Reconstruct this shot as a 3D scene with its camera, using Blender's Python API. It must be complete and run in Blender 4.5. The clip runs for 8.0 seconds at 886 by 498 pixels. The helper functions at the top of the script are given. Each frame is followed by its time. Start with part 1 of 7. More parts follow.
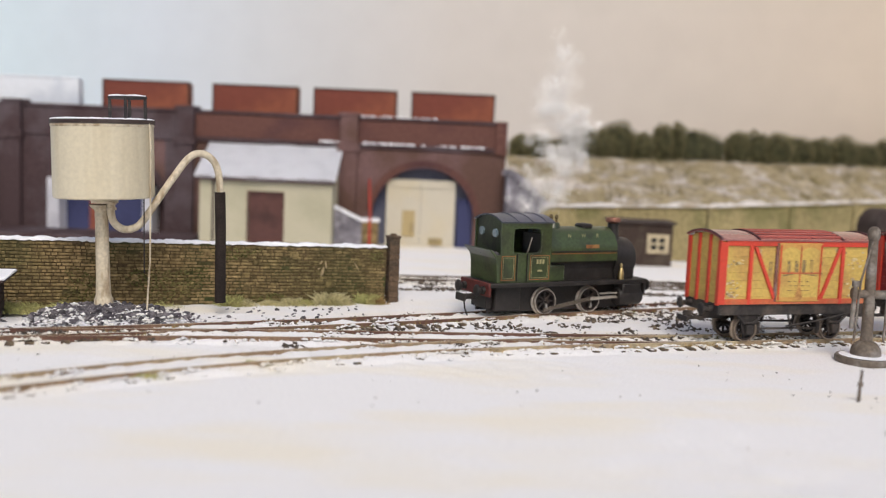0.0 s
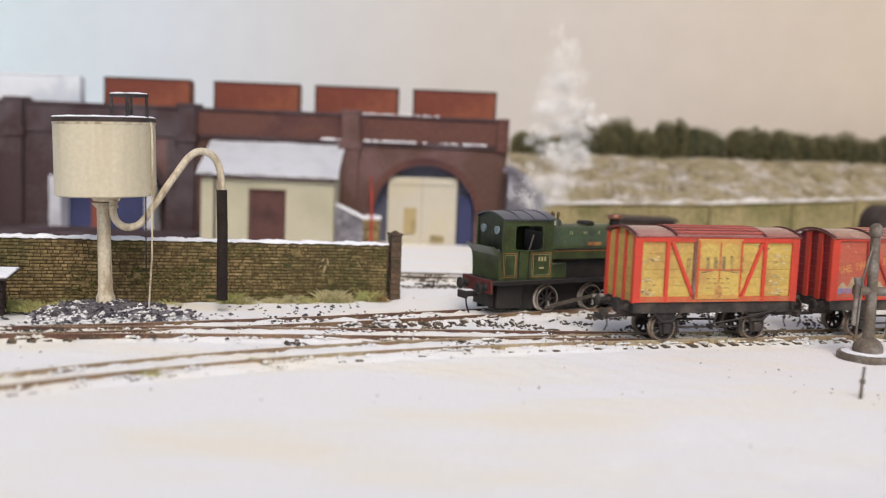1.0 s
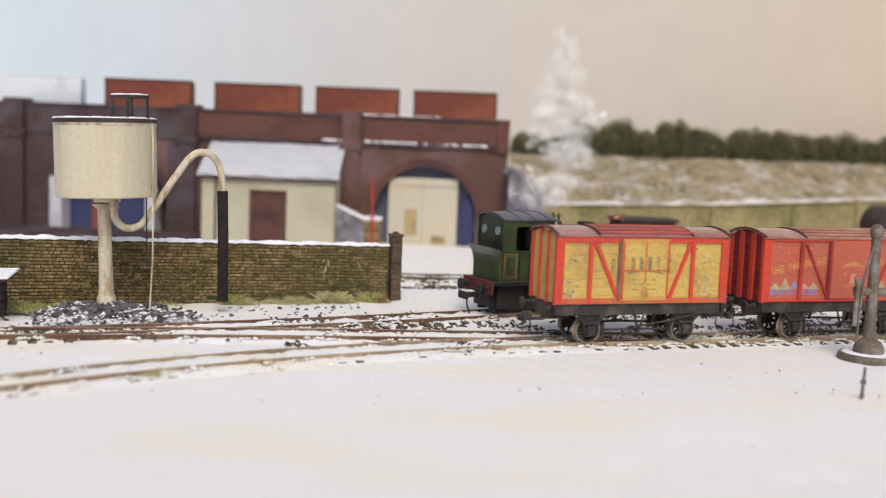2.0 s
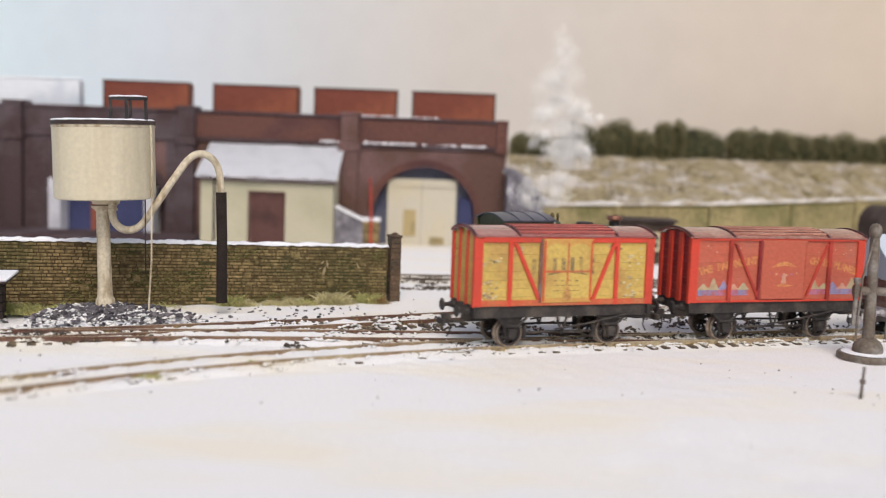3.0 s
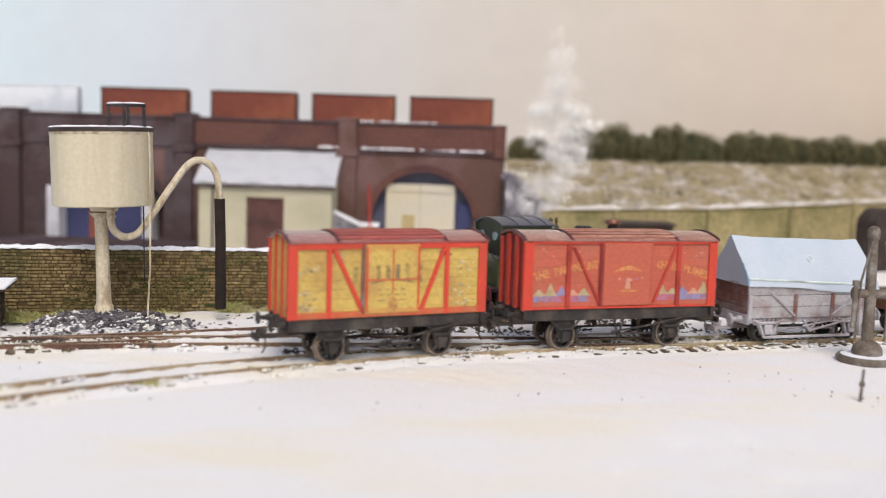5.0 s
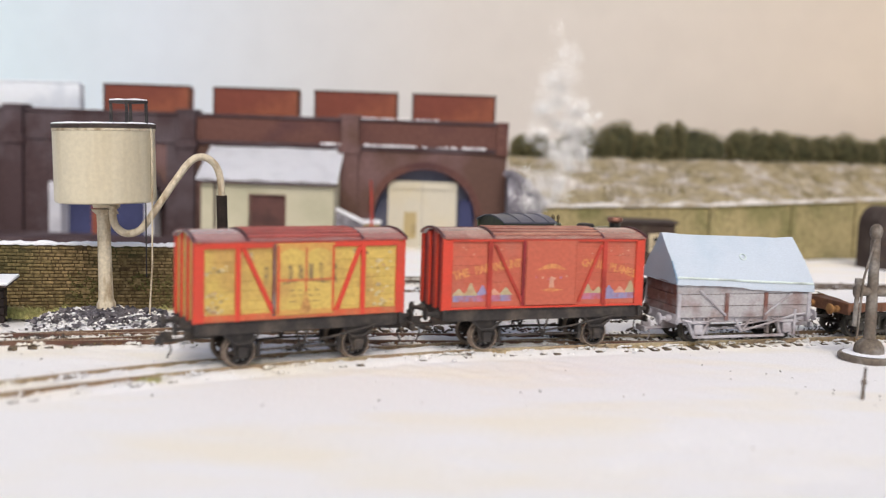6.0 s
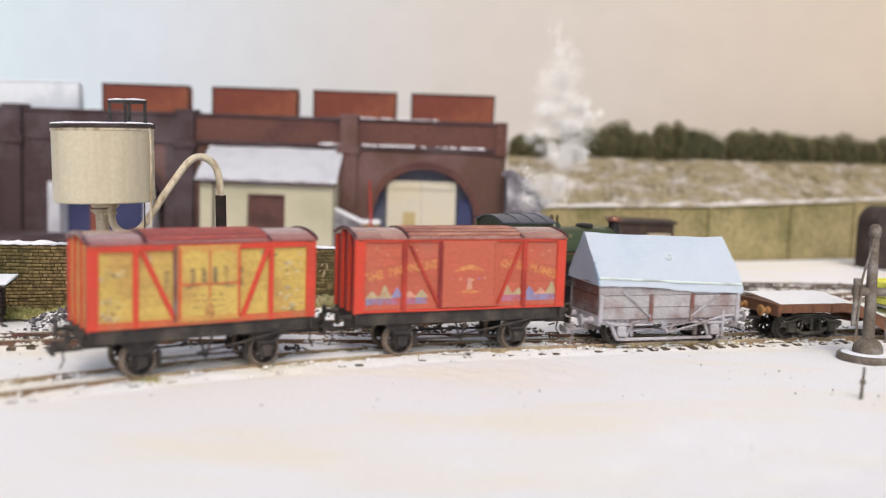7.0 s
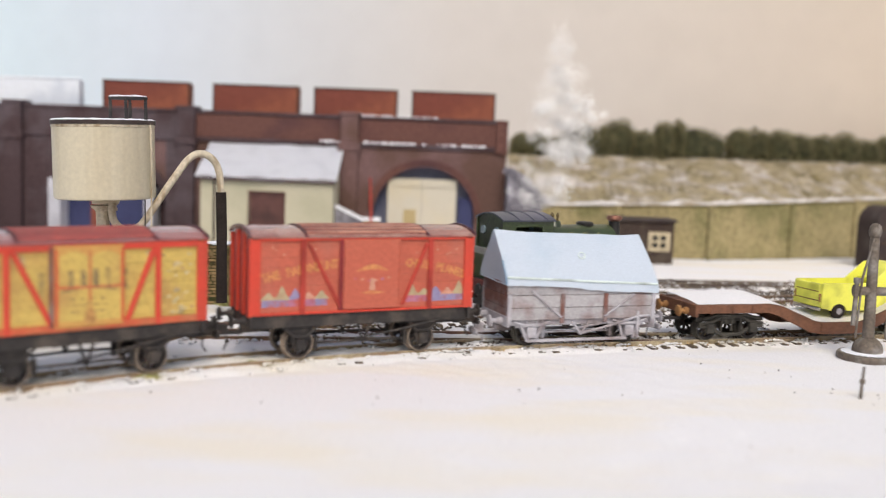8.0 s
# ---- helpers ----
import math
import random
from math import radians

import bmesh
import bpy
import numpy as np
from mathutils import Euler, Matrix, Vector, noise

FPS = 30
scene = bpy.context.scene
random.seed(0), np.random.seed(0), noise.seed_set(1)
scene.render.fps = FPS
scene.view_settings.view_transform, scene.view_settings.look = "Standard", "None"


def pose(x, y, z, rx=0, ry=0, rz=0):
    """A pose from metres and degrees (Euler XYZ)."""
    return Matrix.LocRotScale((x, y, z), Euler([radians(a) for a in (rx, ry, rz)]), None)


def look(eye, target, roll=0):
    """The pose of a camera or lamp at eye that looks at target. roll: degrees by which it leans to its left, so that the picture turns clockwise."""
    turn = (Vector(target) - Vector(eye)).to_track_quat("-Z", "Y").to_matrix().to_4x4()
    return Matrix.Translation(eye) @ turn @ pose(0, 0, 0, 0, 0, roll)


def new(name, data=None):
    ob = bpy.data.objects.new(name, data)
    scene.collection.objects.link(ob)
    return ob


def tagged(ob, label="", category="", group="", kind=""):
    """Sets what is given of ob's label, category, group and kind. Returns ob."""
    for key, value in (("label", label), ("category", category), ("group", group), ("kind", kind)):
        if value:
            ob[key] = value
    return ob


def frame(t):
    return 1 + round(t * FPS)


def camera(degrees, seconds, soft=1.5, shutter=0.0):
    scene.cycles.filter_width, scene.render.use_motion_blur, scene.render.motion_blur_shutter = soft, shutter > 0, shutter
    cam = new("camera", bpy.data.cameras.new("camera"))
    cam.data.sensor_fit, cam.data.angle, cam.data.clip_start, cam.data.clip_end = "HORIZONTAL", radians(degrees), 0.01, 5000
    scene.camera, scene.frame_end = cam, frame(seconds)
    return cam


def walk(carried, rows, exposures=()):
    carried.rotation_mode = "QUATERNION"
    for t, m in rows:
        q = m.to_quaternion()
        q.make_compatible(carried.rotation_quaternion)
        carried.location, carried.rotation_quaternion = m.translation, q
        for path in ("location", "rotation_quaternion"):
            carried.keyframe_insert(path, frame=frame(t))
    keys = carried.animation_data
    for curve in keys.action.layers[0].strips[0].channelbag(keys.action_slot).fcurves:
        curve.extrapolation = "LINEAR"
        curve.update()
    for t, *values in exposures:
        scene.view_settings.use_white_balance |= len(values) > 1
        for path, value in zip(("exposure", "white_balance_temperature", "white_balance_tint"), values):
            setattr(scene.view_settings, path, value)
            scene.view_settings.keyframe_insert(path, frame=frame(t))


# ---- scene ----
cam = camera(48.19, 8.0, soft=1.12, shutter=0.8)
cam.data.dof.use_dof = True
cam.data.dof.focus_distance = 0.50
cam.data.dof.aperture_fstop = 6.8

# seconds, pan to the left, tilt down, lean to the left (degrees): the tripod head gives a little
HEAD = [
    (0.0, 0.000, 5.953, 2.447),
    (0.5, 0.032, 5.992, 2.318),
    (1.0, 0.094, 6.110, 2.357),
    (1.5, 0.128, 6.079, 2.346),
    (3.0, 0.074, 6.010, 2.163),
    (3.5, 0.020, 5.884, 1.943),
    (4.0, -0.042, 5.802, 1.999),
    (4.5, -0.033, 5.662, 1.793),
    (6.0, 0.119, 5.883, 1.935),
    (6.5, 0.065, 5.860, 1.898),
    (7.0, 0.057, 5.886, 1.943),
    (7.5, 0.102, 5.926, 2.035),
    (8.0, 0.066, 6.018, 2.156),
]


def head_pose(pan, tilt, lean):
    eye = Vector((0, 0, 0.0931))
    a, b = radians(pan), radians(tilt)
    way = Vector((-math.sin(a) * math.cos(b), math.cos(a) * math.cos(b), -math.sin(b)))
    return look(eye, eye + way, lean)


walk(cam, [(t, head_pose(a, b, c)) for t, a, b, c in HEAD],
     exposures=[(0.0, -0.05, 6500, 8), (8.0, 0.09, 6500, 8)])

# ---- light: bright diffuse daylight with a soft sun from the front ----
SUN_ELEVATION, SUN_AZIMUTH = 48, 172
world = bpy.data.worlds.new("world")
scene.world = world
world.use_nodes = True
wn = world.node_tree.nodes
sky = wn.new("ShaderNodeTexSky")
sky.sky_type, sky.sun_disc = "NISHITA", False
sky.sun_elevation, sky.sun_rotation = radians(SUN_ELEVATION), radians(SUN_AZIMUTH)
sky.air_density, sky.dust_density, sky.ozone_density = 1.0, 4.0, 1.0
wn["Background"].inputs["Strength"].default_value = 0.12
world.node_tree.links.new(sky.outputs[0], wn["Background"].inputs["Color"])
sun_data = bpy.data.lights.new("sun", "SUN")
sun_data.energy, sun_data.angle, sun_data.color = 1.5, radians(25), (1.0, 0.93, 0.86)
sun = new("sun", sun_data)
se, sa = radians(SUN_ELEVATION), radians(SUN_AZIMUTH)
sun_from = Vector((math.sin(sa) * math.cos(se), math.cos(sa) * math.cos(se), math.sin(se)))
sun.matrix_basis = look(sun_from * 3, (0, 0, 0))


# ---- materials ----
def material(name, colour, rough=0.7, metal=0.0, vary=0.25, grain=600.0, second=None, patch=60.0, amount=0.5,
             bump=0.15, island=0.0, spec=0.4, translucent=0.0, stretch=1.0, stretch_y=1.0):
    """A surface with fine grain, and with patches of a second colour; sizes are in cycles a metre."""
    m = bpy.data.materials.new(name)
    m.use_nodes = True
    nt = m.node_tree
    n, ln = nt.nodes, nt.links
    bsdf = n["Principled BSDF"]
    co = n.new("ShaderNodeTexCoord")
    fine = n.new("ShaderNodeTexNoise")
    fine.inputs["Scale"].default_value, fine.inputs["Detail"].default_value = grain, 5.0
    broad = n.new("ShaderNodeTexNoise")
    broad.inputs["Scale"].default_value, broad.inputs["Detail"].default_value = patch, 4.0
    ln.new(co.outputs["Object"], fine.inputs["Vector"])
    run = n.new("ShaderNodeMapping")
    run.inputs["Scale"].default_value = (1, stretch_y, stretch)
    ln.new(co.outputs["Object"], run.inputs["Vector"])
    ln.new(run.outputs[0], broad.inputs["Vector"])
    mix = n.new("ShaderNodeMix")
    mix.data_type = "RGBA"
    c2 = second or [c * 0.6 for c in colour]
    mix.inputs[6].default_value, mix.inputs[7].default_value = (*colour, 1), (*c2, 1)
    ramp = n.new("ShaderNodeMapRange")
    ramp.inputs["From Min"].default_value = 0.62 - 0.3 * amount
    ramp.inputs["From Max"].default_value = 0.82 - 0.3 * amount
    ln.new(broad.outputs[0], ramp.inputs[0])
    ln.new(ramp.outputs[0], mix.inputs[0])
    hsv = n.new("ShaderNodeHueSaturation")
    value = n.new("ShaderNodeMapRange")
    value.inputs["To Min"].default_value, value.inputs["To Max"].default_value = 1 - vary, 1 + vary
    value.inputs["From Min"].default_value, value.inputs["From Max"].default_value = 0.3, 0.7
    ln.new(fine.outputs[0], value.inputs[0])
    last = value.outputs[0]
    if island:
        info, rnd = n.new("ShaderNodeObjectInfo"), n.new("ShaderNodeNewGeometry")
        add = n.new("ShaderNodeMath")
        add.operation = "ADD"
        ln.new(info.outputs["Random"], add.inputs[0])
        ln.new(rnd.outputs["Random Per Island"], add.inputs[1])
        frac = n.new("ShaderNodeMath")
        frac.operation = "FRACT"
        ln.new(add.outputs[0], frac.inputs[0])
        span = n.new("ShaderNodeMapRange")
        span.inputs["To Min"].default_value, span.inputs["To Max"].default_value = 1 - island, 1 + island
        ln.new(frac.outputs[0], span.inputs[0])
        mul = n.new("ShaderNodeMath")
        mul.operation = "MULTIPLY"
        ln.new(last, mul.inputs[0])
        ln.new(span.outputs[0], mul.inputs[1])
        last = mul.outputs[0]
    ln.new(last, hsv.inputs["Value"])
    ln.new(mix.outputs[2], hsv.inputs["Color"])
    ln.new(hsv.outputs[0], bsdf.inputs["Base Color"])
    bsdf.inputs["Roughness"].default_value, bsdf.inputs["Metallic"].default_value = rough, metal
    bsdf.inputs["Specular IOR Level"].default_value = spec
    if bump:
        b = n.new("ShaderNodeBump")
        b.inputs["Strength"].default_value, b.inputs["Distance"].default_value = bump, 0.0004
        ln.new(fine.outputs[0], b.inputs["Height"])
        ln.new(b.outputs[0], bsdf.inputs["Normal"])
    if translucent:
        t = n.new("ShaderNodeBsdfTranslucent")
        ln.new(hsv.outputs[0], t.inputs[0])
        s = n.new("ShaderNodeMixShader")
        s.inputs[0].default_value = translucent
        ln.new(bsdf.outputs[0], s.inputs[1])
        ln.new(t.outputs[0], s.inputs[2])
        ln.new(s.outputs[0], n["Material Output"].inputs[0])
    return m


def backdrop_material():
    """A plain board: pale blue at one side blends to warm grey at the other."""
    m = material("sky_gradient", (0.7, 0.7, 0.7), 0.95, vary=0.02, grain=30, bump=0.0, spec=0.1)
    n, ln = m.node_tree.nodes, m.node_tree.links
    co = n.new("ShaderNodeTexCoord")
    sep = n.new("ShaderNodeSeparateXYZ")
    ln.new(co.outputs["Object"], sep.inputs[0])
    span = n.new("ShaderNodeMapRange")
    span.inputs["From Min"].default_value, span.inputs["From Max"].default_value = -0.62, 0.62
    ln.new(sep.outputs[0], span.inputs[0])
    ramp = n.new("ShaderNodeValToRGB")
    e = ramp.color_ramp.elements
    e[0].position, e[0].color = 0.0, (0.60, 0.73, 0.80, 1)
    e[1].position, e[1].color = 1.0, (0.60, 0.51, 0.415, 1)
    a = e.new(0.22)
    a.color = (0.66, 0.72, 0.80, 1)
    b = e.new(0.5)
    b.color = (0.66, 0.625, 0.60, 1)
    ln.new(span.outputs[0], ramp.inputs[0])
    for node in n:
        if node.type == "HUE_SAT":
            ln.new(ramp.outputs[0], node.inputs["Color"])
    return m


SNOW = material("snow", (0.81, 0.80, 0.81), 0.8, vary=0.06, grain=900, second=(0.82, 0.775, 0.69), patch=9, amount=0.5, bump=0.35, spec=0.25, stretch_y=2.6)
SNOW_BLUE = material("settled_snow", (0.87, 0.88, 0.93), 0.8, vary=0.06, grain=700, second=(0.80, 0.81, 0.86), patch=60, amount=0.5, bump=0.4, spec=0.25)
CREAM = material("cream_enamel", (0.64, 0.58, 0.44), 0.5, vary=0.06, grain=500, second=(0.55, 0.48, 0.335), patch=90, amount=0.4, bump=0.06, stretch=0.08)
CREAM_DIRTY = material("dirty_cream_paint", (0.58, 0.51, 0.39), 0.6, vary=0.15, grain=700, second=(0.32, 0.24, 0.15), patch=260, amount=0.5, bump=0.2, stretch=0.25)
BLACK = material("black_paint", (0.022, 0.02, 0.022), 0.6, vary=0.3, grain=900, second=(0.05, 0.043, 0.04), patch=120, bump=0.2)
RUBBER = material("black_canvas_hose", (0.03, 0.023, 0.021), 0.85, vary=0.2, grain=1200, bump=0.3, spec=0.15)
DARK_BROWN = material("dark_brown_paint", (0.035, 0.022, 0.02), 0.65, vary=0.2, second=(0.06, 0.045, 0.04), bump=0.2)
STONE = material("buff_stone", (0.265, 0.19, 0.093), 0.9, vary=0.5, grain=420, second=(0.135, 0.108, 0.05), patch=17, amount=0.75, bump=1.0, island=0.28, spec=0.15)
for node in list(STONE.node_tree.nodes):
    if node.type == "TEX_COORD":
        place = STONE.node_tree.nodes.new("ShaderNodeNewGeometry")
        for link in list(node.outputs["Object"].links):
            STONE.node_tree.links.new(place.outputs["Position"], link.to_socket)
MORTAR = material("dark_mortar", (0.10, 0.072, 0.04), 0.95, vary=0.3, grain=900, second=(0.06, 0.07, 0.03), patch=40, bump=0.5, spec=0.1)
POST = material("dark_stone_post", (0.11, 0.072, 0.045), 0.9, vary=0.35, grain=900, second=(0.05, 0.04, 0.03), patch=100, bump=0.5, island=0.15)
RAIL = material("rusty_rail", (0.26, 0.18, 0.115), 0.7, 0.0, vary=0.35, grain=700, second=(0.43, 0.36, 0.235), patch=26, amount=0.7, bump=0.3)
RAIL_TOP = material("worn_rail_head", (0.46, 0.40, 0.31), 0.45, 0.4, vary=0.25, grain=400, second=(0.36, 0.27, 0.16), patch=40, amount=0.5, bump=0.1)
RAIL_DARK = material("dark_brown_rail", (0.085, 0.062, 0.05), 0.7, 0.0, vary=0.3, grain=700, second=(0.16, 0.12, 0.09), patch=30, bump=0.3)
RAIL_RED = material("dark_red_rail", (0.13, 0.065, 0.048), 0.7, 0.0, vary=0.3, grain=700, second=(0.27, 0.18, 0.115), patch=22, amount=0.6, bump=0.3)
THIN_SNOW = material("thin_dirty_snow", (0.66, 0.63, 0.61), 0.9, vary=0.25, grain=200, second=(0.40, 0.34, 0.26), patch=45, amount=0.6, bump=0.5, spec=0.1)
SLEEPER = material("dark_sleeper", (0.075, 0.055, 0.04), 0.9, vary=0.4, grain=900, second=(0.22, 0.17, 0.10), patch=70, amount=0.6, bump=0.4, island=0.3)
BALLAST = material("dark_ballast", (0.075, 0.06, 0.05), 0.9, vary=0.4, grain=900, second=(0.18, 0.14, 0.095), patch=60, bump=0.4, island=0.5)
COAL = material("coal", (0.075, 0.068, 0.08), 0.55, vary=0.4, grain=900, second=(0.16, 0.145, 0.155), patch=150, amount=0.5, bump=0.4, island=0.5)
GRASS = material("dry_grass", (0.60, 0.55, 0.33), 0.9, vary=0.3, second=(0.50, 0.46, 0.24), patch=60, amount=0.5, bump=0.0, island=0.25, translucent=0.4)
BANK_GRASS = material("olive_bank_grass", (0.26, 0.22, 0.11), 0.95, vary=0.3, second=(0.42, 0.37, 0.28), patch=40, amount=0.6, bump=0.0, island=0.4, translucent=0.2)
MOSS = material("green_moss", (0.42, 0.42, 0.17), 0.95, vary=0.4, second=(0.45, 0.40, 0.18), patch=200, bump=0.0, island=0.4, translucent=0.2)
WEED_OCHRE = material("ochre_weeds", (0.36, 0.25, 0.10), 0.95, vary=0.35, second=(0.22, 0.12, 0.05), patch=40, amount=0.6, bump=0.0, island=0.4, translucent=0.2)
WEED_GREEN = material("olive_weeds", (0.26, 0.25, 0.10), 0.95, vary=0.35, second=(0.36, 0.31, 0.15), patch=60, amount=0.5, bump=0.0, island=0.4, translucent=0.2)
WALL_MOSS = material("dark_wall_moss", (0.12, 0.115, 0.045), 0.95, vary=0.35, second=(0.19, 0.16, 0.07), patch=60, bump=0.3, island=0.3, spec=0.1)
ASH = material("snow_dusted_ash", (0.13, 0.12, 0.13), 0.85, vary=0.35, grain=500, second=(0.72, 0.72, 0.76), patch=110, amount=1.0, bump=0.6, spec=0.2)
BRICK = material("weathered_brick", (0.113, 0.065, 0.053), 0.9, vary=0.25, grain=500, second=(0.165, 0.10, 0.098), patch=24, amount=0.5, bump=0.4, spec=0.15)
BRICK_RED = material("red_brick_band", (0.127, 0.061, 0.051), 0.9, vary=0.3, grain=500, second=(0.09, 0.045, 0.045), patch=22, amount=0.5, bump=0.4, spec=0.15)
# Sooty brick; it also carries the shading of the viaduct's left third
BRICK_DARK = material("sooty_shaded_brick", (0.066, 0.043, 0.046), 0.9, vary=0.25, grain=500, second=(0.10, 0.078, 0.088), patch=24, bump=0.4, spec=0.15)
WING_GREY = material("snow_dusted_grey_stone", (0.17, 0.16, 0.185), 0.9, vary=0.35, grain=200, second=(0.34, 0.33, 0.37), patch=60, amount=0.5, bump=0.5, spec=0.1)
RUST_WAGON = material("rust_red_wagon", (0.19, 0.052, 0.035), 0.8, vary=0.3, second=(0.29, 0.095, 0.05), patch=22, amount=0.5, bump=0.2)
GREY_WAGON = material("pale_grey_wagon", (0.76, 0.80, 0.87), 0.7, vary=0.1, second=(0.58, 0.63, 0.72), patch=30, bump=0.1)
PLASTER = material("cream_render", (0.45, 0.42, 0.315), 0.85, vary=0.08, second=(0.38, 0.36, 0.26), patch=22, amount=0.4, bump=0.2)
WORN_RENDER = material("worn_render", (0.34, 0.27, 0.16), 0.9, vary=0.25, second=(0.28, 0.22, 0.13), patch=200, bump=0.3, spec=0.1)
GATE = material("cream_gate_paint", (0.54, 0.50, 0.41), 0.75, vary=0.06, second=(0.55, 0.49, 0.36), patch=30, amount=0.4, bump=0.1)
TAN_DOOR = material("tan_wood", (0.42, 0.33, 0.17), 0.8, vary=0.15, bump=0.1)
BROWN_DOOR = material("brown_door_paint", (0.088, 0.036, 0.031), 0.7, vary=0.15, bump=0.1)
BLUE_GREY = material("blue_grey_paint", (0.10, 0.105, 0.15), 0.8, vary=0.15, second=(0.06, 0.065, 0.11), bump=0.1)
BLUE = material("dark_blue_paint", (0.036, 0.042, 0.115), 0.7, vary=0.2, second=(0.03, 0.035, 0.10), bump=0.1)
BEAM_RED = material("dull_red_beam", (0.11, 0.022, 0.018), 0.6, vary=0.25, second=(0.08, 0.02, 0.018), patch=90, bump=0.1)
RED_PAINT = material("red_paint", (0.42, 0.045, 0.03), 0.55, vary=0.12, bump=0.05)
HUT_WOOD = material("dark_hut_boards", (0.05, 0.032, 0.025), 0.85, vary=0.25, second=(0.08, 0.06, 0.045), patch=60, bump=0.3)
WINDOW_CREAM = material("cream_window_paint", (0.50, 0.42, 0.28), 0.7, vary=0.08, bump=0.05)
WHITEWASH = material("grey_whitewash", (0.55, 0.55, 0.60), 0.85, vary=0.1, second=(0.42, 0.42, 0.47), patch=40, bump=0.1)
GLASS_DARK = material("dark_glass", (0.02, 0.022, 0.025), 0.08, vary=0.05, bump=0.0, spec=0.6)
GLASS_PALE = material("pale_spectacle_glass", (0.17, 0.23, 0.26), 0.1, vary=0.1, bump=0.0, spec=0.7)
BANK_WALL = material("mossy_retaining_wall", (0.32, 0.265, 0.14), 0.95, vary=0.25, grain=260, second=(0.20, 0.18, 0.085), patch=26, amount=0.6, bump=0.5, spec=0.1)
BANK = material("snowy_bank", (0.44, 0.395, 0.36), 0.95, vary=0.4, grain=160, second=(0.275, 0.23, 0.145), patch=55, amount=0.95, bump=0.6, spec=0.1, stretch_y=0.7)
HEDGE = material("dark_hedge_leaves", (0.15, 0.135, 0.065), 0.9, vary=0.3, second=(0.20, 0.165, 0.09), patch=40, amount=0.5, bump=0.0, island=0.5, translucent=0.15)
HEDGE_CORE = material("hedge_core_dark", (0.04, 0.042, 0.02), 0.95, vary=0.3, bump=0.3)
VAN_RED = material("scarlet_paint", (0.56, 0.052, 0.028), 0.45, vary=0.08, second=(0.46, 0.055, 0.03), patch=40, amount=0.4, bump=0.04, spec=0.45)
VAN_YELLOW = material("mustard_boards", (0.52, 0.37, 0.10), 0.55, vary=0.14, second=(0.43, 0.27, 0.085), patch=60, amount=0.55, bump=0.06, island=0.06)
DOOR_YELLOW = material("worn_mustard_door", (0.52, 0.29, 0.08), 0.55, vary=0.1, second=(0.48, 0.18, 0.05), patch=60, amount=0.5, bump=0.06)
WORN_ORANGE = material("worn_orange_red_paint", (0.50, 0.105, 0.045), 0.5, vary=0.15, second=(0.42, 0.16, 0.07), patch=90, amount=0.5, bump=0.05)
DOOR_STAIN = material("rusty_stain", (0.40, 0.21, 0.07), 0.7, vary=0.25, second=(0.50, 0.30, 0.09), patch=300, amount=0.6, bump=0.0)
VAN_BRICK = material("brick_red_boards", (0.44, 0.105, 0.064), 0.5, vary=0.1, second=(0.41, 0.125, 0.085), patch=40, amount=0.4, bump=0.05, island=0.05)
# Darker red for the red van's ends: their shade is put into the colour
VAN_SHADE_RED = material("shaded_red_boards", (0.24, 0.024, 0.03), 0.5, vary=0.1, bump=0.05)
ROOF_BATTEN = material("red_roof_battens", (0.42, 0.095, 0.08), 0.4, vary=0.15, second=(0.32, 0.08, 0.07), patch=60, bump=0.05)
ROOF_MAROON = material("maroon_roof", (0.26, 0.068, 0.062), 0.2, vary=0.15, second=(0.30, 0.12, 0.11), patch=50, amount=0.55, bump=0.08, spec=0.8)
ROOF_BROWN = material("brown_red_roof", (0.27, 0.095, 0.075), 0.2, vary=0.18, second=(0.36, 0.19, 0.15), patch=60, amount=0.5, bump=0.08, spec=0.8)
for shiny in (ROOF_MAROON, ROOF_BROWN):
    shiny.node_tree.nodes["Principled BSDF"].inputs["Coat Weight"].default_value = 0.6
    shiny.node_tree.nodes["Principled BSDF"].inputs["Coat Roughness"].default_value = 0.15
ROOF_RIB = material("plum_roof_edge", (0.07, 0.016, 0.024), 0.5, vary=0.1, bump=0.05)
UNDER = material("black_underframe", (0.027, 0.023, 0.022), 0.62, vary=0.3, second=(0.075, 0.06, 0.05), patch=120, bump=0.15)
WHEEL_DARK = material("dark_wheel", (0.03, 0.025, 0.024), 0.6, 0.2, vary=0.3, second=(0.07, 0.05, 0.04), patch=160, bump=0.1)
STEEL = material("bright_tyre_steel", (0.46, 0.43, 0.39), 0.3, 1.0, vary=0.1, second=(0.3, 0.26, 0.22), patch=200, bump=0.03)
ROD_STEEL = material("oily_rod_steel", (0.16, 0.135, 0.11), 0.4, 0.5, vary=0.2, second=(0.09, 0.075, 0.06), patch=120, bump=0.05)
WORN_TYRE = material("worn_tyre_steel", (0.30, 0.24, 0.19), 0.4, 0.3, vary=0.2, second=(0.17, 0.125, 0.10), patch=160, bump=0.05)
VALVE = material("dull_brass", (0.15, 0.11, 0.055), 0.5, 0.6, vary=0.2, bump=0.03)
TYRE_BRIGHT = material("bright_rim_steel", (0.50, 0.46, 0.41), 0.35, 0.5, vary=0.12, second=(0.36, 0.30, 0.25), patch=200, bump=0.03)
BRASS = material("polished_brass", (0.72, 0.55, 0.26), 0.3, 1.0, vary=0.1, bump=0.03)
COPPER = material("copper_cap", (0.26, 0.12, 0.085), 0.5, 0.6, vary=0.1, bump=0.03)
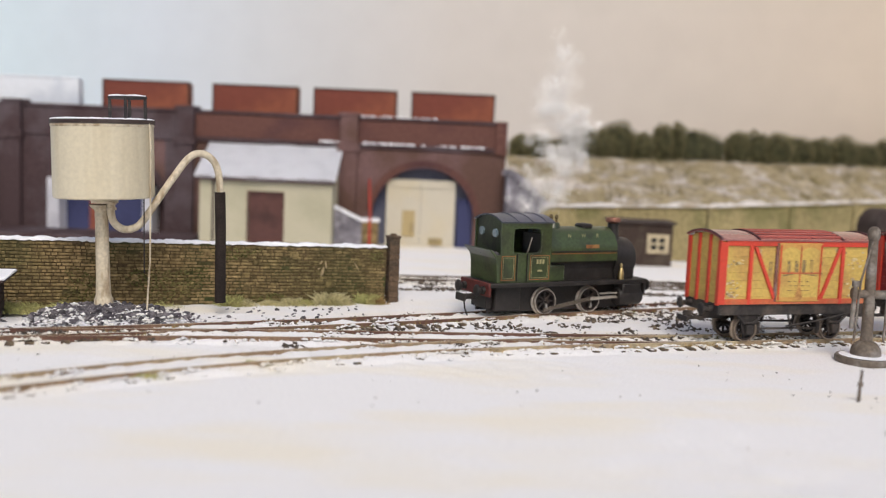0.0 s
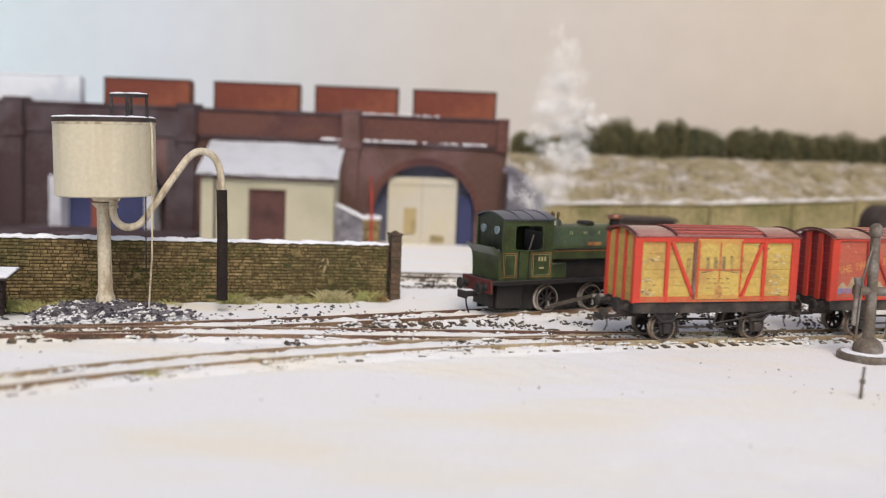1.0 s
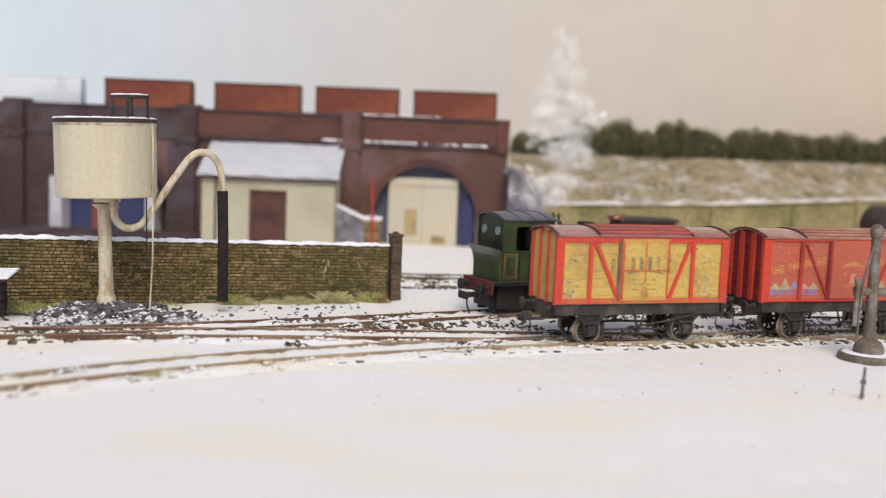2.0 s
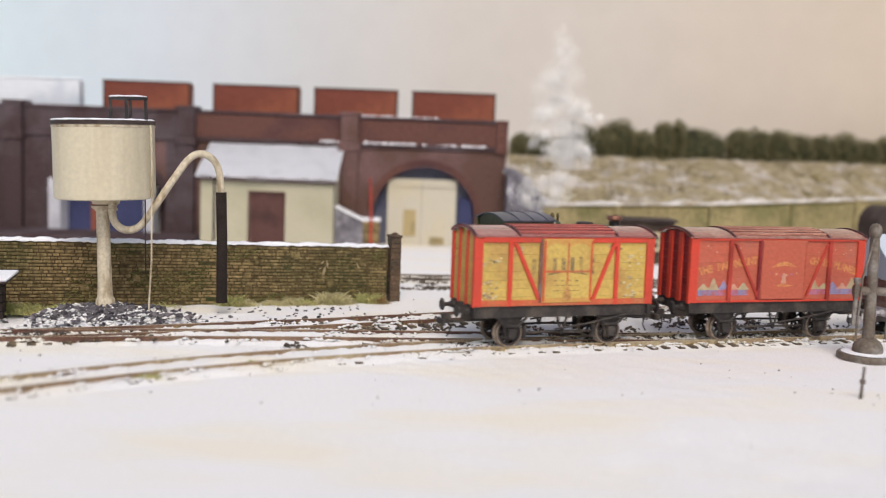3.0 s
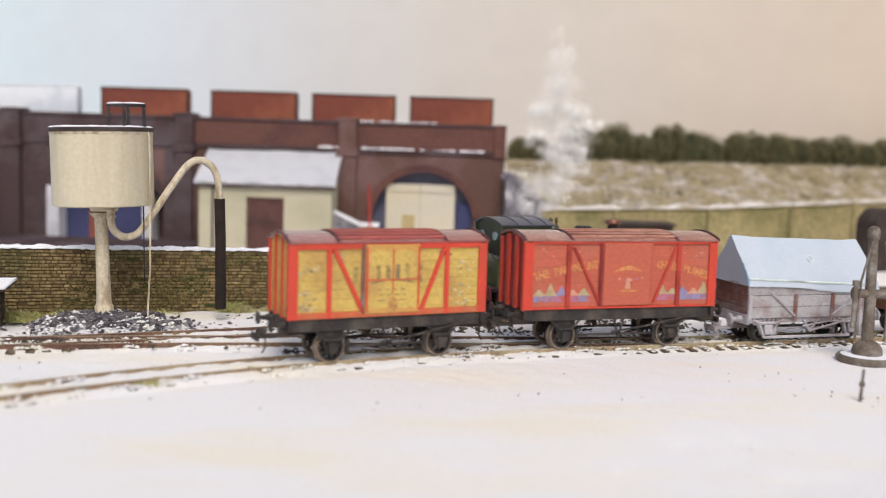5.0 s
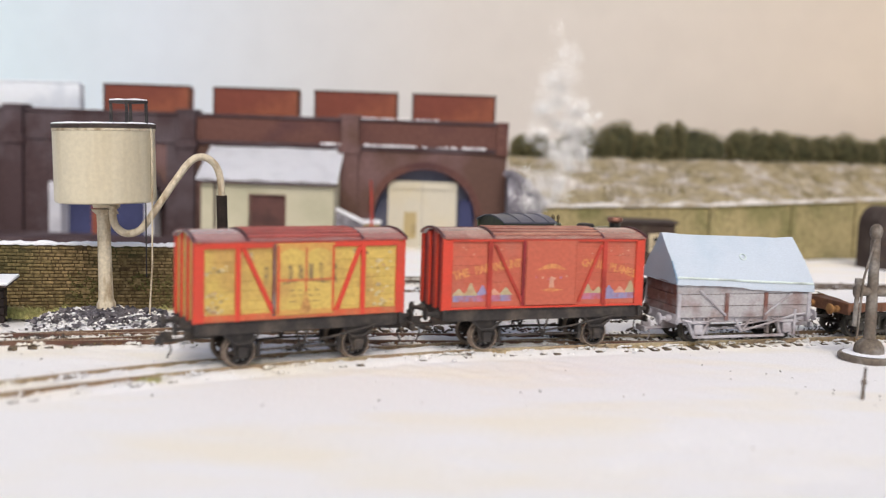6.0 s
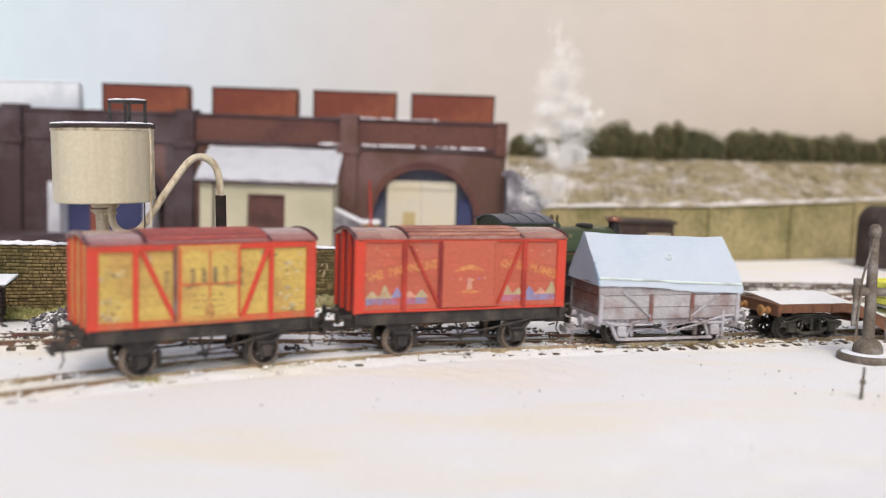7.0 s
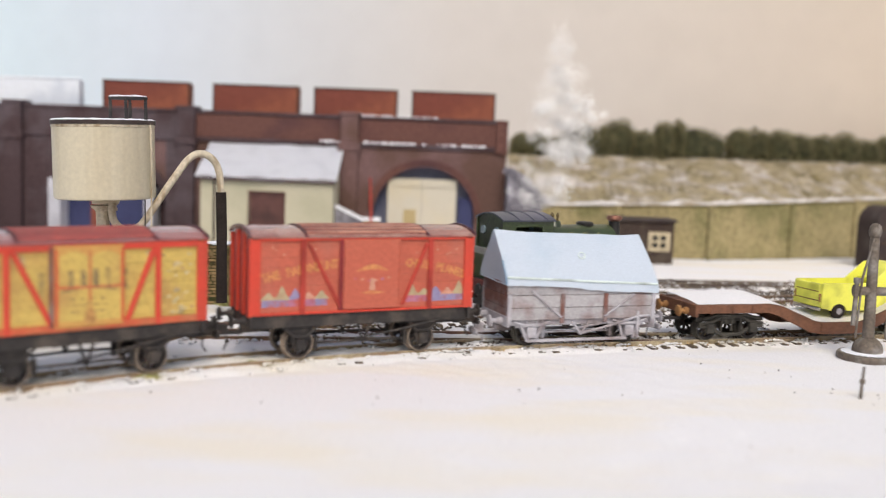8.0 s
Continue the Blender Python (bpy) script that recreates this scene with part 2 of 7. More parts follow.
LOCO_GREEN = material("dark_green_paint", (0.044, 0.063, 0.024), 0.33, vary=0.25, second=(0.022, 0.027, 0.015), patch=70, amount=0.55, bump=0.05, spec=0.6)
# The cab roof's blue sheen is put into both colours
LOCO_ROOF = material("blue_sheened_grey_roof", (0.06, 0.066, 0.085), 0.34, vary=0.12, second=(0.09, 0.09, 0.125), bump=0.05)
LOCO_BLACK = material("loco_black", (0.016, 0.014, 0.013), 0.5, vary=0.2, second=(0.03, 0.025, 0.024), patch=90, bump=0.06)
LINING = material("orange_lining", (0.36, 0.15, 0.055), 0.5, vary=0.05, bump=0.0)
LETTER = material("cream_lettering", (0.36, 0.33, 0.17), 0.6, vary=0.05, bump=0.0)
GOLD = material("faded_gold_lettering", (0.55, 0.23, 0.085), 0.6, vary=0.15, second=(0.46, 0.14, 0.065), patch=350, bump=0.0)
INK = material("dark_lettering", (0.19, 0.14, 0.07), 0.7, vary=0.25, second=(0.42, 0.29, 0.09), patch=420, amount=0.75, bump=0.0)
PALE_PRINT = material("pale_print", (0.53, 0.28, 0.20), 0.6, vary=0.15, second=(0.5, 0.2, 0.12), patch=350, bump=0.0)
PRINT_WHITE = material("faded_white_flowers", (0.57, 0.48, 0.28), 0.6, vary=0.15, second=(0.42, 0.36, 0.2), patch=300, bump=0.0)
# Highlights along the red van's battens, put into a pale tan colour
ROOF_TAN = material("tan_highlit_roof_battens", (0.46, 0.22, 0.16), 0.3, vary=0.2, second=(0.30, 0.11, 0.085), patch=60, bump=0.05)
PRINT_BLUE = material("blue_print", (0.24, 0.215, 0.36), 0.6, vary=0.15, second=(0.36, 0.11, 0.12), patch=250, amount=0.5, bump=0.0)
PRINT_GREEN = material("green_print", (0.40, 0.33, 0.20), 0.6, vary=0.15, second=(0.40, 0.2, 0.12), patch=300, bump=0.0)
PRINT_PURPLE = material("purple_print", (0.38, 0.15, 0.24), 0.6, vary=0.15, second=(0.42, 0.09, 0.07), patch=250, amount=0.5, bump=0.0)
CANVAS_SEAM = material("dark_blue_seam", (0.20, 0.30, 0.42), 0.85, vary=0.15, bump=0.1)
CANVAS = material("pale_blue_canvas", (0.49, 0.55, 0.635), 0.85, vary=0.06, grain=1500, second=(0.43, 0.51, 0.60), patch=40, amount=0.5, bump=0.15, spec=0.15)
CANVAS_LINE = material("white_canvas_stripe", (0.62, 0.70, 0.68), 0.85, vary=0.06, bump=0.05)
GREY_WOOD = material("weathered_grey_planks", (0.37, 0.355, 0.37), 0.85, vary=0.15, grain=900, second=(0.20, 0.13, 0.12), patch=60, amount=0.5, bump=0.2, island=0.1)
GREY_IRON = material("grey_ironwork", (0.40, 0.385, 0.42), 0.7, vary=0.15, second=(0.24, 0.20, 0.20), patch=80, bump=0.1)
# Rusty brown wagon wood; also the painted shadow strip beside the yellow door
RUST_AND_SHADE = material("rust_and_shade_brown", (0.17, 0.075, 0.06), 0.8, vary=0.2, second=(0.24, 0.2, 0.2), patch=70, bump=0.2)
FLAT_BROWN = material("rusty_flat_wagon_side", (0.16, 0.07, 0.038), 0.7, vary=0.2, second=(0.11, 0.05, 0.03), patch=60, amount=0.5, bump=0.2)
FLAT_OCHRE = material("ochre_rust", (0.32, 0.165, 0.06), 0.75, vary=0.2, second=(0.2, 0.08, 0.03), patch=90, bump=0.2)
BOGIE = material("olive_black_bogie", (0.06, 0.055, 0.045), 0.75, vary=0.25, second=(0.03, 0.027, 0.023), patch=100, bump=0.2)
CAR_YELLOW = material("lemon_yellow_plastic", (0.80, 0.79, 0.11), 0.35, vary=0.03, bump=0.0, spec=0.5)
CRANE_GREY = material("dirty_grey_iron", (0.14, 0.113, 0.09), 0.65, 0.2, vary=0.25, second=(0.27, 0.25, 0.23), patch=80, amount=0.5, bump=0.2)
STEAM = material("white_steam", (0.95, 0.94, 0.93), 1.0, vary=0.02, bump=0.0, spec=0.0, translucent=0.12)


# ---- making meshes; all sizes below are millimetres ----
def part(name, bm, mat, parent=None, label="", smooth=38):
    """Links a bmesh, in millimetres, as one mesh object."""
    bmesh.ops.recalc_face_normals(bm, faces=bm.faces[:])
    bmesh.ops.scale(bm, vec=(0.001,) * 3, verts=bm.verts)
    me = bpy.data.meshes.new(name)
    bm.to_mesh(me)
    bm.free()
    me.materials.append(mat)
    if smooth:
        me.polygons.foreach_set("use_smooth", [True] * len(me.polygons))
        me.set_sharp_from_angle(angle=radians(smooth))
    ob = new(name, me)
    ob.parent = parent
    if label:
        ob["label"] = label
    return ob


def raw(name, verts, faces, mat, parent=None, smooth=False):
    """Links points, in millimetres, and faces as one mesh object."""
    me = bpy.data.meshes.new(name)
    me.from_pydata([(x * 0.001, y * 0.001, z * 0.001) for x, y, z in verts], [], faces)
    me.materials.append(mat)
    if smooth:
        me.polygons.foreach_set("use_smooth", [True] * len(me.polygons))
    ob = new(name, me)
    ob.parent = parent
    return ob


def at(x, y, z, rz=0.0, rx=0.0, ry=0.0):
    return pose(x * 0.001, y * 0.001, z * 0.001, rx, ry, rz)


def thing(name, m, label, category, group=""):
    ob = new(name)
    ob.empty_display_size = 0.01
    ob.matrix_basis = m
    return tagged(ob, label, category, group)


def box(bm, x0, x1, y0, y1, z0, z1, bevel=0.0, m=None):
    b = bmesh.new()
    bmesh.ops.create_cube(b, size=1)
    for v in b.verts:
        v.co = ((x0 + x1) / 2 + v.co.x * (x1 - x0), (y0 + y1) / 2 + v.co.y * (y1 - y0), (z0 + z1) / 2 + v.co.z * (z1 - z0))
    if bevel:
        bmesh.ops.bevel(b, geom=b.edges[:], offset=bevel, segments=1, affect="EDGES")
    return merge(bm, b, m)


def merge(bm, b, m=None):
    if m is not None:
        b.transform(m)
    keep = {v: bm.verts.new(v.co) for v in b.verts}
    for f in b.faces:
        bm.faces.new([keep[v] for v in f.verts])
    b.free()
    return bm


def rod(bm, a, b, r0, r1=None, seg=10):
    """A round bar from a to b."""
    a, b = Vector(a), Vector(b)
    return sweep(bm, [a, b], [r0, r0 if r1 is None else r1], seg)


def sweep(bm, points, radii, seg=10, caps=True):
    points = [Vector(p) for p in points]
    if not isinstance(radii, (list, tuple)):
        radii = [radii] * len(points)
    rings, side = [], None
    for i, p in enumerate(points):
        way = (points[min(i + 1, len(points) - 1)] - points[max(i - 1, 0)]).normalized()
        if side is None:
            side = way.orthogonal().normalized()
        side = (side - way * side.dot(way)).normalized()
        up = way.cross(side)
        rings.append([bm.verts.new(p + (side * math.cos(k * 2 * math.pi / seg) + up * math.sin(k * 2 * math.pi / seg)) * radii[i])
                      for k in range(seg)])
    for r, s in zip(rings, rings[1:]):
        for k in range(seg):
            bm.faces.new((r[k], r[(k + 1) % seg], s[(k + 1) % seg], s[k]))
    if caps:
        bm.faces.new(rings[0][::-1])
        bm.faces.new(rings[-1])
    return bm


def lathe(bm, profile, seg=32, m=None):
    """Turns (radius, height) pairs about z."""
    b = bmesh.new()
    rings = []
    for r, z in profile:
        if r < 1e-6:
            rings.append([b.verts.new((0, 0, z))])
        else:
            rings.append([b.verts.new((r * math.cos(k * 2 * math.pi / seg), r * math.sin(k * 2 * math.pi / seg), z)) for k in range(seg)])
    for r, s in zip(rings, rings[1:]):
        for k in range(seg):
            quad = [r[k % len(r)], r[(k + 1) % len(r)], s[(k + 1) % len(s)], s[k % len(s)]]
            f = list(dict.fromkeys(quad))
            if len(f) > 2:
                b.faces.new(f)
    bmesh.ops.recalc_face_normals(b, faces=b.faces[:])
    return merge(bm, b, m)


def prism(bm, outline, y0, y1, bevel=0.0, m=None):
    """An outline in x and z, drawn out along y."""
    b = bmesh.new()
    p = [b.verts.new((x, y0, z)) for x, z in outline]
    q = [b.verts.new((x, y1, z)) for x, z in outline]
    n = len(p)
    b.faces.new(p)
    b.faces.new(q[::-1])
    for i in range(n):
        b.faces.new((p[(i + 1) % n], p[i], q[i], q[(i + 1) % n]))
    bmesh.ops.recalc_face_normals(b, faces=b.faces[:])
    if bevel:
        bmesh.ops.bevel(b, geom=b.edges[:], offset=bevel, segments=1, affect="EDGES")
    return merge(bm, b, m)


def along_x(outline_yz, x0, x1, bevel=0.0):
    """An outline in y and z, drawn out along x."""
    return prism(bmesh.new(), outline_yz, x0, x1, bevel, Matrix.Rotation(radians(-90), 4, "Z") @ Matrix.Scale(-1, 4, (1, 0, 0)))


def chips(rng, places, size, flat=0.6):
    """Many small broken lumps, as points and faces."""
    verts, faces = [], []
    for x, y, z in places:
        s = size * rng.uniform(0.5, 1.4)
        o = len(verts)
        a = rng.uniform(0, 6.28)
        for k in range(4):
            b = a + k * 1.57 + rng.uniform(-0.4, 0.4)
            verts.append((x + s * math.cos(b), y + s * math.sin(b), z - 0.15 * s + rng.uniform(-0.1, 0.1) * s))
        verts.append((x + rng.uniform(-0.3, 0.3) * s, y + rng.uniform(-0.3, 0.3) * s, z + s * flat * rng.uniform(0.7, 1.4)))
        verts.append((x, y, z - s * 0.5))
        for k in range(4):
            faces.append((o + k, o + (k + 1) % 4, o + 4))
            faces.append((o + (k + 1) % 4, o + k, o + 5))
    return verts, faces


def lumps(rng, places, size, long=1.0):
    """Many broken blocks, each turned its own way, as points and faces."""
    verts, faces = [], []
    for x, y, z in places:
        s = size * rng.uniform(0.5, 1.5)
        m = Euler((rng.uniform(-0.6, 0.6), rng.uniform(-0.6, 0.6), rng.uniform(0, 6.28))).to_matrix()
        o = len(verts)
        for a in (-1, 1):
            for b in (-1, 1):
                for c in (-1, 1):
                    k = rng.uniform(0.55, 1.0)
                    p = m @ Vector((a * s * long * k, b * s * 0.75 * rng.uniform(0.6, 1.0), c * s * 0.55 * k))
                    verts.append((x + p.x, y + p.y, z + p.z))
        faces += [tuple(o + i for i in q) for q in ((0, 1, 3, 2), (4, 6, 7, 5), (0, 4, 5, 1), (2, 3, 7, 6), (0, 2, 6, 4), (1, 5, 7, 3))]
    return verts, faces


# ---- the railway lines in plan ----
RAIL_Z = 3.0
GAUGE = 17.2


def main_y(x):
    """The siding on which the wagons roll, y for x."""
    def curve(u):
        return 441.712 + 42.933 * u - 8.703 * u ** 2 + 2.289 * u ** 3 + 0.03 * u ** 4
    if x > 110:
        return curve(1.1) + (x - 110) * 0.32255
    if x < -175:
        return curve(-1.75) + (x + 175) * 0.9378
    return curve(x / 100)


def loco_y(x):
    return float(np.interp(x, [-420, -300, -194, -153, -105, -54, 2, 66, 116, 600], [355, 394, 430.6, 446, 467, 491, 520.5, 556.7, 582, 826]))


def link_y(x):
    return float(np.interp(x, [-420, -300, -194, -124, -79, -34, 33, 75, 118, 140], [355, 394, 430.6, 446.5, 454.5, 461, 470.6, 477, 485.0, 491.5]))


def back_y(x):
    return 675 + 0.13 * x


def resample(fn, x0, x1, step):
    """Points at even steps along a line, smoothed, with the way that it runs."""
    xs = np.arange(x0, x1, 2.0)
    ys = np.array([fn(x) for x in xs])
    if fn in (loco_y, link_y):
        k = np.hanning(31)
        pad = np.concatenate([2 * ys[0] - ys[15:0:-1], ys, 2 * ys[-1] - ys[-2:-17:-1]])
        ys = np.convolve(pad, k / k.sum(), "valid")
    s = np.concatenate([[0], np.cumsum(np.hypot(np.diff(xs), np.diff(ys)))])
    at_s = np.arange(0, s[-1], step)
    px, py = np.interp(at_s, s, xs), np.interp(at_s, s, ys)
    return px, py, np.arctan2(np.gradient(py), np.gradient(px))


TRACKS = [("siding", main_y, -330, 620), ("engine line", loco_y, -400, 590), ("link line", link_y, -185, 128), ("back line", back_y, -140, 620)]
LINES = {n: resample(f, a, b, 2.0) for n, f, a, b in TRACKS}
ALL_X = np.concatenate([v[0] for v in LINES.values()])
ALL_Y = np.concatenate([v[1] for v in LINES.values()])


# ---- ground, backdrop, bank ----
def wave(x, y, s, seed=0.0):
    return noise.noise(Vector((x * s, y * s, seed)))


# small hollows trodden in the open snow
DENTS = [(80, 313), (102, 318), (94, 296), (117, 283), (56, 283), (103, 279), (134, 299)]


def ground():
    """One sheet of snow: fine near the rails, wide beyond."""
    xs = np.concatenate([[-1600, -1100, -800, -600], np.arange(-460, -230, 5.0), np.arange(-230, 300, 2.0), np.arange(300, 481, 5.0), [600, 800, 1100, 1600]])
    ys = np.concatenate([[-600, -400, -200, -60], np.arange(40, 340, 6.0), np.arange(340, 640, 2.0), np.arange(642, 662, 4.0), np.arange(665, 1000, 12.0), [1100, 1186]])
    verts = []
    for y in ys:
        for x in xs:
            z = 0.0
            if -470 < x < 490 and 30 < y < 1000:
                z = 0.5 * wave(x, y, 0.012, 3) + 0.35 * wave(x, y, 0.05, 5) + (0.65 if 395 < y < 600 and x < 60 else 0.22) * wave(x, y, 0.16, 9)
                for a, b in DENTS:
                    z -= 1.3 * math.exp(-((x - a) ** 2 + (y - b) ** 2) / 22)
                if 300 < y < 720:
                    d = float(np.min((ALL_X - x) ** 2 + (ALL_Y - y) ** 2)) ** 0.5
                    if d < 17:
                        z += (1.0 - d / 17) ** 0.5 * (1.6 + 0.8 * max(0.0, min(1.0, (x + 150) / 50, (100 - x) / 40)) + 1.0 * wave(x, y, 0.09, 1) + 1.0 * wave(x, y, 0.27, 4) + 0.6 * wave(x, y, 0.5, 6))
                        if 11.5 < d and x < 30 and main_y(x) + 12 < y < loco_y(x):
                            z -= 0.7
                        z -= (0.7 if y > main_y(x) + 14 else 0.1) * max(0.0, 1.0 - abs(d - GAUGE / 2) / 2.6)
            verts.append((x, y, z))
    nx = len(xs)
    faces = [(j * nx + i, j * nx + i + 1, (j + 1) * nx + i + 1, (j + 1) * nx + i) for j in range(len(ys) - 1) for i in range(nx - 1)]
    ob = raw("ground", verts, faces, SNOW, smooth=True)
    return tagged(ob, "white snow lying over the flat yard", "snow", kind="structure")


ground()


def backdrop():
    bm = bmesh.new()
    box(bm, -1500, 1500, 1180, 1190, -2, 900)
    return tagged(part("backdrop", bm, backdrop_material(), smooth=0), "plain sky board, pale blue to warm grey", "backdrop", kind="structure")


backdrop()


def bank_front(x):
    return 872 + (x - 234) * 0.42 if x > 234 else 872


def bank():
    """A snowy grass bank behind a retaining wall."""
    xs = np.arange(60, 900, 6.0)
    verts, nv = [], 22
    for x in xs:
        y0 = bank_front(x) + 4
        top = 84 + 0.01 * x + 3 * wave(x, 0, 0.012, 2)
        foot = 44 + 0.04 * (x - 150)
        for j in range(nv):
            u = j / (nv - 1)
            y = y0 + u * (1140 - y0)
            z = foot + (top - foot) * min(1, (u * 1.9)) ** 0.8 + 2.4 * wave(x, y, 0.03, 7) + 2.6 * wave(x, y, 0.075, 8)
            verts.append((x, y, z))
    faces = [(i * nv + j, (i + 1) * nv + j, (i + 1) * nv + j + 1, i * nv + j + 1) for i in range(len(xs) - 1) for j in range(nv - 1)]
    ob = raw("embankment", verts, faces, BANK, smooth=True)
    tagged(ob, "grassy embankment patched with thin snow", "embankment", kind="structure")
    rng = random.Random(5)
    v, f = [], []
    for _ in range(9000):
        x = rng.uniform(62, 560)
        y0 = bank_front(x) + 6
        u = rng.uniform(0, 0.75)
        y = y0 + u * (1140 - y0)
        foot, top = 44 + 0.04 * (x - 150), 84 + 0.01 * x
        z = foot + (top - foot) * min(1, u * 1.9) ** 0.8
        if wave(x, y * 0.4, 0.05, 12) < 0.0:
            continue
        a, h = rng.uniform(0, 6.3), rng.uniform(1.0, 3.6)
        o = len(v)
        v += [(x - math.cos(a), y - math.sin(a), z - 1), (x + math.cos(a), y + math.sin(a), z - 1), (x + rng.uniform(-1.5, 1.5), y + rng.uniform(-1.5, 1.5), z + h)]
        f.append((o, o + 1, o + 2))
    tagged(raw("bank_grass", v, f, BANK_GRASS), "dry tufts of grass on the bank", "grass", kind="stuff")


bank()


def bank_wall():
    """Retaining wall of long panels between flat piers, with a snow-dusted coping."""
    wall = thing("retaining_wall", at(0, 0, 0), "mossy buff retaining wall below the snowy bank", "wall")
    wall["kind"] = "structure"
    rng = random.Random(8)
    stops = [62, 152, 234, 318, 388, 480, 620, 900]
    for a, b in zip(stops, stops[1:]):
        ya, yb = bank_front(a), bank_front(b)
        ang = math.atan2(yb - ya, b - a)
        m = Matrix.Translation((a, ya, 0)) @ Matrix.Rotation(ang, 4, "Z")
        n = math.hypot(b - a, yb - ya)
        top, end = 45 + 0.04 * (a - 150), 45 + 0.04 * (b - 150)
        bm = bmesh.new()
        prism(bm, [(0, -1), (n, -1), (n, end), (0, top)], 1.5, 8)
        prism(bm, [(3, 1), (n - 3, 1), (n - 3, end - 4), (3, top - 4)], 0.6, 1.6)
        part("wall_panel", bm, BANK_WALL, wall).data.transform(Matrix.Translation(m.translation * 0.001) @ m.to_3x3().to_4x4())
        bm = bmesh.new()
        box(bm, -2.2, 2.2, -1.2, 6, -1, top + 0.5, 0.4)
        part("pier", bm, BANK_WALL, wall).data.transform(Matrix.Translation(m.translation * 0.001) @ m.to_3x3().to_4x4())
        bm = bmesh.new()
        prism(bm, [(0, top + 0.2), (n, end + 0.2), (n, end + 0.9), (0, top + 0.9)], -0.6, 12, 0.2)
        part("coping", bm, BANK, wall, "snow-dusted coping").data.transform(Matrix.Translation(m.translation * 0.001) @ m.to_3x3().to_4x4())
        bm = bmesh.new()
        rows = []
        for i in range(int(n / 3) + 1):
            x = min(3.0 * i, n)
            zt = top + (end - top) * x / n + 0.8
            h = 1.1 + 2.4 * wave(x + a, 0, 0.04, 2) + 1.6 * wave(x + a, 0, 0.15, 6)
            h = max(0.1, h)
            rows.append([bm.verts.new((x, y, z)) for y, z in ((-0.7 + rng.uniform(-0.3, 0.5), zt), (0.2, zt + h), (5, zt + h * 1.3), (10, zt + h * 1.5 + 1), (14, zt - 0.4))])
        for ra, rb in zip(rows, rows[1:]):
            for k in range(4):
                bm.faces.new((ra[k], rb[k], rb[k + 1], ra[k + 1]))
        part("coping_snow", bm, THIN_SNOW, wall, "uneven drift of snow", smooth=60).data.transform(Matrix.Translation(m.translation * 0.001) @ m.to_3x3().to_4x4())


bank_wall()


def hedge_bush(rng, x, y, z, rx, ry, h):
    """A clipped bush: a solid dark core and a crown of small leaf clumps with gaps."""
    bush = thing("hedge_bush", at(x, y, z), "dark green bushy hedge along the top of the bank", "hedge", "hedge on the bank")
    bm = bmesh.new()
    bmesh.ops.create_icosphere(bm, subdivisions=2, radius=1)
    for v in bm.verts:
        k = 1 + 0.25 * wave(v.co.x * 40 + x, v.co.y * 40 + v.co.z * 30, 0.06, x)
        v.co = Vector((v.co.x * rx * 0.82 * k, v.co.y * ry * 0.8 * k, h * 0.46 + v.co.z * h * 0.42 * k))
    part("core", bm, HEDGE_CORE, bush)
    verts, faces = [], []
    for _ in range(1500):
        d = Vector((rng.gauss(0, 1), rng.gauss(0, 1), rng.gauss(0, 1))).normalized()
        k = rng.uniform(0.80, 1.04) + 0.16 * noise.noise(d * 2.6 + Vector((x, 0, 0)))
        p = Vector((d.x * rx * k, d.y * ry * k, h * 0.48 + d.z * h * 0.5 * k))
        s = rng.uniform(0.8, 1.9)
        a = Vector((rng.gauss(0, 1), rng.gauss(0, 1), rng.gauss(0, 1))).normalized() * s
        b = a.orthogonal().normalized() * s * 0.7
        o = len(verts)
        verts += [p - a, p + b, p + a, p - b]
        faces.append((o, o + 1, o + 2, o + 3))
    raw("leaves", verts, faces, HEDGE, bush)


def hedge():
    rng = random.Random(21)
    x = 78
    notch = 306
    while x < 640:
        rx = rng.uniform(12, 22)
        low_side = 1.0
        if x < notch < x + rx + 24:
            rx, low_side = notch + 1 - x, 0.94
        gap = 0
        u = (x - 78) / 560
        low = 0.68 if x < 130 else 1
        hedge_bush(rng, x, 1050 + 70 * u + rng.uniform(-4, 4), 76.5 + 2 * u, rx, rng.uniform(11, 14), rng.uniform(42, 54) * low * low_side * (1 - 0.16 * u))
        if low_side < 1:
            gap, x = 0, notch + 8 - rx * 1.25
        x += rx * 1.25 + gap


hedge()


# ---- tracks ----
def sleeper_mesh():
    bm = bmesh.new()
    box(bm, -1.9, 1.9, -15.5, 15.5, -1.4, 0.4, 0.25)
    ob = part("sleeper", bm, SLEEPER)
    me = ob.data
    bpy.data.objects.remove(ob)
    return me


SLEEPER_MESH = sleeper_mesh()


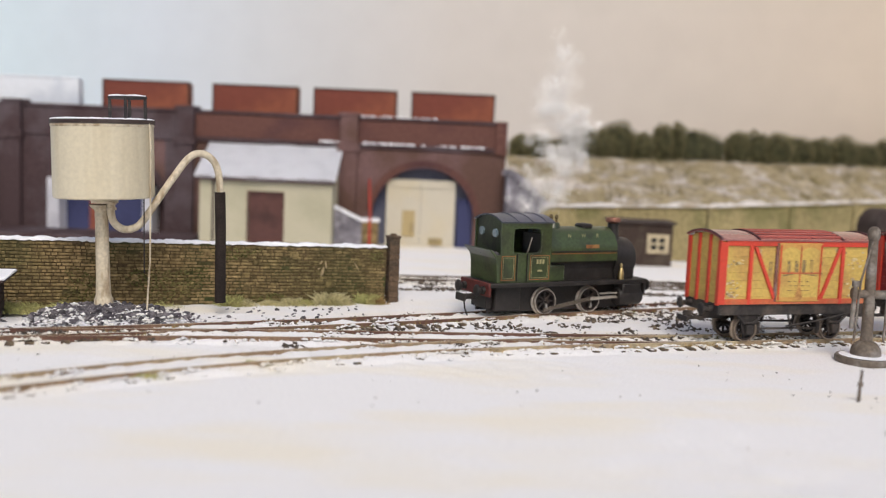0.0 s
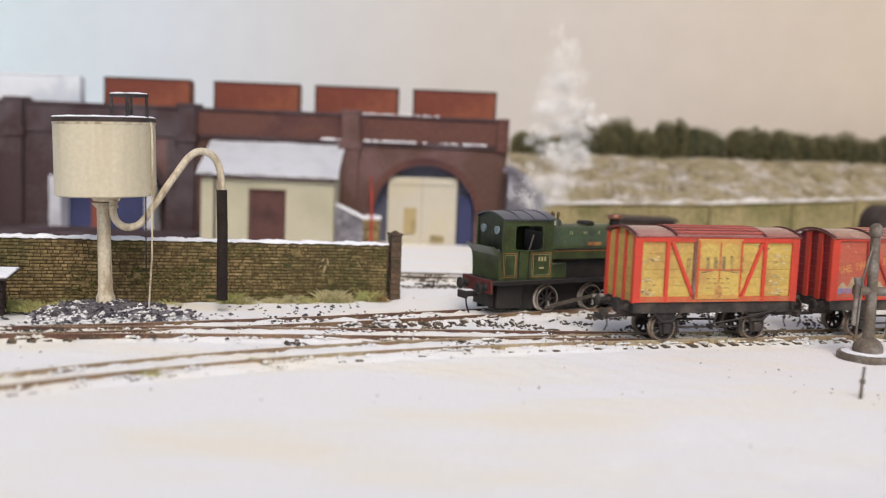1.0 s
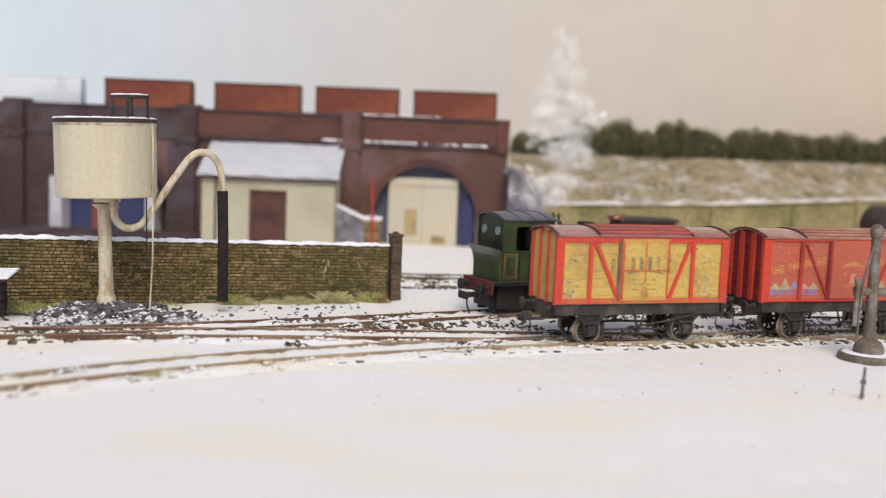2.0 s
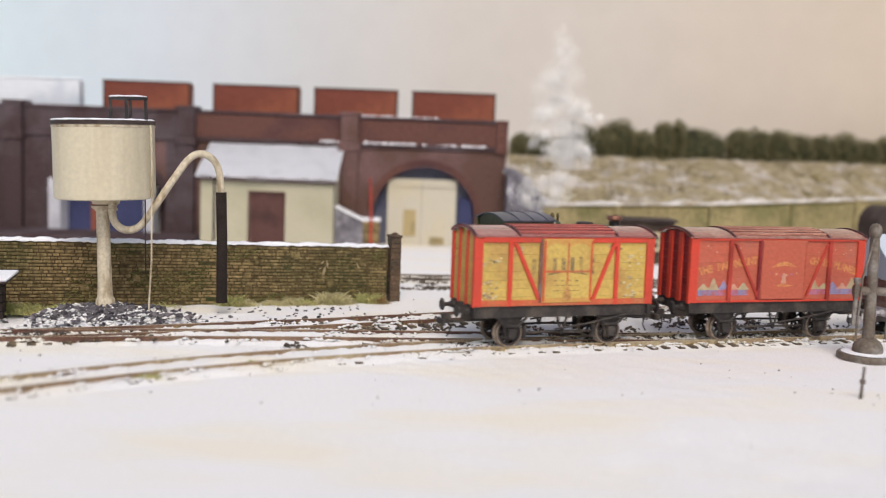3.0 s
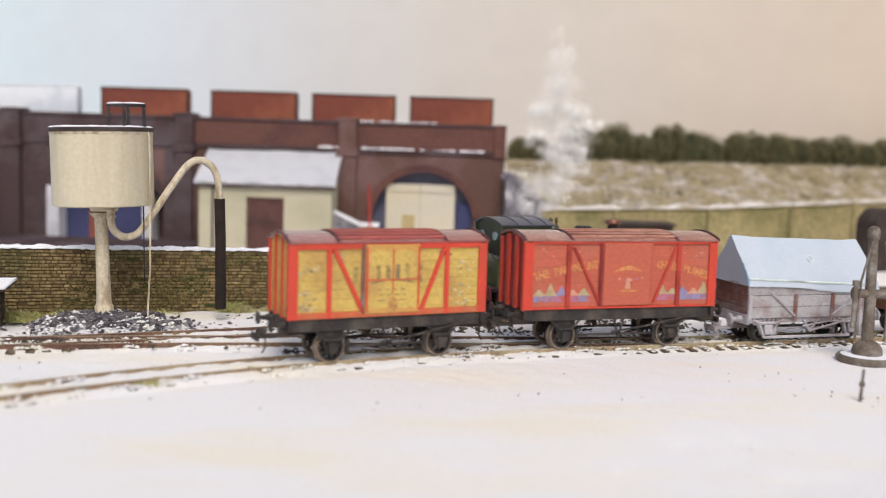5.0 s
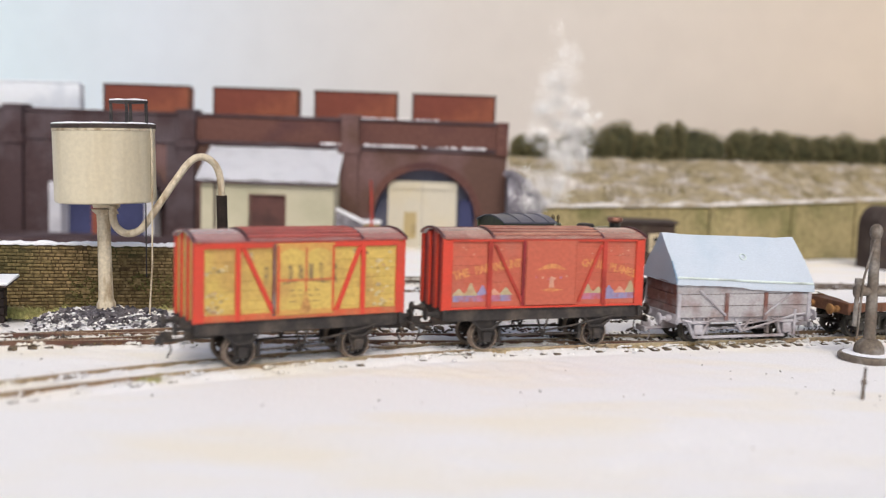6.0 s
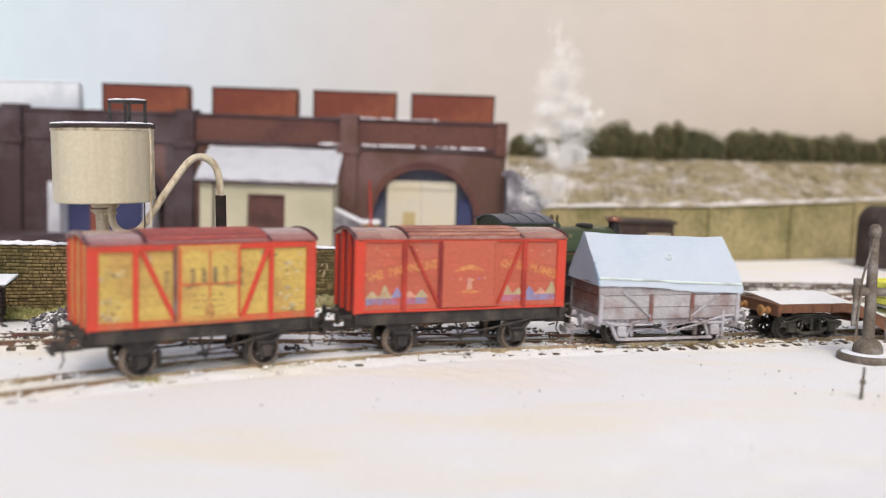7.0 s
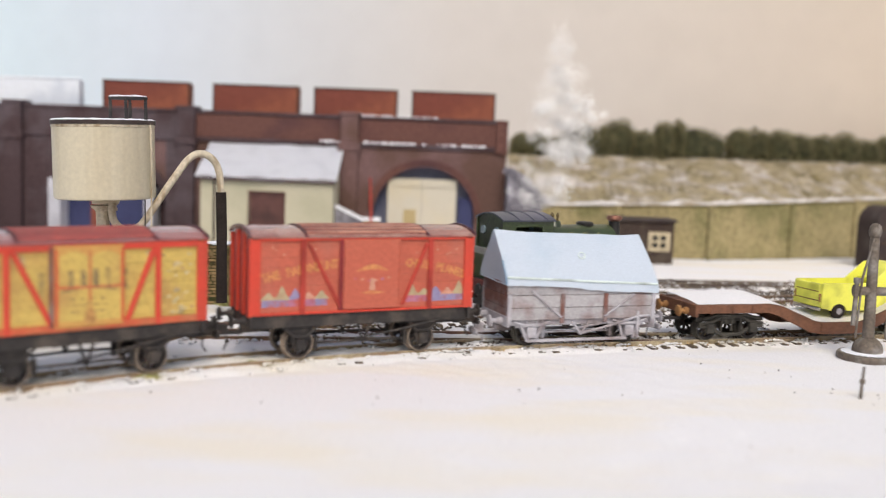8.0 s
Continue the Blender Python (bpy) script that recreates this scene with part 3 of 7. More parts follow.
def rail_mesh(name, px, py, way, off, parent, head):
    """A flat-bottomed rail: foot, web and head; or the worn top of the head alone."""
    prof = [(-0.42, -0.02), (0.42, -0.02), (0.42, 0.05), (-0.42, 0.05)] if head else \
        [(-0.9, -2.5), (0.9, -2.5), (0.9, -2.1), (0.25, -1.8), (0.25, -0.8), (0.5, -0.6), (0.5, -0.02), (-0.5, -0.02), (-0.5, -0.6), (-0.25, -0.8), (-0.25, -1.8), (-0.9, -2.1)]
    bm = bmesh.new()
    rings = []
    for x, y, a in zip(px, py, way):
        rings.append([bm.verts.new((x - math.sin(a) * (off + w), y + math.cos(a) * (off + w), RAIL_Z + z)) for w, z in prof])
    n = len(prof)
    for r, s in zip(rings, rings[1:]):
        for k in range(n):
            bm.faces.new((r[k], r[(k + 1) % n], s[(k + 1) % n], s[k]))
    bm.faces.new(rings[0])
    bm.faces.new(rings[-1][::-1])
    return part(name, bm, RAIL_TOP if head else (RAIL_RED if "engine" in parent["label"] or "link" in parent["label"] else RAIL_DARK if "back" in parent["label"] else RAIL), parent, smooth=30)


CAPS = []


def track(name, fn, x0, x1):
    t = thing("railway_track", at(0, 0, 0), "rusty rails on dark sleepers half buried in snow: " + name, "track", "tracks in the yard")
    t["kind"] = "structure"
    px, py, way = resample(fn, x0, x1, 4.0)
    for off in (-GAUGE / 2, GAUGE / 2):
        rail = rail_mesh("rail", px, py, way, off, t, False)
        rail_mesh("rail_head", px, py, way, off, rail, True)
    rng = random.Random(len(name))
    sx, sy, sw = resample(fn, x0 + (150 if fn is link_y else 0), x1 - (60 if fn is link_y else 0), 7.4)
    for x, y, a in zip(sx, sy, sw):
        if -330 < x < 330 and 330 < y < 720:
            s = new("sleeper", SLEEPER_MESH)
            s.parent = t
            drop = rng.uniform(-0.45, 0.2) - (0.3 if fn is main_y and x < 90 + 30 * wave(x, y, 0.05, 2) else 0)
            s.matrix_basis = at(x, y, RAIL_Z - 2.3 + drop, math.degrees(a) + rng.uniform(-2, 2))
            for side in (-1, 1):
                if fn in (loco_y, link_y) and x < 10 and side < 0 and rng.random() < 0.75:
                    continue
                if rng.random() < (0.9 if x < 0 else 0.66):
                    for _ in range(6):
                        w, k = side * rng.uniform(8.6, 15.4), rng.uniform(-1.5, 1.5)
                        CAPS.append((x - math.sin(a) * w + math.cos(a) * k, y + math.cos(a) * w + math.sin(a) * k, RAIL_Z - 1.85 + drop + rng.uniform(-0.1, 0.25)))
    return t


for spec in TRACKS:
    track(*spec)


def ballast():
    """Dark chips, broken timber and lumps of snow along the sleepers."""
    rng = random.Random(3)
    dark, white = [], []
    for n, (px, py, way) in LINES.items():
        for x, y, a in zip(px, py, way):
            if not (-260 < x < 300 and 330 < y < 720):
                continue
            for _ in range(14):
                w = rng.gauss(0, 9.5)
                if abs(w) > 21:
                    continue
                xx, yy = x - math.sin(a) * w + rng.uniform(-1, 1), y + math.cos(a) * w
                patch = wave(xx, yy, 0.035, 30) - (0.5 if n == "siding" and x < 0 else 0.0)
                if patch > (-0.15 if n == "back line" else 0.02) and rng.random() < 0.5:
                    if w < -6 and rng.random() < 0.85:
                        continue
                    dark.append((xx, yy, 1.5 + rng.uniform(-0.3, 0.7)))
                elif rng.random() < 0.45 and abs(abs(w) - GAUGE / 2) > 2.6 and (w > -9 or rng.random() < 0.3):
                    white.append((xx, yy, 1.7 + rng.uniform(-0.6, 0.5)))
    crumbs = []
    for n, (px, py, way) in LINES.items():
        for x, y, a in zip(px, py, way):
            if not (-260 < x < 300 and 330 < y < 600):
                continue
            for side in (-1, 1):
                for _ in range(2):
                    w = side * GAUGE / 2 - rng.uniform(0.8, 2.6)
                    xx, yy = x - math.sin(a) * w + rng.uniform(-1, 1), y + math.cos(a) * w
                    k = wave(xx, yy, 0.11, 71 + side)
                    if k > 0.12:
                        crumbs.append((xx, yy, 1.5 + min(1.3, 3.0 * k) * rng.uniform(0.4, 1.0)))
    big = []
    for _ in range(2600):
        x = rng.uniform(-70, 230)
        lo, hi = main_y(x) + 8, loco_y(x) - 4
        if hi - lo > 6:
            y = rng.uniform(lo, hi)
            if wave(x, y, 0.05, 41) > 0.02:
                (big if rng.random() < 0.3 else dark).append((x, y, 0.35 + rng.uniform(-0.3, 0.4)))
    for _ in range(420):
        x = rng.uniform(-190, 20)
        y = loco_y(x) - rng.uniform(11, 22)
        if wave(x, y, 0.06, 17) > 0.1 and y > main_y(x) + 12:
            big.append((x, y, 0.7 + rng.uniform(-0.2, 0.4)))
    for _ in range(5200):
        x, d = rng.uniform(-60, 330), rng.uniform(-46, -9)
        y = back_y(x) + d
        if wave(x, y * 2.0, 0.045, 66) + (0.25 if d < -41 else 0.0) > 0.08:
            dark.append((x, y, 0.4 + rng.uniform(-0.2, 0.5)))
    v, f = lumps(rng, dark, 0.6, 1.6)
    v2, f2 = lumps(rng, big, 0.75, 2.2)
    f += [tuple(i + len(v) for i in q) for q in f2]
    tagged(raw("ballast", v + v2, f, BALLAST), "dark ballast chips showing between the sleepers", "ballast", kind="stuff")
    v, f = chips(rng, white, 1.25, 0.35)
    v2, f2 = chips(rng, CAPS + crumbs, 1.3, 0.3)
    f += [tuple(i + len(v) for i in q) for q in f2]
    tagged(raw("snow_lumps", v + v2, f, SNOW, smooth=True), "lumps of snow lying between the rails", "snow", kind="stuff")
    v, f = chips(rng, [(160, 396, 0), (141, 422, 0), (-28, 409, 0), (150, 400, 0), (157, 389, 0), (122, 410, 0)], 0.6)
    tagged(raw("loose_stones", v, f, BALLAST), "small loose stones lying on the snow", "stones", kind="stuff")
    v, f = chips(rng, [(rng.uniform(-200, 260), rng.uniform(300, 640), 0.4) for _ in range(110)], 0.5)
    tagged(raw("cinders", v, f, BALLAST), "scattered cinders lying on the snow", "cinders", kind="stuff")


def weeds():
    """Short dead grass that creeps along the rails in patches."""
    rng = random.Random(58)
    for mat, seed, limit, label in ((WEED_OCHRE, 61, 0.08, "short ochre weeds creeping along the rails"), (WEED_GREEN, 83, 0.2, "low green weeds between the rails")):
        v, f = [], []
        for n in ("siding", "engine line", "link line"):
            px, py, way = LINES[n]
            for x, y, a in zip(px, py, way):
                if not (-240 < x < 280) or (n == "siding" and x < -90):
                    continue
                for _ in range(9):
                    w = rng.choice((-1, 1)) * (GAUGE / 2 + rng.gauss(0, 1.5))
                    xx, yy = x - math.sin(a) * w + rng.uniform(-1, 1), y + math.cos(a) * w
                    if wave(xx, yy, 0.03, seed) < (limit - 0.3 if n == "engine line" and -50 < x < 130 else limit):
                        continue
                    o, b, h = len(v), rng.uniform(0, 6.28), rng.uniform(0.5, 1.3)
                    c, d = 0.3 * math.cos(b), 0.3 * math.sin(b)
                    v += [(xx - c, yy - d, 0.9), (xx + c, yy + d, 0.9), (xx + rng.gauss(0, 0.6), yy + rng.gauss(0, 0.6), 1.9 + h)]
                    f.append((o, o + 1, o + 2))
        tagged(raw("weeds", v, f, mat), label, "weeds", kind="stuff")


weeds()
ballast()


# ---- boundary wall of coursed stone ----
WALL_A, WALL_B = Vector((-330, 466, 0)), Vector((-33, 577, 0))
WALL_LEN = (WALL_B - WALL_A).length
WALL_TURN = math.degrees(math.atan2(WALL_B.y - WALL_A.y, WALL_B.x - WALL_A.x))
WALL_H = 33.5


def boundary_wall():
    wall = thing("boundary_wall", at(WALL_A.x, WALL_A.y, 5.6, WALL_TURN, 0, 1.05), "low buff stone wall with snow along its top", "wall")
    bm = bmesh.new()
    box(bm, 0, WALL_LEN, 0.6, 6.4, -9, WALL_H - 1.2)
    part("core", bm, MORTAR, wall)
    bm = bmesh.new()
    n = 170
    rng = random.Random(4)
    top = []
    for i in range(n + 1):
        x = WALL_LEN * i / n
        zt = WALL_H + 0.1 + 1.0 * wave(x, 0, 0.09, 6) + rng.uniform(-0.35, 0.35)
        lo = WALL_H - 1.4 + rng.uniform(-0.3, 0.4)
        yf = -0.4 + 0.7 * wave(x, 5, 0.12, 2)
        top.append([bm.verts.new(p) for p in ((x, yf, lo), (x, yf - 0.1, (lo + zt) / 2), (x, 0.8, zt), (x, 5.8, zt), (x, 7.2, lo))])
    for a, b in zip(top, top[1:]):
        for k in range(5):
            bm.faces.new((a[k], b[k], b[(k + 1) % 5], a[(k + 1) % 5]))
    bm.faces.new(top[0])
    bm.faces.new(top[-1][::-1])
    part("snow_cap", bm, SNOW_BLUE, wall, "uneven strip of snow", smooth=60)
    return wall


def end_post():
    post = thing("wall_post", at(-28.5, 578.4, 0, WALL_TURN), "dark stone pier with a cap at the wall's end", "post")
    z = 0
    rng = random.Random(2)
    for k in range(12):
        bm = bmesh.new()
        d = rng.uniform(-0.15, 0.15)
        box(bm, -3.1 + d, 3.1 + d, -1.4, 6.6, z - (1 if k == 0 else 0), z + 3.05, 0.3)
        part("stone", bm, POST, post)
        z += 3.15
    bm = bmesh.new()
    box(bm, -3.6, 3.6, -1.9, 7.1, z, z + 1.4, 0.4)
    lathe(bm, [(2.0, z + 1.4), (1.8, z + 2.4), (0, z + 3.0)], 12, Matrix.Translation((0, 2.6, 0)))
    part("cap", bm, POST, post)


end_post()
BOUNDARY = boundary_wall()


# ---- water tower ----
def water_tower():
    t = thing("water_tower", at(-168.7, 490, 9.5, 0, 0, -1.8), "cream water tank on a column with a black hose", "water tower")
    base = 9.5
    bm = bmesh.new()
    lathe(bm, [(0, -9.5), (4.8, -9.5), (4.6, 0.4), (4.0, 1.2), (3.7, 2.4), (3.4, 12), (3.2, 40), (3.3, 44.5), (5.2, 46.3), (5.9, 47.4), (0, 47.4)], 20)
    part("column", bm, CREAM_DIRTY, t, "stained cream column")
    bm = bmesh.new()
    b0, b1, r = 60.3 - base, 97.0 - base, 24.1
    off = Matrix.Translation((1.7, 0, 0))
    lathe(bm, [(0, b0 - 3.0), (6.4, b0 - 2.6), (6.8, b0 - 0.4), (r - 1.4, b0), (r - 0.3, b0 + 0.5), (r, b0 + 1.6), (r, b1 - 0.8), (r + 0.3, b1), (r - 0.6, b1), (r - 0.6, b1 - 0.6), (0, b1 - 0.6)], 56, off)
    part("tank", bm, CREAM, t)
    bm = bmesh.new()
    lathe(bm, [(r - 0.5, b1 - 0.5), (r + 0.6, b1 - 0.5), (r + 0.6, b1 + 1.5), (r - 0.5, b1 + 1.5)], 56, off)
    lathe(bm, [(r - 0.5, b1 + 1.5), (r - 0.5, b1 - 0.5)], 56, off)
    part("rim", bm, DARK_BROWN, t, "dark brown rim")
    rng = random.Random(6)
    bm = bmesh.new()
    lathe(bm, [(0, b1 + 2.3), (r - 3, b1 + 2.2), (r - 0.3, b1 + 1.9), (r + 0.5, b1 + 1.4), (r + 0.2, b1 + 0.9), (0, b1 + 0.8)], 64, off)
    for v in bm.verts:
        v.co.z += rng.uniform(-0.25, 0.35)
    part("snow_top", bm, SNOW_BLUE, t, "thin round layer of snow", smooth=60)
    bm = bmesh.new()
    lathe(bm, [(r + 0.15, b1 - 1.9), (r + 0.35, b1 - 1.6), (r + 0.35, b1 - 0.9), (r + 0.15, b1 - 0.6)], 56, off)
    part("bead", bm, CREAM_DIRTY, t)
    # guard rails on top
    zt = b1 + 1
    for x, y in ((8.4, -9), (16.9, -12), (24.2, -5), (15.0, 0)):
        bm = bmesh.new()
        rod(bm, (x, y, zt), (x, y, zt + 11.0), 0.9, 0.75, 8)
        for k in (2.5, 6, 9):
            lathe(bm, [(0.7, k - 0.5), (1.0, k), (0.7, k + 0.5)], 8, Matrix.Translation((x, y, zt)))
        part("rail_post", bm, BLACK, t)
    bm = bmesh.new()
    for a, b in (((7.8, -9), (16.9, -12)), ((16.9, -12), (24.8, -5)), ((7.8, -9), (15.0, 0)), ((15.0, 0), (24.8, -5))):
        rod(bm, (*a, zt + 11.2), (*b, zt + 11.2), 0.8, seg=8)
    part("top_rail", bm, BLACK, t)
    bm = bmesh.new()
    for a, b in (((8.0, -9), (16.9, -12)), ((16.9, -12), (24.6, -5))):
        sweep(bm, [(*a, zt + 12.0), ((a[0] + b[0]) / 2, (a[1] + b[1]) / 2, zt + 12.2), (*b, zt + 11.9)], [0.4, 0.55, 0.4], 6)
    part("rail_snow", bm, SNOW_BLUE, t, "thin line of snow")
    # outlet and swan-neck pipe
    bm = bmesh.new()
    lathe(bm, [(0, 46), (2.4, 46), (2.4, 47.2), (1.9, 47.4), (1.9, 48.6), (2.5, 48.8), (2.5, 50), (0, 50)], 14, Matrix.Translation((6.2, -3.5, -1)))
    part("outlet", bm, CREAM_DIRTY, t)
    ctrl = [(6.0, -3.5, 57), (6.0, -3.5, 52.5), (7.2, -3.5, 48.5), (10.2, -3, 45.6), (14, -2.4, 44.9), (18.5, -1.5, 46.6), (22.5, 0, 51.5), (27.0, 3, 59), (31.5, 6, 66.5),
            (35.5, 9, 73), (39.5, 12, 79.0), (43.5, 14.5, 82.2), (48, 17.2, 81.8), (51.8, 19.6, 78.0), (53.6, 21, 71.5), (54.0, 22, 62)]
    pts = [Vector(c) - Vector((0, 0, base)) for c in ctrl]
    fine = []
    for i in range(len(pts) - 1):
        p0, p1, p2, p3 = pts[max(i - 1, 0)], pts[i], pts[i + 1], pts[min(i + 2, len(pts) - 1)]
        for k in range(5):
            u = k / 5
            fine.append(0.5 * (2 * p1 + (p2 - p0) * u + (2 * p0 - 5 * p1 + 4 * p2 - p3) * u ** 2 + (3 * p1 - p0 - 3 * p2 + p3) * u ** 3))
    bm = bmesh.new()
    sweep(bm, fine + [pts[-1]], 1.85, 12)
    part("swan_neck_pipe", bm, CREAM_DIRTY, t, "bent cream pipe")
    bm = bmesh.new()
    sweep(bm, [(54.0, 22, 62.6 - base), (54.0, 22, 40 - base), (53.6, 22, 22 - base), (53.3, 22, 5.0 - base)], [2.75, 2.75, 2.8, 2.9], 16)
    part("hose", bm, RUBBER, t, "hanging black canvas hose")
    # pull chain and cord at the tank's side
    bm = bmesh.new()
    sweep(bm, [(r + 1.2, -4, b1 + 1), (r + 2.2, -4.5, b1 - 3), (r + 2.3, -4.5, b1 - 14), (r + 1.2, -5.5, 20), (r + 0.4, -8.0, 2), (r + 0.2, -10.0, -10)], [0.5, 0.5, 0.5, 0.45, 0.5, 0.5], 6)
    for k in range(18):
        lathe(bm, [(0, -0.7), (0.5, 0), (0, 0.7)], 6, Matrix.Translation((r + 1.4 - k * 0.06, -5.0 - 0.24 * k, 30 - 2 * k)))
    part("pull_chain", bm, CREAM_DIRTY, t)
    bm = bmesh.new()
    rod(bm, (r - 1.6, -4, b0 + 2), (r - 2.2, -4.2, 14), 0.35, seg=6)
    part("cord", bm, BLACK, t)


water_tower()


def coal_heap():
    rng = random.Random(12)

    def height(x, y):
        return max(0.0, 7.4 * (1 - ((x + 168) / (52 if x > -168 else 40)) ** 2 - ((y - 487) / 30) ** 2)) * (0.85 + 0.3 * wave(x, y, 0.08, 3))
    xs, ys = np.arange(-226, -112, 3.0), np.arange(454, 522, 3.0)
    verts = [(x, y, height(x, y) - 0.8) for y in ys for x in xs]
    nx = len(xs)
    faces = [(j * nx + i, j * nx + i + 1, (j + 1) * nx + i + 1, (j + 1) * nx + i) for j in range(len(ys) - 1) for i in range(nx - 1)]
    heap = thing("ash_heap", at(0, 0, 0), "heap of dark coal and ash dusted with snow", "coal heap")
    raw("ash", verts, faces, ASH, heap, True)
    pieces, snow = [], []
    for _ in range(4200):
        x, y = rng.gauss(-166, 23), rng.gauss(482, 14)
        h = height(x, y)
        if y > WALL_A.y + (x - WALL_A.x) * 0.374 - 2 or y < loco_y(x) + 13 or (x < -201 and rng.random() < 0.85):
            continue
        rim = min(1.0, ((x + 164) / 44) ** 2 + ((y - 487) / 26) ** 2)
        place = (x, y, h + rng.uniform(-0.6, 0.8) + 1.2 * wave(x, y, 0.11, 5))
        if rng.random() < 0.25 - 0.12 * rim:
            pieces.append(place)
        elif rng.random() < 0.45 + 0.3 * rim:
            snow.append(place)
    v, f = lumps(rng, pieces[::2], 1.3, 1.45)
    v2, f2 = lumps(rng, pieces[1::2], 0.85, 1.2)
    f += [tuple(i + len(v) for i in q) for q in f2]
    raw("coal", v + v2, f, COAL, heap)
    v, f = chips(rng, snow[::2], 1.5, 0.28)
    raw("snow_dust", v, f, SNOW, heap, True)
    far = [(rng.uniform(-120, -40), rng.uniform(500, 560), 0.2) for _ in range(70)]
    v, f = lumps(rng, [(x, y, z) for x, y, z in far if loco_y(x) + 16 < y < WALL_A.y + (x - WALL_A.x) * 0.374 - 3], 0.8)
    tagged(raw("loose_coal", v, f, COAL), "loose lumps of coal on the snow by the wall", "coal", kind="stuff")


coal_heap()


def tuft(rng, x, y, mat, n, spread, tall, label, base=0.2, wide=1.0):
    v, f = [], []
    for _ in range(n):
        px, py = rng.gauss(0, spread), rng.gauss(0, spread * 0.45)
        a, h = rng.uniform(0, 6.28), tall * rng.uniform(0.4, 1.1) * max(0.25, 1 - abs(px) / (spread * 2.6))
        h *= 0.8
        lx, ly = rng.gauss(0, 0.6) * h, rng.gauss(0, 0.4) * h
        w = rng.uniform(0.07, 0.18) * wide
        o = len(v)
        v += [(px - w * math.cos(a), py - w * math.sin(a), -0.3), (px + w * math.cos(a), py + w * math.sin(a), -0.3),
              (px + lx * 0.5 + w * 0.6, py + ly * 0.5, h * 0.6), (px + lx, py + ly, h)]
        f += [(o, o + 1, o + 2), (o, o + 2, o + 3)]
    ob = raw("grass_tuft", v, f, mat)
    ob.matrix_basis = at(x, y, base)
    tagged(ob, label, "grass tuft", "tufts along the wall")


rng_t = random.Random(31)
for px_, py_, n_ in ((-214, 489, 700), (-207, 487, 420), (-219, 495, 420), (-213, 519, 520), (-205, 521, 300)):
    tuft(rng_t, px_, py_, MOSS, n_ * 2, 4.5, 5.0, "low green moss and grass beside the ash heap", 1.6, 1.8)
for tx, mat_t, n_t, sp, hh in ((-212, MOSS, 500, 6, 5), (-223, GRASS, 400, 6, 7), (-196, MOSS, 500, 6, 5), (-116, MOSS, 1100, 3.6, 8), (-109, GRASS, 700, 3.6, 5), (-95, GRASS, 900, 4.5, 4), (-84, GRASS, 1500, 4.2, 5.5),
                               (-78, MOSS, 700, 4, 4.5), (-64, GRASS, 2600, 4.6, 9), (-57, GRASS, 1100, 3.6, 6), (-43, MOSS, 1500, 3.4, 8), (-39, WEED_OCHRE, 1300, 3.6, 6), (-150, MOSS, 200, 5, 4)):
    wy = WALL_A.y + (tx - WALL_A.x) * 0.374
    tuft(rng_t, tx, wy - 4.5, mat_t, n_t, sp, hh, "pale dry grass tuft at the wall's foot" if mat_t is not MOSS else "green mossy tuft at the wall's foot")


for px_, py_, n_ in ((-108, 374, 900), (-111, 368, 500), (-76, 398, 700)):
    tuft(rng_t, px_, py_, MOSS, n_, 3.4, 2.2, "pale green weeds low between the siding rails", 1.0)


def coal_bin():
    t = thing("coal_bin", at(-224, 470, 0, 14), "low dark timber bin with a snow-covered flat lid", "coal bin")
    for k in range(5):
        bm = bmesh.new()
        box(bm, -42, 11, 5, 14, 4.1 * k - (1 if k == 0 else 0), 4.1 * k + 3.9, 0.3)
        part("board", bm, DARK_BROWN, t, smooth=0)
    bm = bmesh.new()
    box(bm, -44, 16.2, -16, 16, 20.5, 21.6, 0.3)
    part("lid", bm, DARK_BROWN, t, smooth=0)
    bm = bmesh.new()
    box(bm, -44, 16.6, -16.4, 16.3, 21.6, 23.0, 0.5)
    part("lid_snow", bm, SNOW_BLUE, t, "layer of snow")


coal_bin()


# ---- brick viaduct with gates, shed and sidings behind the wall ----
FRONT = 900


def arch_outline(cx, half, spring, rise, n=16):
    """A flat arch: feet, springing and crown, in x and z."""
    r = (half ** 2 + rise ** 2) / (2 * rise)
    a = math.asin(min(1, half / r))
    return [(cx + r * math.sin(-a + 2 * a * i / n), spring + rise - r + r * math.cos(-a + 2 * a * i / n)) for i in range(n + 1)]


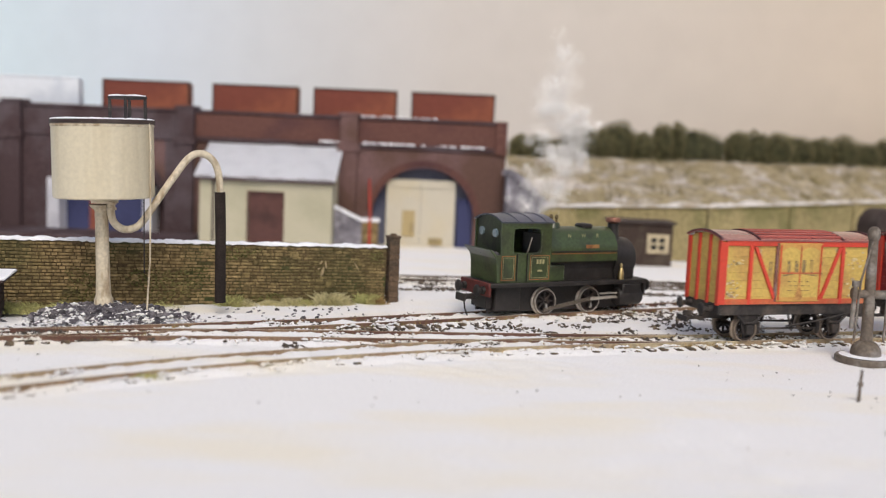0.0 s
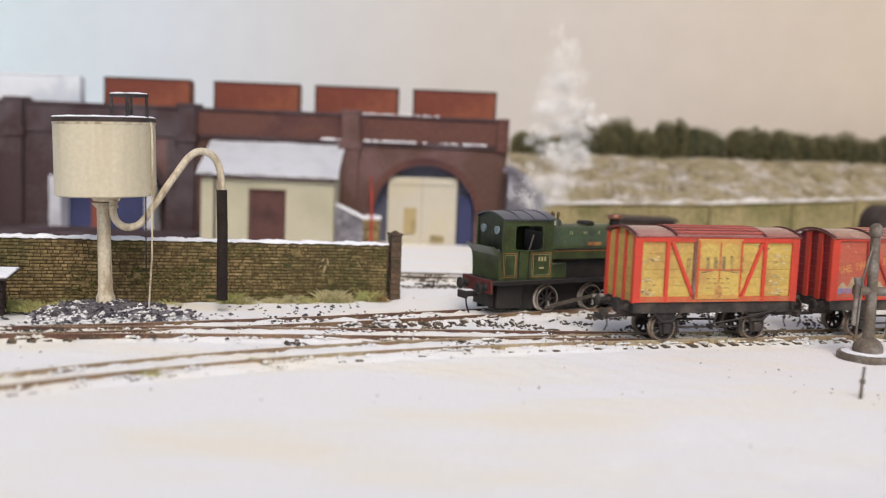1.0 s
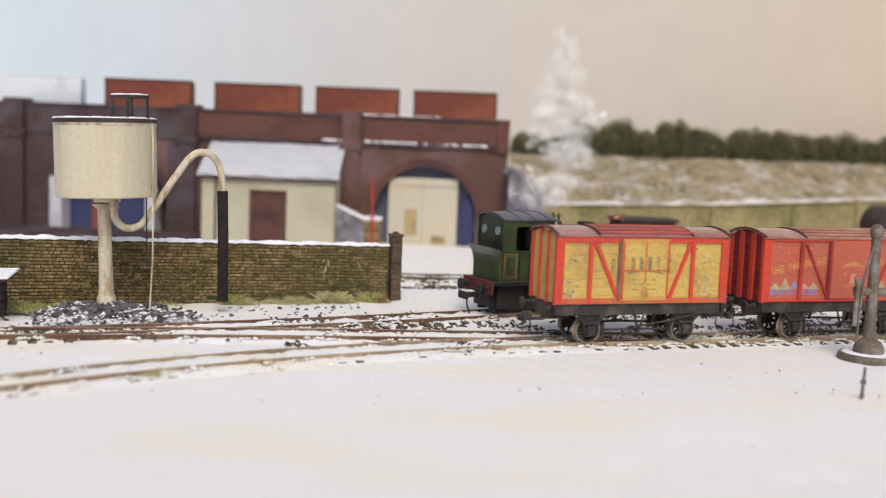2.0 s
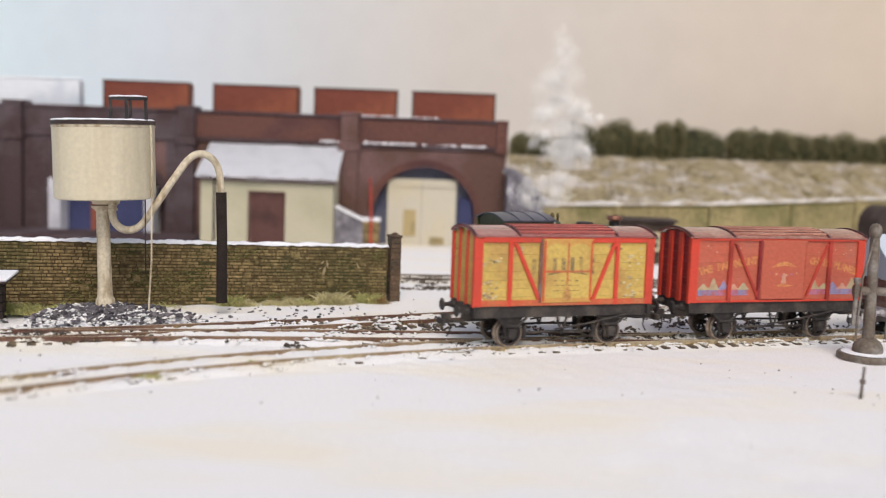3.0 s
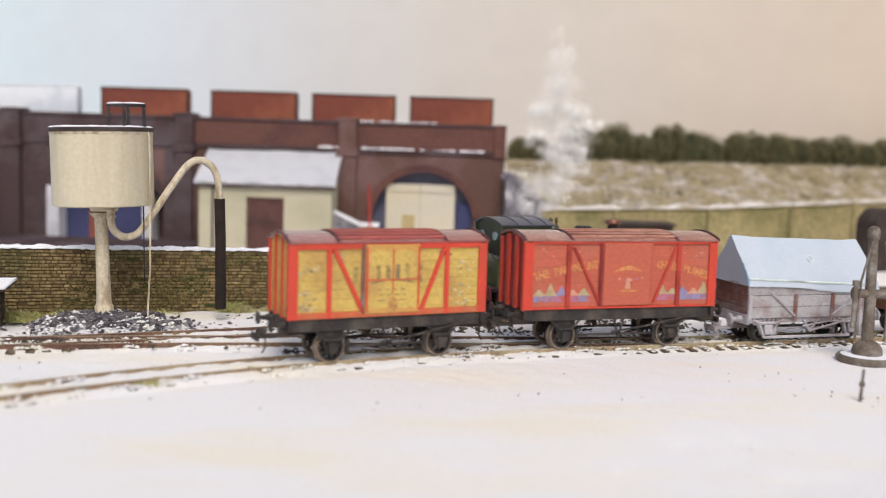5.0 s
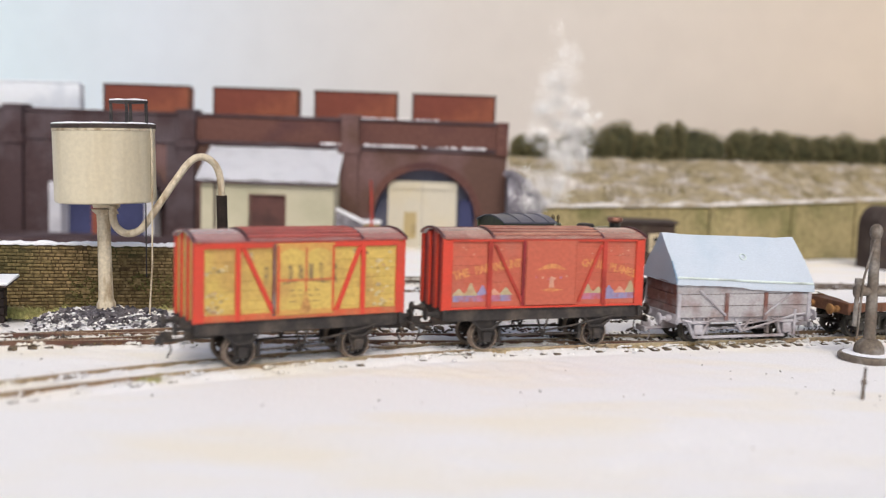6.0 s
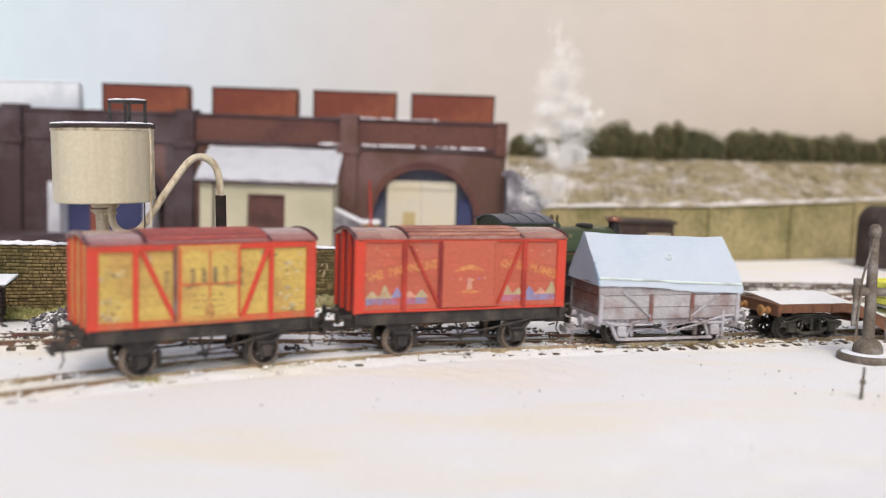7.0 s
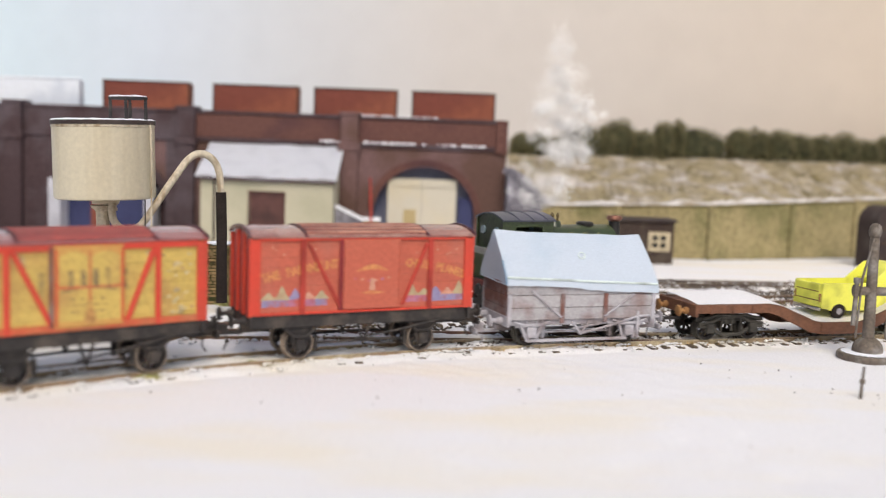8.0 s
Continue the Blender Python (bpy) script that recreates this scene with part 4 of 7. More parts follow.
def viaduct():
    b = thing("brick_viaduct", at(0, 0, 0), "sooty brick viaduct with arched gateways and a parapet", "viaduct")
    openings = [(-20, 46, 32, 40), (-305, 50, 32, 40)]
    # wall in strips round the openings
    bm = bmesh.new()
    x0, x1, top = -560, 53, 88
    edges = [x0]
    for cx, half, spring, rise in sorted(openings):
        edges += [cx - half, cx + half]
    edges.append(x1)
    for i in range(0, len(edges), 2):
        box(bm, edges[i], edges[i + 1], FRONT, FRONT + 60, -1, top)
    for cx, half, spring, rise in openings:
        arc = arch_outline(cx, half, spring, rise)
        for (xa, za), (xb, zb) in zip(arc, arc[1:]):
            prism(bm, [(xa, za), (xb, zb), (xb, top), (xa, top)], FRONT, FRONT + 60)
    bmesh.ops.remove_doubles(bm, verts=bm.verts, dist=0.001)
    part("wall", bm, BRICK, b, smooth=0)
    bm = bmesh.new()
    prism(bm, [(53.5, -1), (86, -1), (84, 44), (72, 60), (60, 70), (53.5, 73)], 867, FRONT + 20, 0.6)
    part("wing_wall", bm, WING_GREY, b, "grey sloping wing wall dusted with snow", smooth=0)
    # left third's shading put into colour: darker facing, parapet and pilasters
    bm = bmesh.new()
    box(bm, x0, -355, FRONT - 1, FRONT, -1, 88)
    box(bm, -255, -236, FRONT - 1, FRONT, -1, 88)
    part("facing", bm, BRICK_DARK, b, "brick facing darkened to hold the shade of this end", smooth=0)
    rock = random.Random(19)
    v, f = lumps(rock, [(rock.uniform(56, 86), rock.uniform(862, 868), rock.uniform(2, 40)) for _ in range(90)]
                 + [(56 + 30 * u, rock.uniform(866, 892), 71 - 27 * u ** 1.3) for u in (rock.random() for _ in range(60))], 3.6, 1.2)
    raw("rubble", v, f, WING_GREY, b)["label"] = "rough grey rubble facing dusted with snow"
    for cx, half, spring, rise in openings:
        inner, outer = arch_outline(cx, half, spring, rise, 24), arch_outline(cx, half + 6, spring, rise + 7, 24)
        for i in range(24):
            bm = bmesh.new()
            prism(bm, [inner[i], inner[i + 1], outer[i + 1], outer[i]], FRONT - 1.6, FRONT + 0.5, 0.25)
            part("arch_brick", bm, BRICK_RED if cx > -100 else BRICK_DARK, b, smooth=0)
    bm = bmesh.new()
    box(bm, x0, x1, FRONT - 2.5, FRONT + 62, 88, 92, 0.6)
    part("string_course", bm, BRICK_DARK, b, smooth=0)
    bm = bmesh.new()
    box(bm, -236, x1, FRONT, FRONT + 12, 92, 113)
    part("parapet", bm, BRICK_RED, b, smooth=0)
    bm = bmesh.new()
    box(bm, x0, -236, FRONT, FRONT + 12, 92, 113)
    part("parapet", bm, BRICK_DARK, b, smooth=0)
    bm = bmesh.new()
    box(bm, x0, x1 + 1, FRONT - 1.5, FRONT + 13.5, 113, 116, 0.6)
    part("parapet_coping", bm, BRICK_DARK, b, smooth=0)
    for cx in (-89, -236, -392, -520):
        bm = bmesh.new()
        box(bm, cx - 8, cx + 8, FRONT - 6, FRONT + 1, -1, 84, 0.5)
        box(bm, cx - 10, cx + 10, FRONT - 7.5, FRONT + 1, 84, 92, 0.5)
        box(bm, cx - 8, cx + 8, FRONT - 6, FRONT + 14, 92, 116, 0.5)
        box(bm, cx - 9.5, cx + 9.5, FRONT - 7, FRONT + 15, 116, 119, 0.5)
        part("pilaster", bm, BRICK if cx > -200 else BRICK_DARK, b, smooth=0)
    bm = bmesh.new()
    box(bm, 43, 53.5, FRONT - 3, FRONT + 14, 86, 116.5, 0.5)
    part("end_pier", bm, BRICK_RED, b, smooth=0)
    # deck behind the parapet
    bm = bmesh.new()
    box(bm, x0, 50, FRONT + 12, FRONT + 120, 80, 108)
    box(bm, 20, 53, FRONT + 60, FRONT + 120, -1, 80)
    part("deck", bm, BRICK_DARK, b, smooth=0)
    rng = random.Random(9)
    v, f = chips(rng, [(rng.choice([rng.uniform(-78, 20), rng.uniform(-70, -30), rng.uniform(5, 35), rng.uniform(-115, -98)]), FRONT - 2.2 + rng.uniform(0, 1.5), 92.1) for _ in range(130)], 1.9, 0.5)
    raw("ledge_snow", v, f, SNOW_BLUE, b)
    v, f = chips(rng, [(rng.uniform(-78, -10), FRONT + rng.uniform(0, 8), 116.2) for _ in range(70)], 1.7, 0.5)
    raw("coping_snow", v, f, SNOW_BLUE, b)
    # gateway: timber surround and leaves
    bm = bmesh.new()
    prism(bm, [(-66, -1), (26, -1), *arch_outline(-20, 46, 32, 40)[::-1]], FRONT + 9, FRONT + 13)
    part("gate_surround", bm, BLUE_GREY, b, "blue-grey boarded surround", smooth=0)
    bm = bmesh.new()
    box(bm, 11.5, 25, FRONT + 5, FRONT + 9, 0, 45, 0.4)
    part("side_panel", bm, BLUE, b, "dark blue side panel", smooth=0)
    for xa, xb in ((-53.5, -22.5), (-22.2, 9.2)):
        leaf = bmesh.new()
        n = 6
        for i in range(n):
            box(leaf, xa + (xb - xa) * i / n + 0.02, xa + (xb - xa) * (i + 1) / n - 0.02, FRONT + 3, FRONT + 5.5, 0.2, 61, 0.06)
        ob = part("gate_leaf", leaf, GATE, b, "cream boarded gate leaf", smooth=0)
        bm = bmesh.new()
        box(bm, xa + 0.5, xb - 0.5, FRONT + 1.8, FRONT + 3, 54.0, 57, 0.2)
        part("gate_rail", bm, GATE, ob, smooth=0)
    bm = bmesh.new()
    box(bm, -38.5, -27, FRONT + 1.6, FRONT + 3, 9, 33, 0.4)
    part("wicket", bm, TAN_DOOR, b, "small tan wicket door", smooth=0)
    bm = bmesh.new()
    box(bm, -14, -1, FRONT + 1.6, FRONT + 3, 2, 8.5, 0.3)
    part("kick_panel", bm, TAN_DOOR, b, smooth=0)
    bm = bmesh.new()
    prism(bm, [(-355, -1), (-255, -1), *arch_outline(-305, 50, 32, 40)[::-1]], FRONT + 22, FRONT + 26)
    part("back_board", bm, BRICK_DARK, b, smooth=0)
    for xa, xb, m, z in ((-361, -350, WHITEWASH, 50), (-350, -329, BLUE, 44), (-329, -318, RUST_WAGON, 38), (-318, -274, BLUE, 44), (-274, -266, WHITEWASH, 44)):
        bm = bmesh.new()
        box(bm, xa, xb, FRONT - 3.5 if m is WHITEWASH else FRONT + 16, FRONT + 20, 0, z, 0.4)
        part("gateway_panel", bm, m, b, smooth=0)


viaduct()


def loading_platform():
    p = thing("loading_platform", at(0, 0, 0), "low sooty brick platform in front of the viaduct arches", "platform")
    for i in range(8):
        bm = bmesh.new()
        box(bm, -560 + 43 * i, -560 + 43 * i + 42.6, 834, FRONT - 8, -1, 4.5, 0.4)
        part("slab", bm, BRICK_DARK, p, smooth=0)


loading_platform()


def high_wagon(x0, x1, mat, label, end=False):
    """An open wagon on the viaduct: side, ends, raised rim."""
    w = thing("open_wagon", at((x0 + x1) / 2, FRONT + 45, 108), label, "wagon", "wagons on the viaduct")
    h = (x1 - x0) / 2
    for n, (a, b, c, d) in (("side", (-h, h, -16, -14.5)), ("side", (-h, h, -6, -4.5)), ("end", (-h, -h + 1.6, -14.4, -6.1)), ("end", (h - 1.6, h, -14.4, -6.1))):
        bm = bmesh.new()
        box(bm, a, b, c, d, 4, 32, 0.2)
        part(n, bm, mat, w, smooth=0)
    for k in range(4):
        bm = bmesh.new()
        box(bm, -h, h, -16.5, -15.9, 4.4 + 7 * k, 11.3 + 7 * k, 0.03)
        part("plank", bm, mat, w, smooth=0)
    for x in (-h, h - 1.5):
        bm = bmesh.new()
        box(bm, x, x + 1.5, -17.3, -16.4, 2, 33, 0.2)
        part("stanchion", bm, mat if mat is GREY_WAGON else DARK_BROWN, w, smooth=0)
    bm = bmesh.new()
    box(bm, -h - 0.4, h + 0.4, -17.4, -14.2, 32, 33.6, 0.3)
    part("top_rim", bm, mat if mat is GREY_WAGON else DARK_BROWN, w, smooth=0)
    bm = bmesh.new()
    box(bm, -h, h, -14, -4, 1, 4)
    for s in (-h * 0.55, h * 0.55):
        lathe(bm, [(0, -9), (4.5, -9), (4.5, -7), (0, -7)], 16, Matrix.Translation((s, 0, 4.5)) @ Matrix.Rotation(radians(90), 4, "X"))
        lathe(bm, [(0, 7), (4.5, 7), (4.5, 9), (0, 9)], 16, Matrix.Translation((s, 0, 4.5)) @ Matrix.Rotation(radians(90), 4, "X"))
    part("underframe", bm, UNDER, w)


for xa, xb in ((-35, 42.5), (-126, -48.5), (-220, -140), (-322, -241)):
    high_wagon(xa, xb, RUST_WAGON, "rust-red open wagon standing on the viaduct")
high_wagon(-440, -344, GREY_WAGON, "pale grey open wagon standing on the viaduct")


def shed():
    y = 850
    s = thing("lean_to_shed", at(0, 0, 0), "cream rendered shed with a snow-covered roof", "shed")
    for a, b, z0, z1 in ((-211, -168.5, -1, 58), (-139.5, -97, -1, 58), (-168.5, -139.5, 46, 58)):
        bm = bmesh.new()
        box(bm, a, b, y, y + 3, z0, z1)
        part("front_wall", bm, PLASTER, s, smooth=0)
    for xx in (-211, -100):
        bm = bmesh.new()
        prism(bm, [(3, -1), (FRONT - y, -1), (FRONT - y, 84), (3, 58)], 0, 3, 0, Matrix.Translation((xx, y, 0)) @ Matrix.Rotation(radians(-90), 4, "Z") @ Matrix.Scale(-1, 4, (1, 0, 0)))
        part("side_wall", bm, PLASTER, s, smooth=0)
    bm = bmesh.new()
    box(bm, -168.5, -139.5, y + 1.2, y + 2.5, 0, 46)
    door = part("door", bm, BROWN_DOOR, s, "closed brown door", smooth=0)
    bm = bmesh.new()
    for a, b, z0, z1 in ((-170, -168.5, 0, 47.5), (-139.5, -138, 0, 47.5), (-168.5, -139.5, 46, 47.5)):
        box(bm, a, b, y - 0.6, y, z0, z1, 0.2)
    part("door_frame", bm, BROWN_DOOR, s, smooth=0)
    bm = bmesh.new()
    box(bm, -200, -198, y - 1.2, y, 2, 56, 0.3)
    part("drain_pipe", bm, DARK_BROWN, s)
    bm = bmesh.new()
    prism(bm, [(-4, 55.5), (FRONT - y, 83), (FRONT - y, 86.5), (-4, 59)], -214.5, -94, 0.4, Matrix.Translation((0, y, 0)) @ Matrix.Rotation(radians(-90), 4, "Z") @ Matrix.Scale(-1, 4, (1, 0, 0)))
    part("roof", bm, BRICK_DARK, s, smooth=0)
    bm = bmesh.new()
    cols = 40
    rows = []
    for i in range(cols + 1):
        x = -214.8 + 121.2 * i / cols
        line = []
        for k in range(9):
            u = k / 8
            line.append(bm.verts.new((x, y - 4.6 + u * (FRONT - y + 4), 59.2 + u * 27.4 + 0.8 + 0.8 * wave(x, k * 8, 0.07, 3) + (-1.6 if k == 0 else 0))))
        rows.append(line)
    for a, c in zip(rows, rows[1:]):
        for k in range(8):
            bm.faces.new((a[k], c[k], c[k + 1], a[k + 1]))
    bmesh.ops.solidify(bm, geom=bm.faces[:], thickness=-1.2)
    part("roof_snow", bm, SNOW_BLUE, s, "layer of snow", smooth=60)


shed()


def ramp_wall():
    w = thing("ramp_wall", at(0, 0, 0), "grey ramp wall with a snowy sloping coping", "wall")
    bm = bmesh.new()
    prism(bm, [(-98, -1), (-72, -1), (-72, 23), (-98, 35)], 868, 874, 0.3)
    part("wall", bm, WING_GREY, w, smooth=0)
    bm = bmesh.new()
    prism(bm, [(-99, 35.4), (-70, 22.4), (-70, 25), (-99, 38)], 866, 876, 0.5)
    part("coping", bm, SNOW_BLUE, w, smooth=0)
    p = thing("gate_pier", at(-65, 871, 0), "buff stone pier with a snowy cap beside the gates", "post")
    for k in range(7):
        bm = bmesh.new()
        box(bm, -7, 7, -5, 5, 3.4 * k - (1 if k == 0 else 0), 3.4 * k + 3.2, 0.3)
        part("stone", bm, STONE, p)
    bm = bmesh.new()
    box(bm, -8, 8, -6, 6, 23.8, 26.8, 0.8)
    part("cap", bm, SNOW_BLUE, p)
    r = thing("red_pole", at(-64.5, 858, 0), "thin red painted pole by the gate pier", "pole")
    bm = bmesh.new()
    sweep(bm, [(0, 0, -1), (0, 0, 30), (-1.6, 0, 62)], [1.3, 1.1, 0.9], 10)
    part("shaft", bm, RED_PAINT, r)
    bm = bmesh.new()
    lathe(bm, [(0, 0), (2.4, 0), (2.0, 1.8), (0, 1.8)], 12)
    part("foot", bm, DARK_BROWN, r)


ramp_wall()


def hut():
    h = thing("platelayers_hut", at(155, 826, 0), "small dark timber hut with a cream window", "hut")
    for k in range(12):
        bm = bmesh.new()
        box(bm, -14, 36.5, -0.8, 0.2, 3 * k - (1 if k == 0 else 0), 3 * k + 2.8, 0.2)
        part("board", bm, HUT_WOOD, h, smooth=0)
    bm = bmesh.new()
    box(bm, -13.5, 36, 0.2, 28, -1, 35.5)
    part("body", bm, HUT_WOOD, h, smooth=0)
    bm = bmesh.new()
    box(bm, -16, 38.5, -4, 31, 35.5, 37.6, 0.4)
    part("roof", bm, DARK_BROWN, h, smooth=0)
    win = bmesh.new()
    for a, b, z0, z1 in ((15, 18.5, 11, 27), (30, 33.5, 11, 27), (18.5, 30, 11, 14), (18.5, 30, 24, 27)):
        box(win, a, b, -2.2, -0.8, z0, z1, 0.15)
    w = part("window", win, WINDOW_CREAM, h, "cream four-pane window", smooth=0)
    bm = bmesh.new()
    box(bm, 23.3, 25.2, -1.9, -1.0, 14, 24)
    box(bm, 18.5, 30, -1.95, -1.05, 18.2, 19.9)
    part("glazing_bar", bm, WINDOW_CREAM, w, smooth=0)
    bm = bmesh.new()
    box(bm, 18.5, 30, -0.95, -0.7, 14, 24)
    part("pane", bm, GLASS_DARK, w, smooth=0)


hut()


def timber_stack():
    t = thing("timber_stack", at(382, 868, 0, 20), "dark rounded timber stack beside the retaining wall", "stack")
    bm = bmesh.new()
    prism(bm, [(-17, -1), (17, -1), (17, 38), *arch_outline(0, 17, 38, 17)[::-1][1:-1], (-17, 38)], -14, 10, 0.5)
    part("body", bm, DARK_BROWN, t)
    for k in range(3):
        bm = bmesh.new()
        box(bm, -18, 18, -15, -13.6, 8 + 13 * k, 11 + 13 * k, 0.3)
        part("batten", bm, HUT_WOOD, t)


timber_stack()


# ---- yard crane on a round base ----
def yard_crane():
    c = thing("yard_crane", at(201.6, 461.5, 0), "dirty grey iron yard crane on a snowy round base", "crane")
    bm = bmesh.new()
    lathe(bm, [(0, -1), (13.2, -1), (13.7, 0.4), (13.7, 2.0), (13.1, 2.8), (0, 3.0)], 40)
    part("base", bm, CRANE_GREY, c)
    bm = bmesh.new()
    lathe(bm, [(5.0, 3.0), (10.6, 2.95), (11.8, 3.05), (10, 3.35), (5.0, 3.5)], 40)
    part("base_snow", bm, SNOW_BLUE, c, "ring of snow", smooth=60)
    bm = bmesh.new()
    lathe(bm, [(0, 2.9), (6.8, 2.9), (7.0, 4.4), (6.6, 6.6), (5.2, 8.6), (3.6, 9.8), (0, 9.8)], 24)
    part("socket", bm, CRANE_GREY, c)
    lean = Vector((0.008, 0.05, 1))
    bm = bmesh.new()
    sweep(bm, [lean * 9 , lean * 30, lean * 56, lean * 59], [2.8, 2.5, 2.2, 1.9], 16)
    part("mast", bm, CRANE_GREY, c)
    bm = bmesh.new()
    lathe(bm, [(0, 0), (2.4, 0), (2.9, 1.6), (3.0, 3.2), (2.6, 5.0), (1.5, 6.2), (0, 6.6)], 20, Matrix.Translation(lean * 57.5))
    part("cap", bm, CRANE_GREY, c)
    bm = bmesh.new()
    lathe(bm, [(0, -17), (2.8, -17), (2.8, -15), (2.1, -14.8), (2.1, 14.8), (2.8, 15), (2.8, 17), (0, 17)], 18, Matrix.Translation((9.0, 1.5, 32)) @ Matrix.Rotation(radians(90), 4, "Y"))
    part("barrel", bm, CRANE_GREY, c)
    for s in (-1, 1):
        bm = bmesh.new()
        sweep(bm, [(s * 3 + 2, 0, 57), (s * 6.5 + 1, -1, 38), (s * 7, -2, 10)], [0.5, 0.6, 0.6], 8)
        part("stay", bm, CRANE_GREY, c)
    bm = bmesh.new()
    rod(bm, (-8.6, -2, 16), (-8.2, -2, 36), 1.1, seg=10)
    lathe(bm, [(0, 0), (1.7, 0), (1.7, 2.5), (0, 2.5)], 10, Matrix.Translation((-8.2, -2, 36)))
    part("lever", bm, CRANE_GREY, c)
    p = thing("signal_lever", at(165.4, 381.2, 0), "thin grey point lever standing in the snow", "lever")
    bm = bmesh.new()
    sweep(bm, [(0, 0, -1), (0.2, 0, 6), (0.5, 0, 12.8)], [0.75, 0.6, 0.55], 8)
    part("rod", bm, CRANE_GREY, p)
    bm = bmesh.new()
    lathe(bm, [(0, -1), (1.1, -0.8), (1.1, 0.8), (0, 1)], 10, Matrix.Translation((0.25, 0, 7)))
    part("collar", bm, CRANE_GREY, p)


yard_crane()


# ---- rolling stock; each stands at its own middle, on the rail heads ----
def wheelset(parent, x, r=6.3, tyre=STEEL):
    """An axle with two spoked wheels; it turns about y."""
    bm = bmesh.new()
    rod(bm, (0, -12.4, 0), (0, 12.4, 0), 1.0, seg=8)
    axle = part("wheelset", bm, WHEEL_DARK, parent)
    axle.matrix_basis = at(x, 0, r)
    for s in (-1, 1):
        bm = bmesh.new()
        m = Matrix.Rotation(radians(90), 4, "X")
        lathe(bm, [(r - 0.5, -s * 7.0), (r + 0.8, -s * 7.0), (r + 0.8, -s * 7.7), (r, -s * 8.0), (r, -s * 10.2), (r - 0.5, -s * 10.2), (r - 0.5, -s * 7.0)], 28, m)
        part("tyre", bm, tyre, axle)
        bm = bmesh.new()
        lathe(bm, [(0, -s * 10.4), (1.8, -s * 10.4), (1.8, -s * 7.4), (0, -s * 7.4)], 12, m)
        lathe(bm, [(r - 1.5, -s * 7.3), (r - 0.5, -s * 7.3), (r - 0.5, -s * 9.9), (r - 1.5, -s * 9.9), (r - 1.5, -s * 7.3)], 28, m)
        for k in range(8):
            a = k * math.pi / 4
            sweep(bm, [(1.2 * math.cos(a), s * 8.8, 1.2 * math.sin(a)), ((r - 0.8) * math.cos(a), s * 8.8, (r - 0.8) * math.sin(a))], [0.75, 0.6], 6)
        part("spokes", bm, WHEEL_DARK, axle)
    return axle


def running_gear(w, half, beam_z, wheelbase, mat, axle_mat, tyre=WHEEL_DARK, deep=4.6):
    """Solebars, headstocks, axle guards, brakes, buffers and couplings."""
    for s in (-1, 1):
        bm = bmesh.new()
        box(bm, -half + 1.6, half - 1.6, s * 12.6 - 0.9, s * 12.6 + 0.9, beam_z - deep, beam_z, 0.2)
        part("solebar", bm, mat, w)
        bm = bmesh.new()
        box(bm, s * (half - 0.8) - 0.9, s * (half - 0.8) + 0.9, -15, 15, beam_z - 5, beam_z, 0.25)
        part("headstock", bm, mat, w)
        for y in (-9.6, 9.6):
            bm = bmesh.new()
            m = Matrix.Translation((s * half, y, beam_z - 2.6)) @ Matrix.Rotation(radians(90 * s), 4, "Y")
            lathe(bm, [(0, 0), (1.7, 0), (1.5, 2.6), (1.0, 2.8), (0.9, 5.6), (2.7, 5.8), (2.9, 6.3), (2.3, 6.9), (0, 7.1)], 14, m)
            part("buffer", bm, mat, w)
        bm = bmesh.new()
        box(bm, s * (half + 5) - 6, s * (half + 5) + 6, -1.3, 1.3, beam_z - 9.6, beam_z - 8.2, 0.3)
        box(bm, s * (half + 10) - 0.7, s * (half + 10) + 0.7, -4.6, 4.6, beam_z - 10.2, beam_z - 7.4, 0.3)
        box(bm, s * (half + 7.5) - 2.4, s * (half + 7.5) + 2.4, -0.9, 0.9, beam_z - 8.4, beam_z - 5.2, 0.3)
        sweep(bm, [(s * (half + 6), 0, beam_z - 9), (s * (half + 5.4), 0, beam_z - 13), (s * (half + 7), 0, beam_z - 16)], 0.35, 6)
        box(bm, s * (half - 6) - 6, s * (half - 6) + 6, -1.6, 1.6, beam_z - 9, beam_z - 4)
        part("coupling", bm, mat, w)
        for x in (-wheelbase / 2, wheelbase / 2):
            bm = bmesh.new()
            prism(bm, [(x - 6.2, beam_z - 3.5), (x + 6.2, beam_z - 3.5), (x + 2.4, 3.6), (x - 2.4, 3.6)], s * 11.7 - 0.3, s * 11.7 + 0.3)
            box(bm, x - 2.0, x + 2.0, s * 12.9 - 1.4, s * 12.9 + 1.4, 4.2, 8.8, 0.5)
            part("axle_guard", bm, axle_mat, w)
            bm = bmesh.new()
            sweep(bm, [(x - 7.5, s * 12.9, beam_z - 5.2), (x - 3, s * 12.9, 9.8), (x + 3, s * 12.9, 9.8), (x + 7.5, s * 12.9, beam_z - 5.2)], [0.6, 0.8, 0.8, 0.6], 6)
            part("leaf_spring", bm, axle_mat, w)
        bm = bmesh.new()
        wb = wheelbase / 2
        sweep(bm, [(-4, s * 13.4, 8), (wb * 0.5, s * 13.9, 10.5), (wb + 7, s * 14.3, beam_z - 5)], 0.5, 6)
        part("brake_lever", bm, axle_mat, w)
        bm = bmesh.new()
        for x in (-3, 3):
            rod(bm, (x, s * 12.2, beam_z - 4), (0, s * 12.2, 5.5), 0.55, seg=6)
        for k in (-1, 1):
            rod(bm, (0, s * 10.5, 6.5), (k * (wb - 8), s * 9.5, 6.2), 0.6, seg=6)
            box(bm, k * (wb - 7.6) - 0.9, k * (wb - 7.6) + 0.9, s * 9.3 - 1.1, s * 9.3 + 1.1, 3.4, 9.6, 0.3)
        part("brake_gear", bm, axle_mat, w)
    bm = bmesh.new()
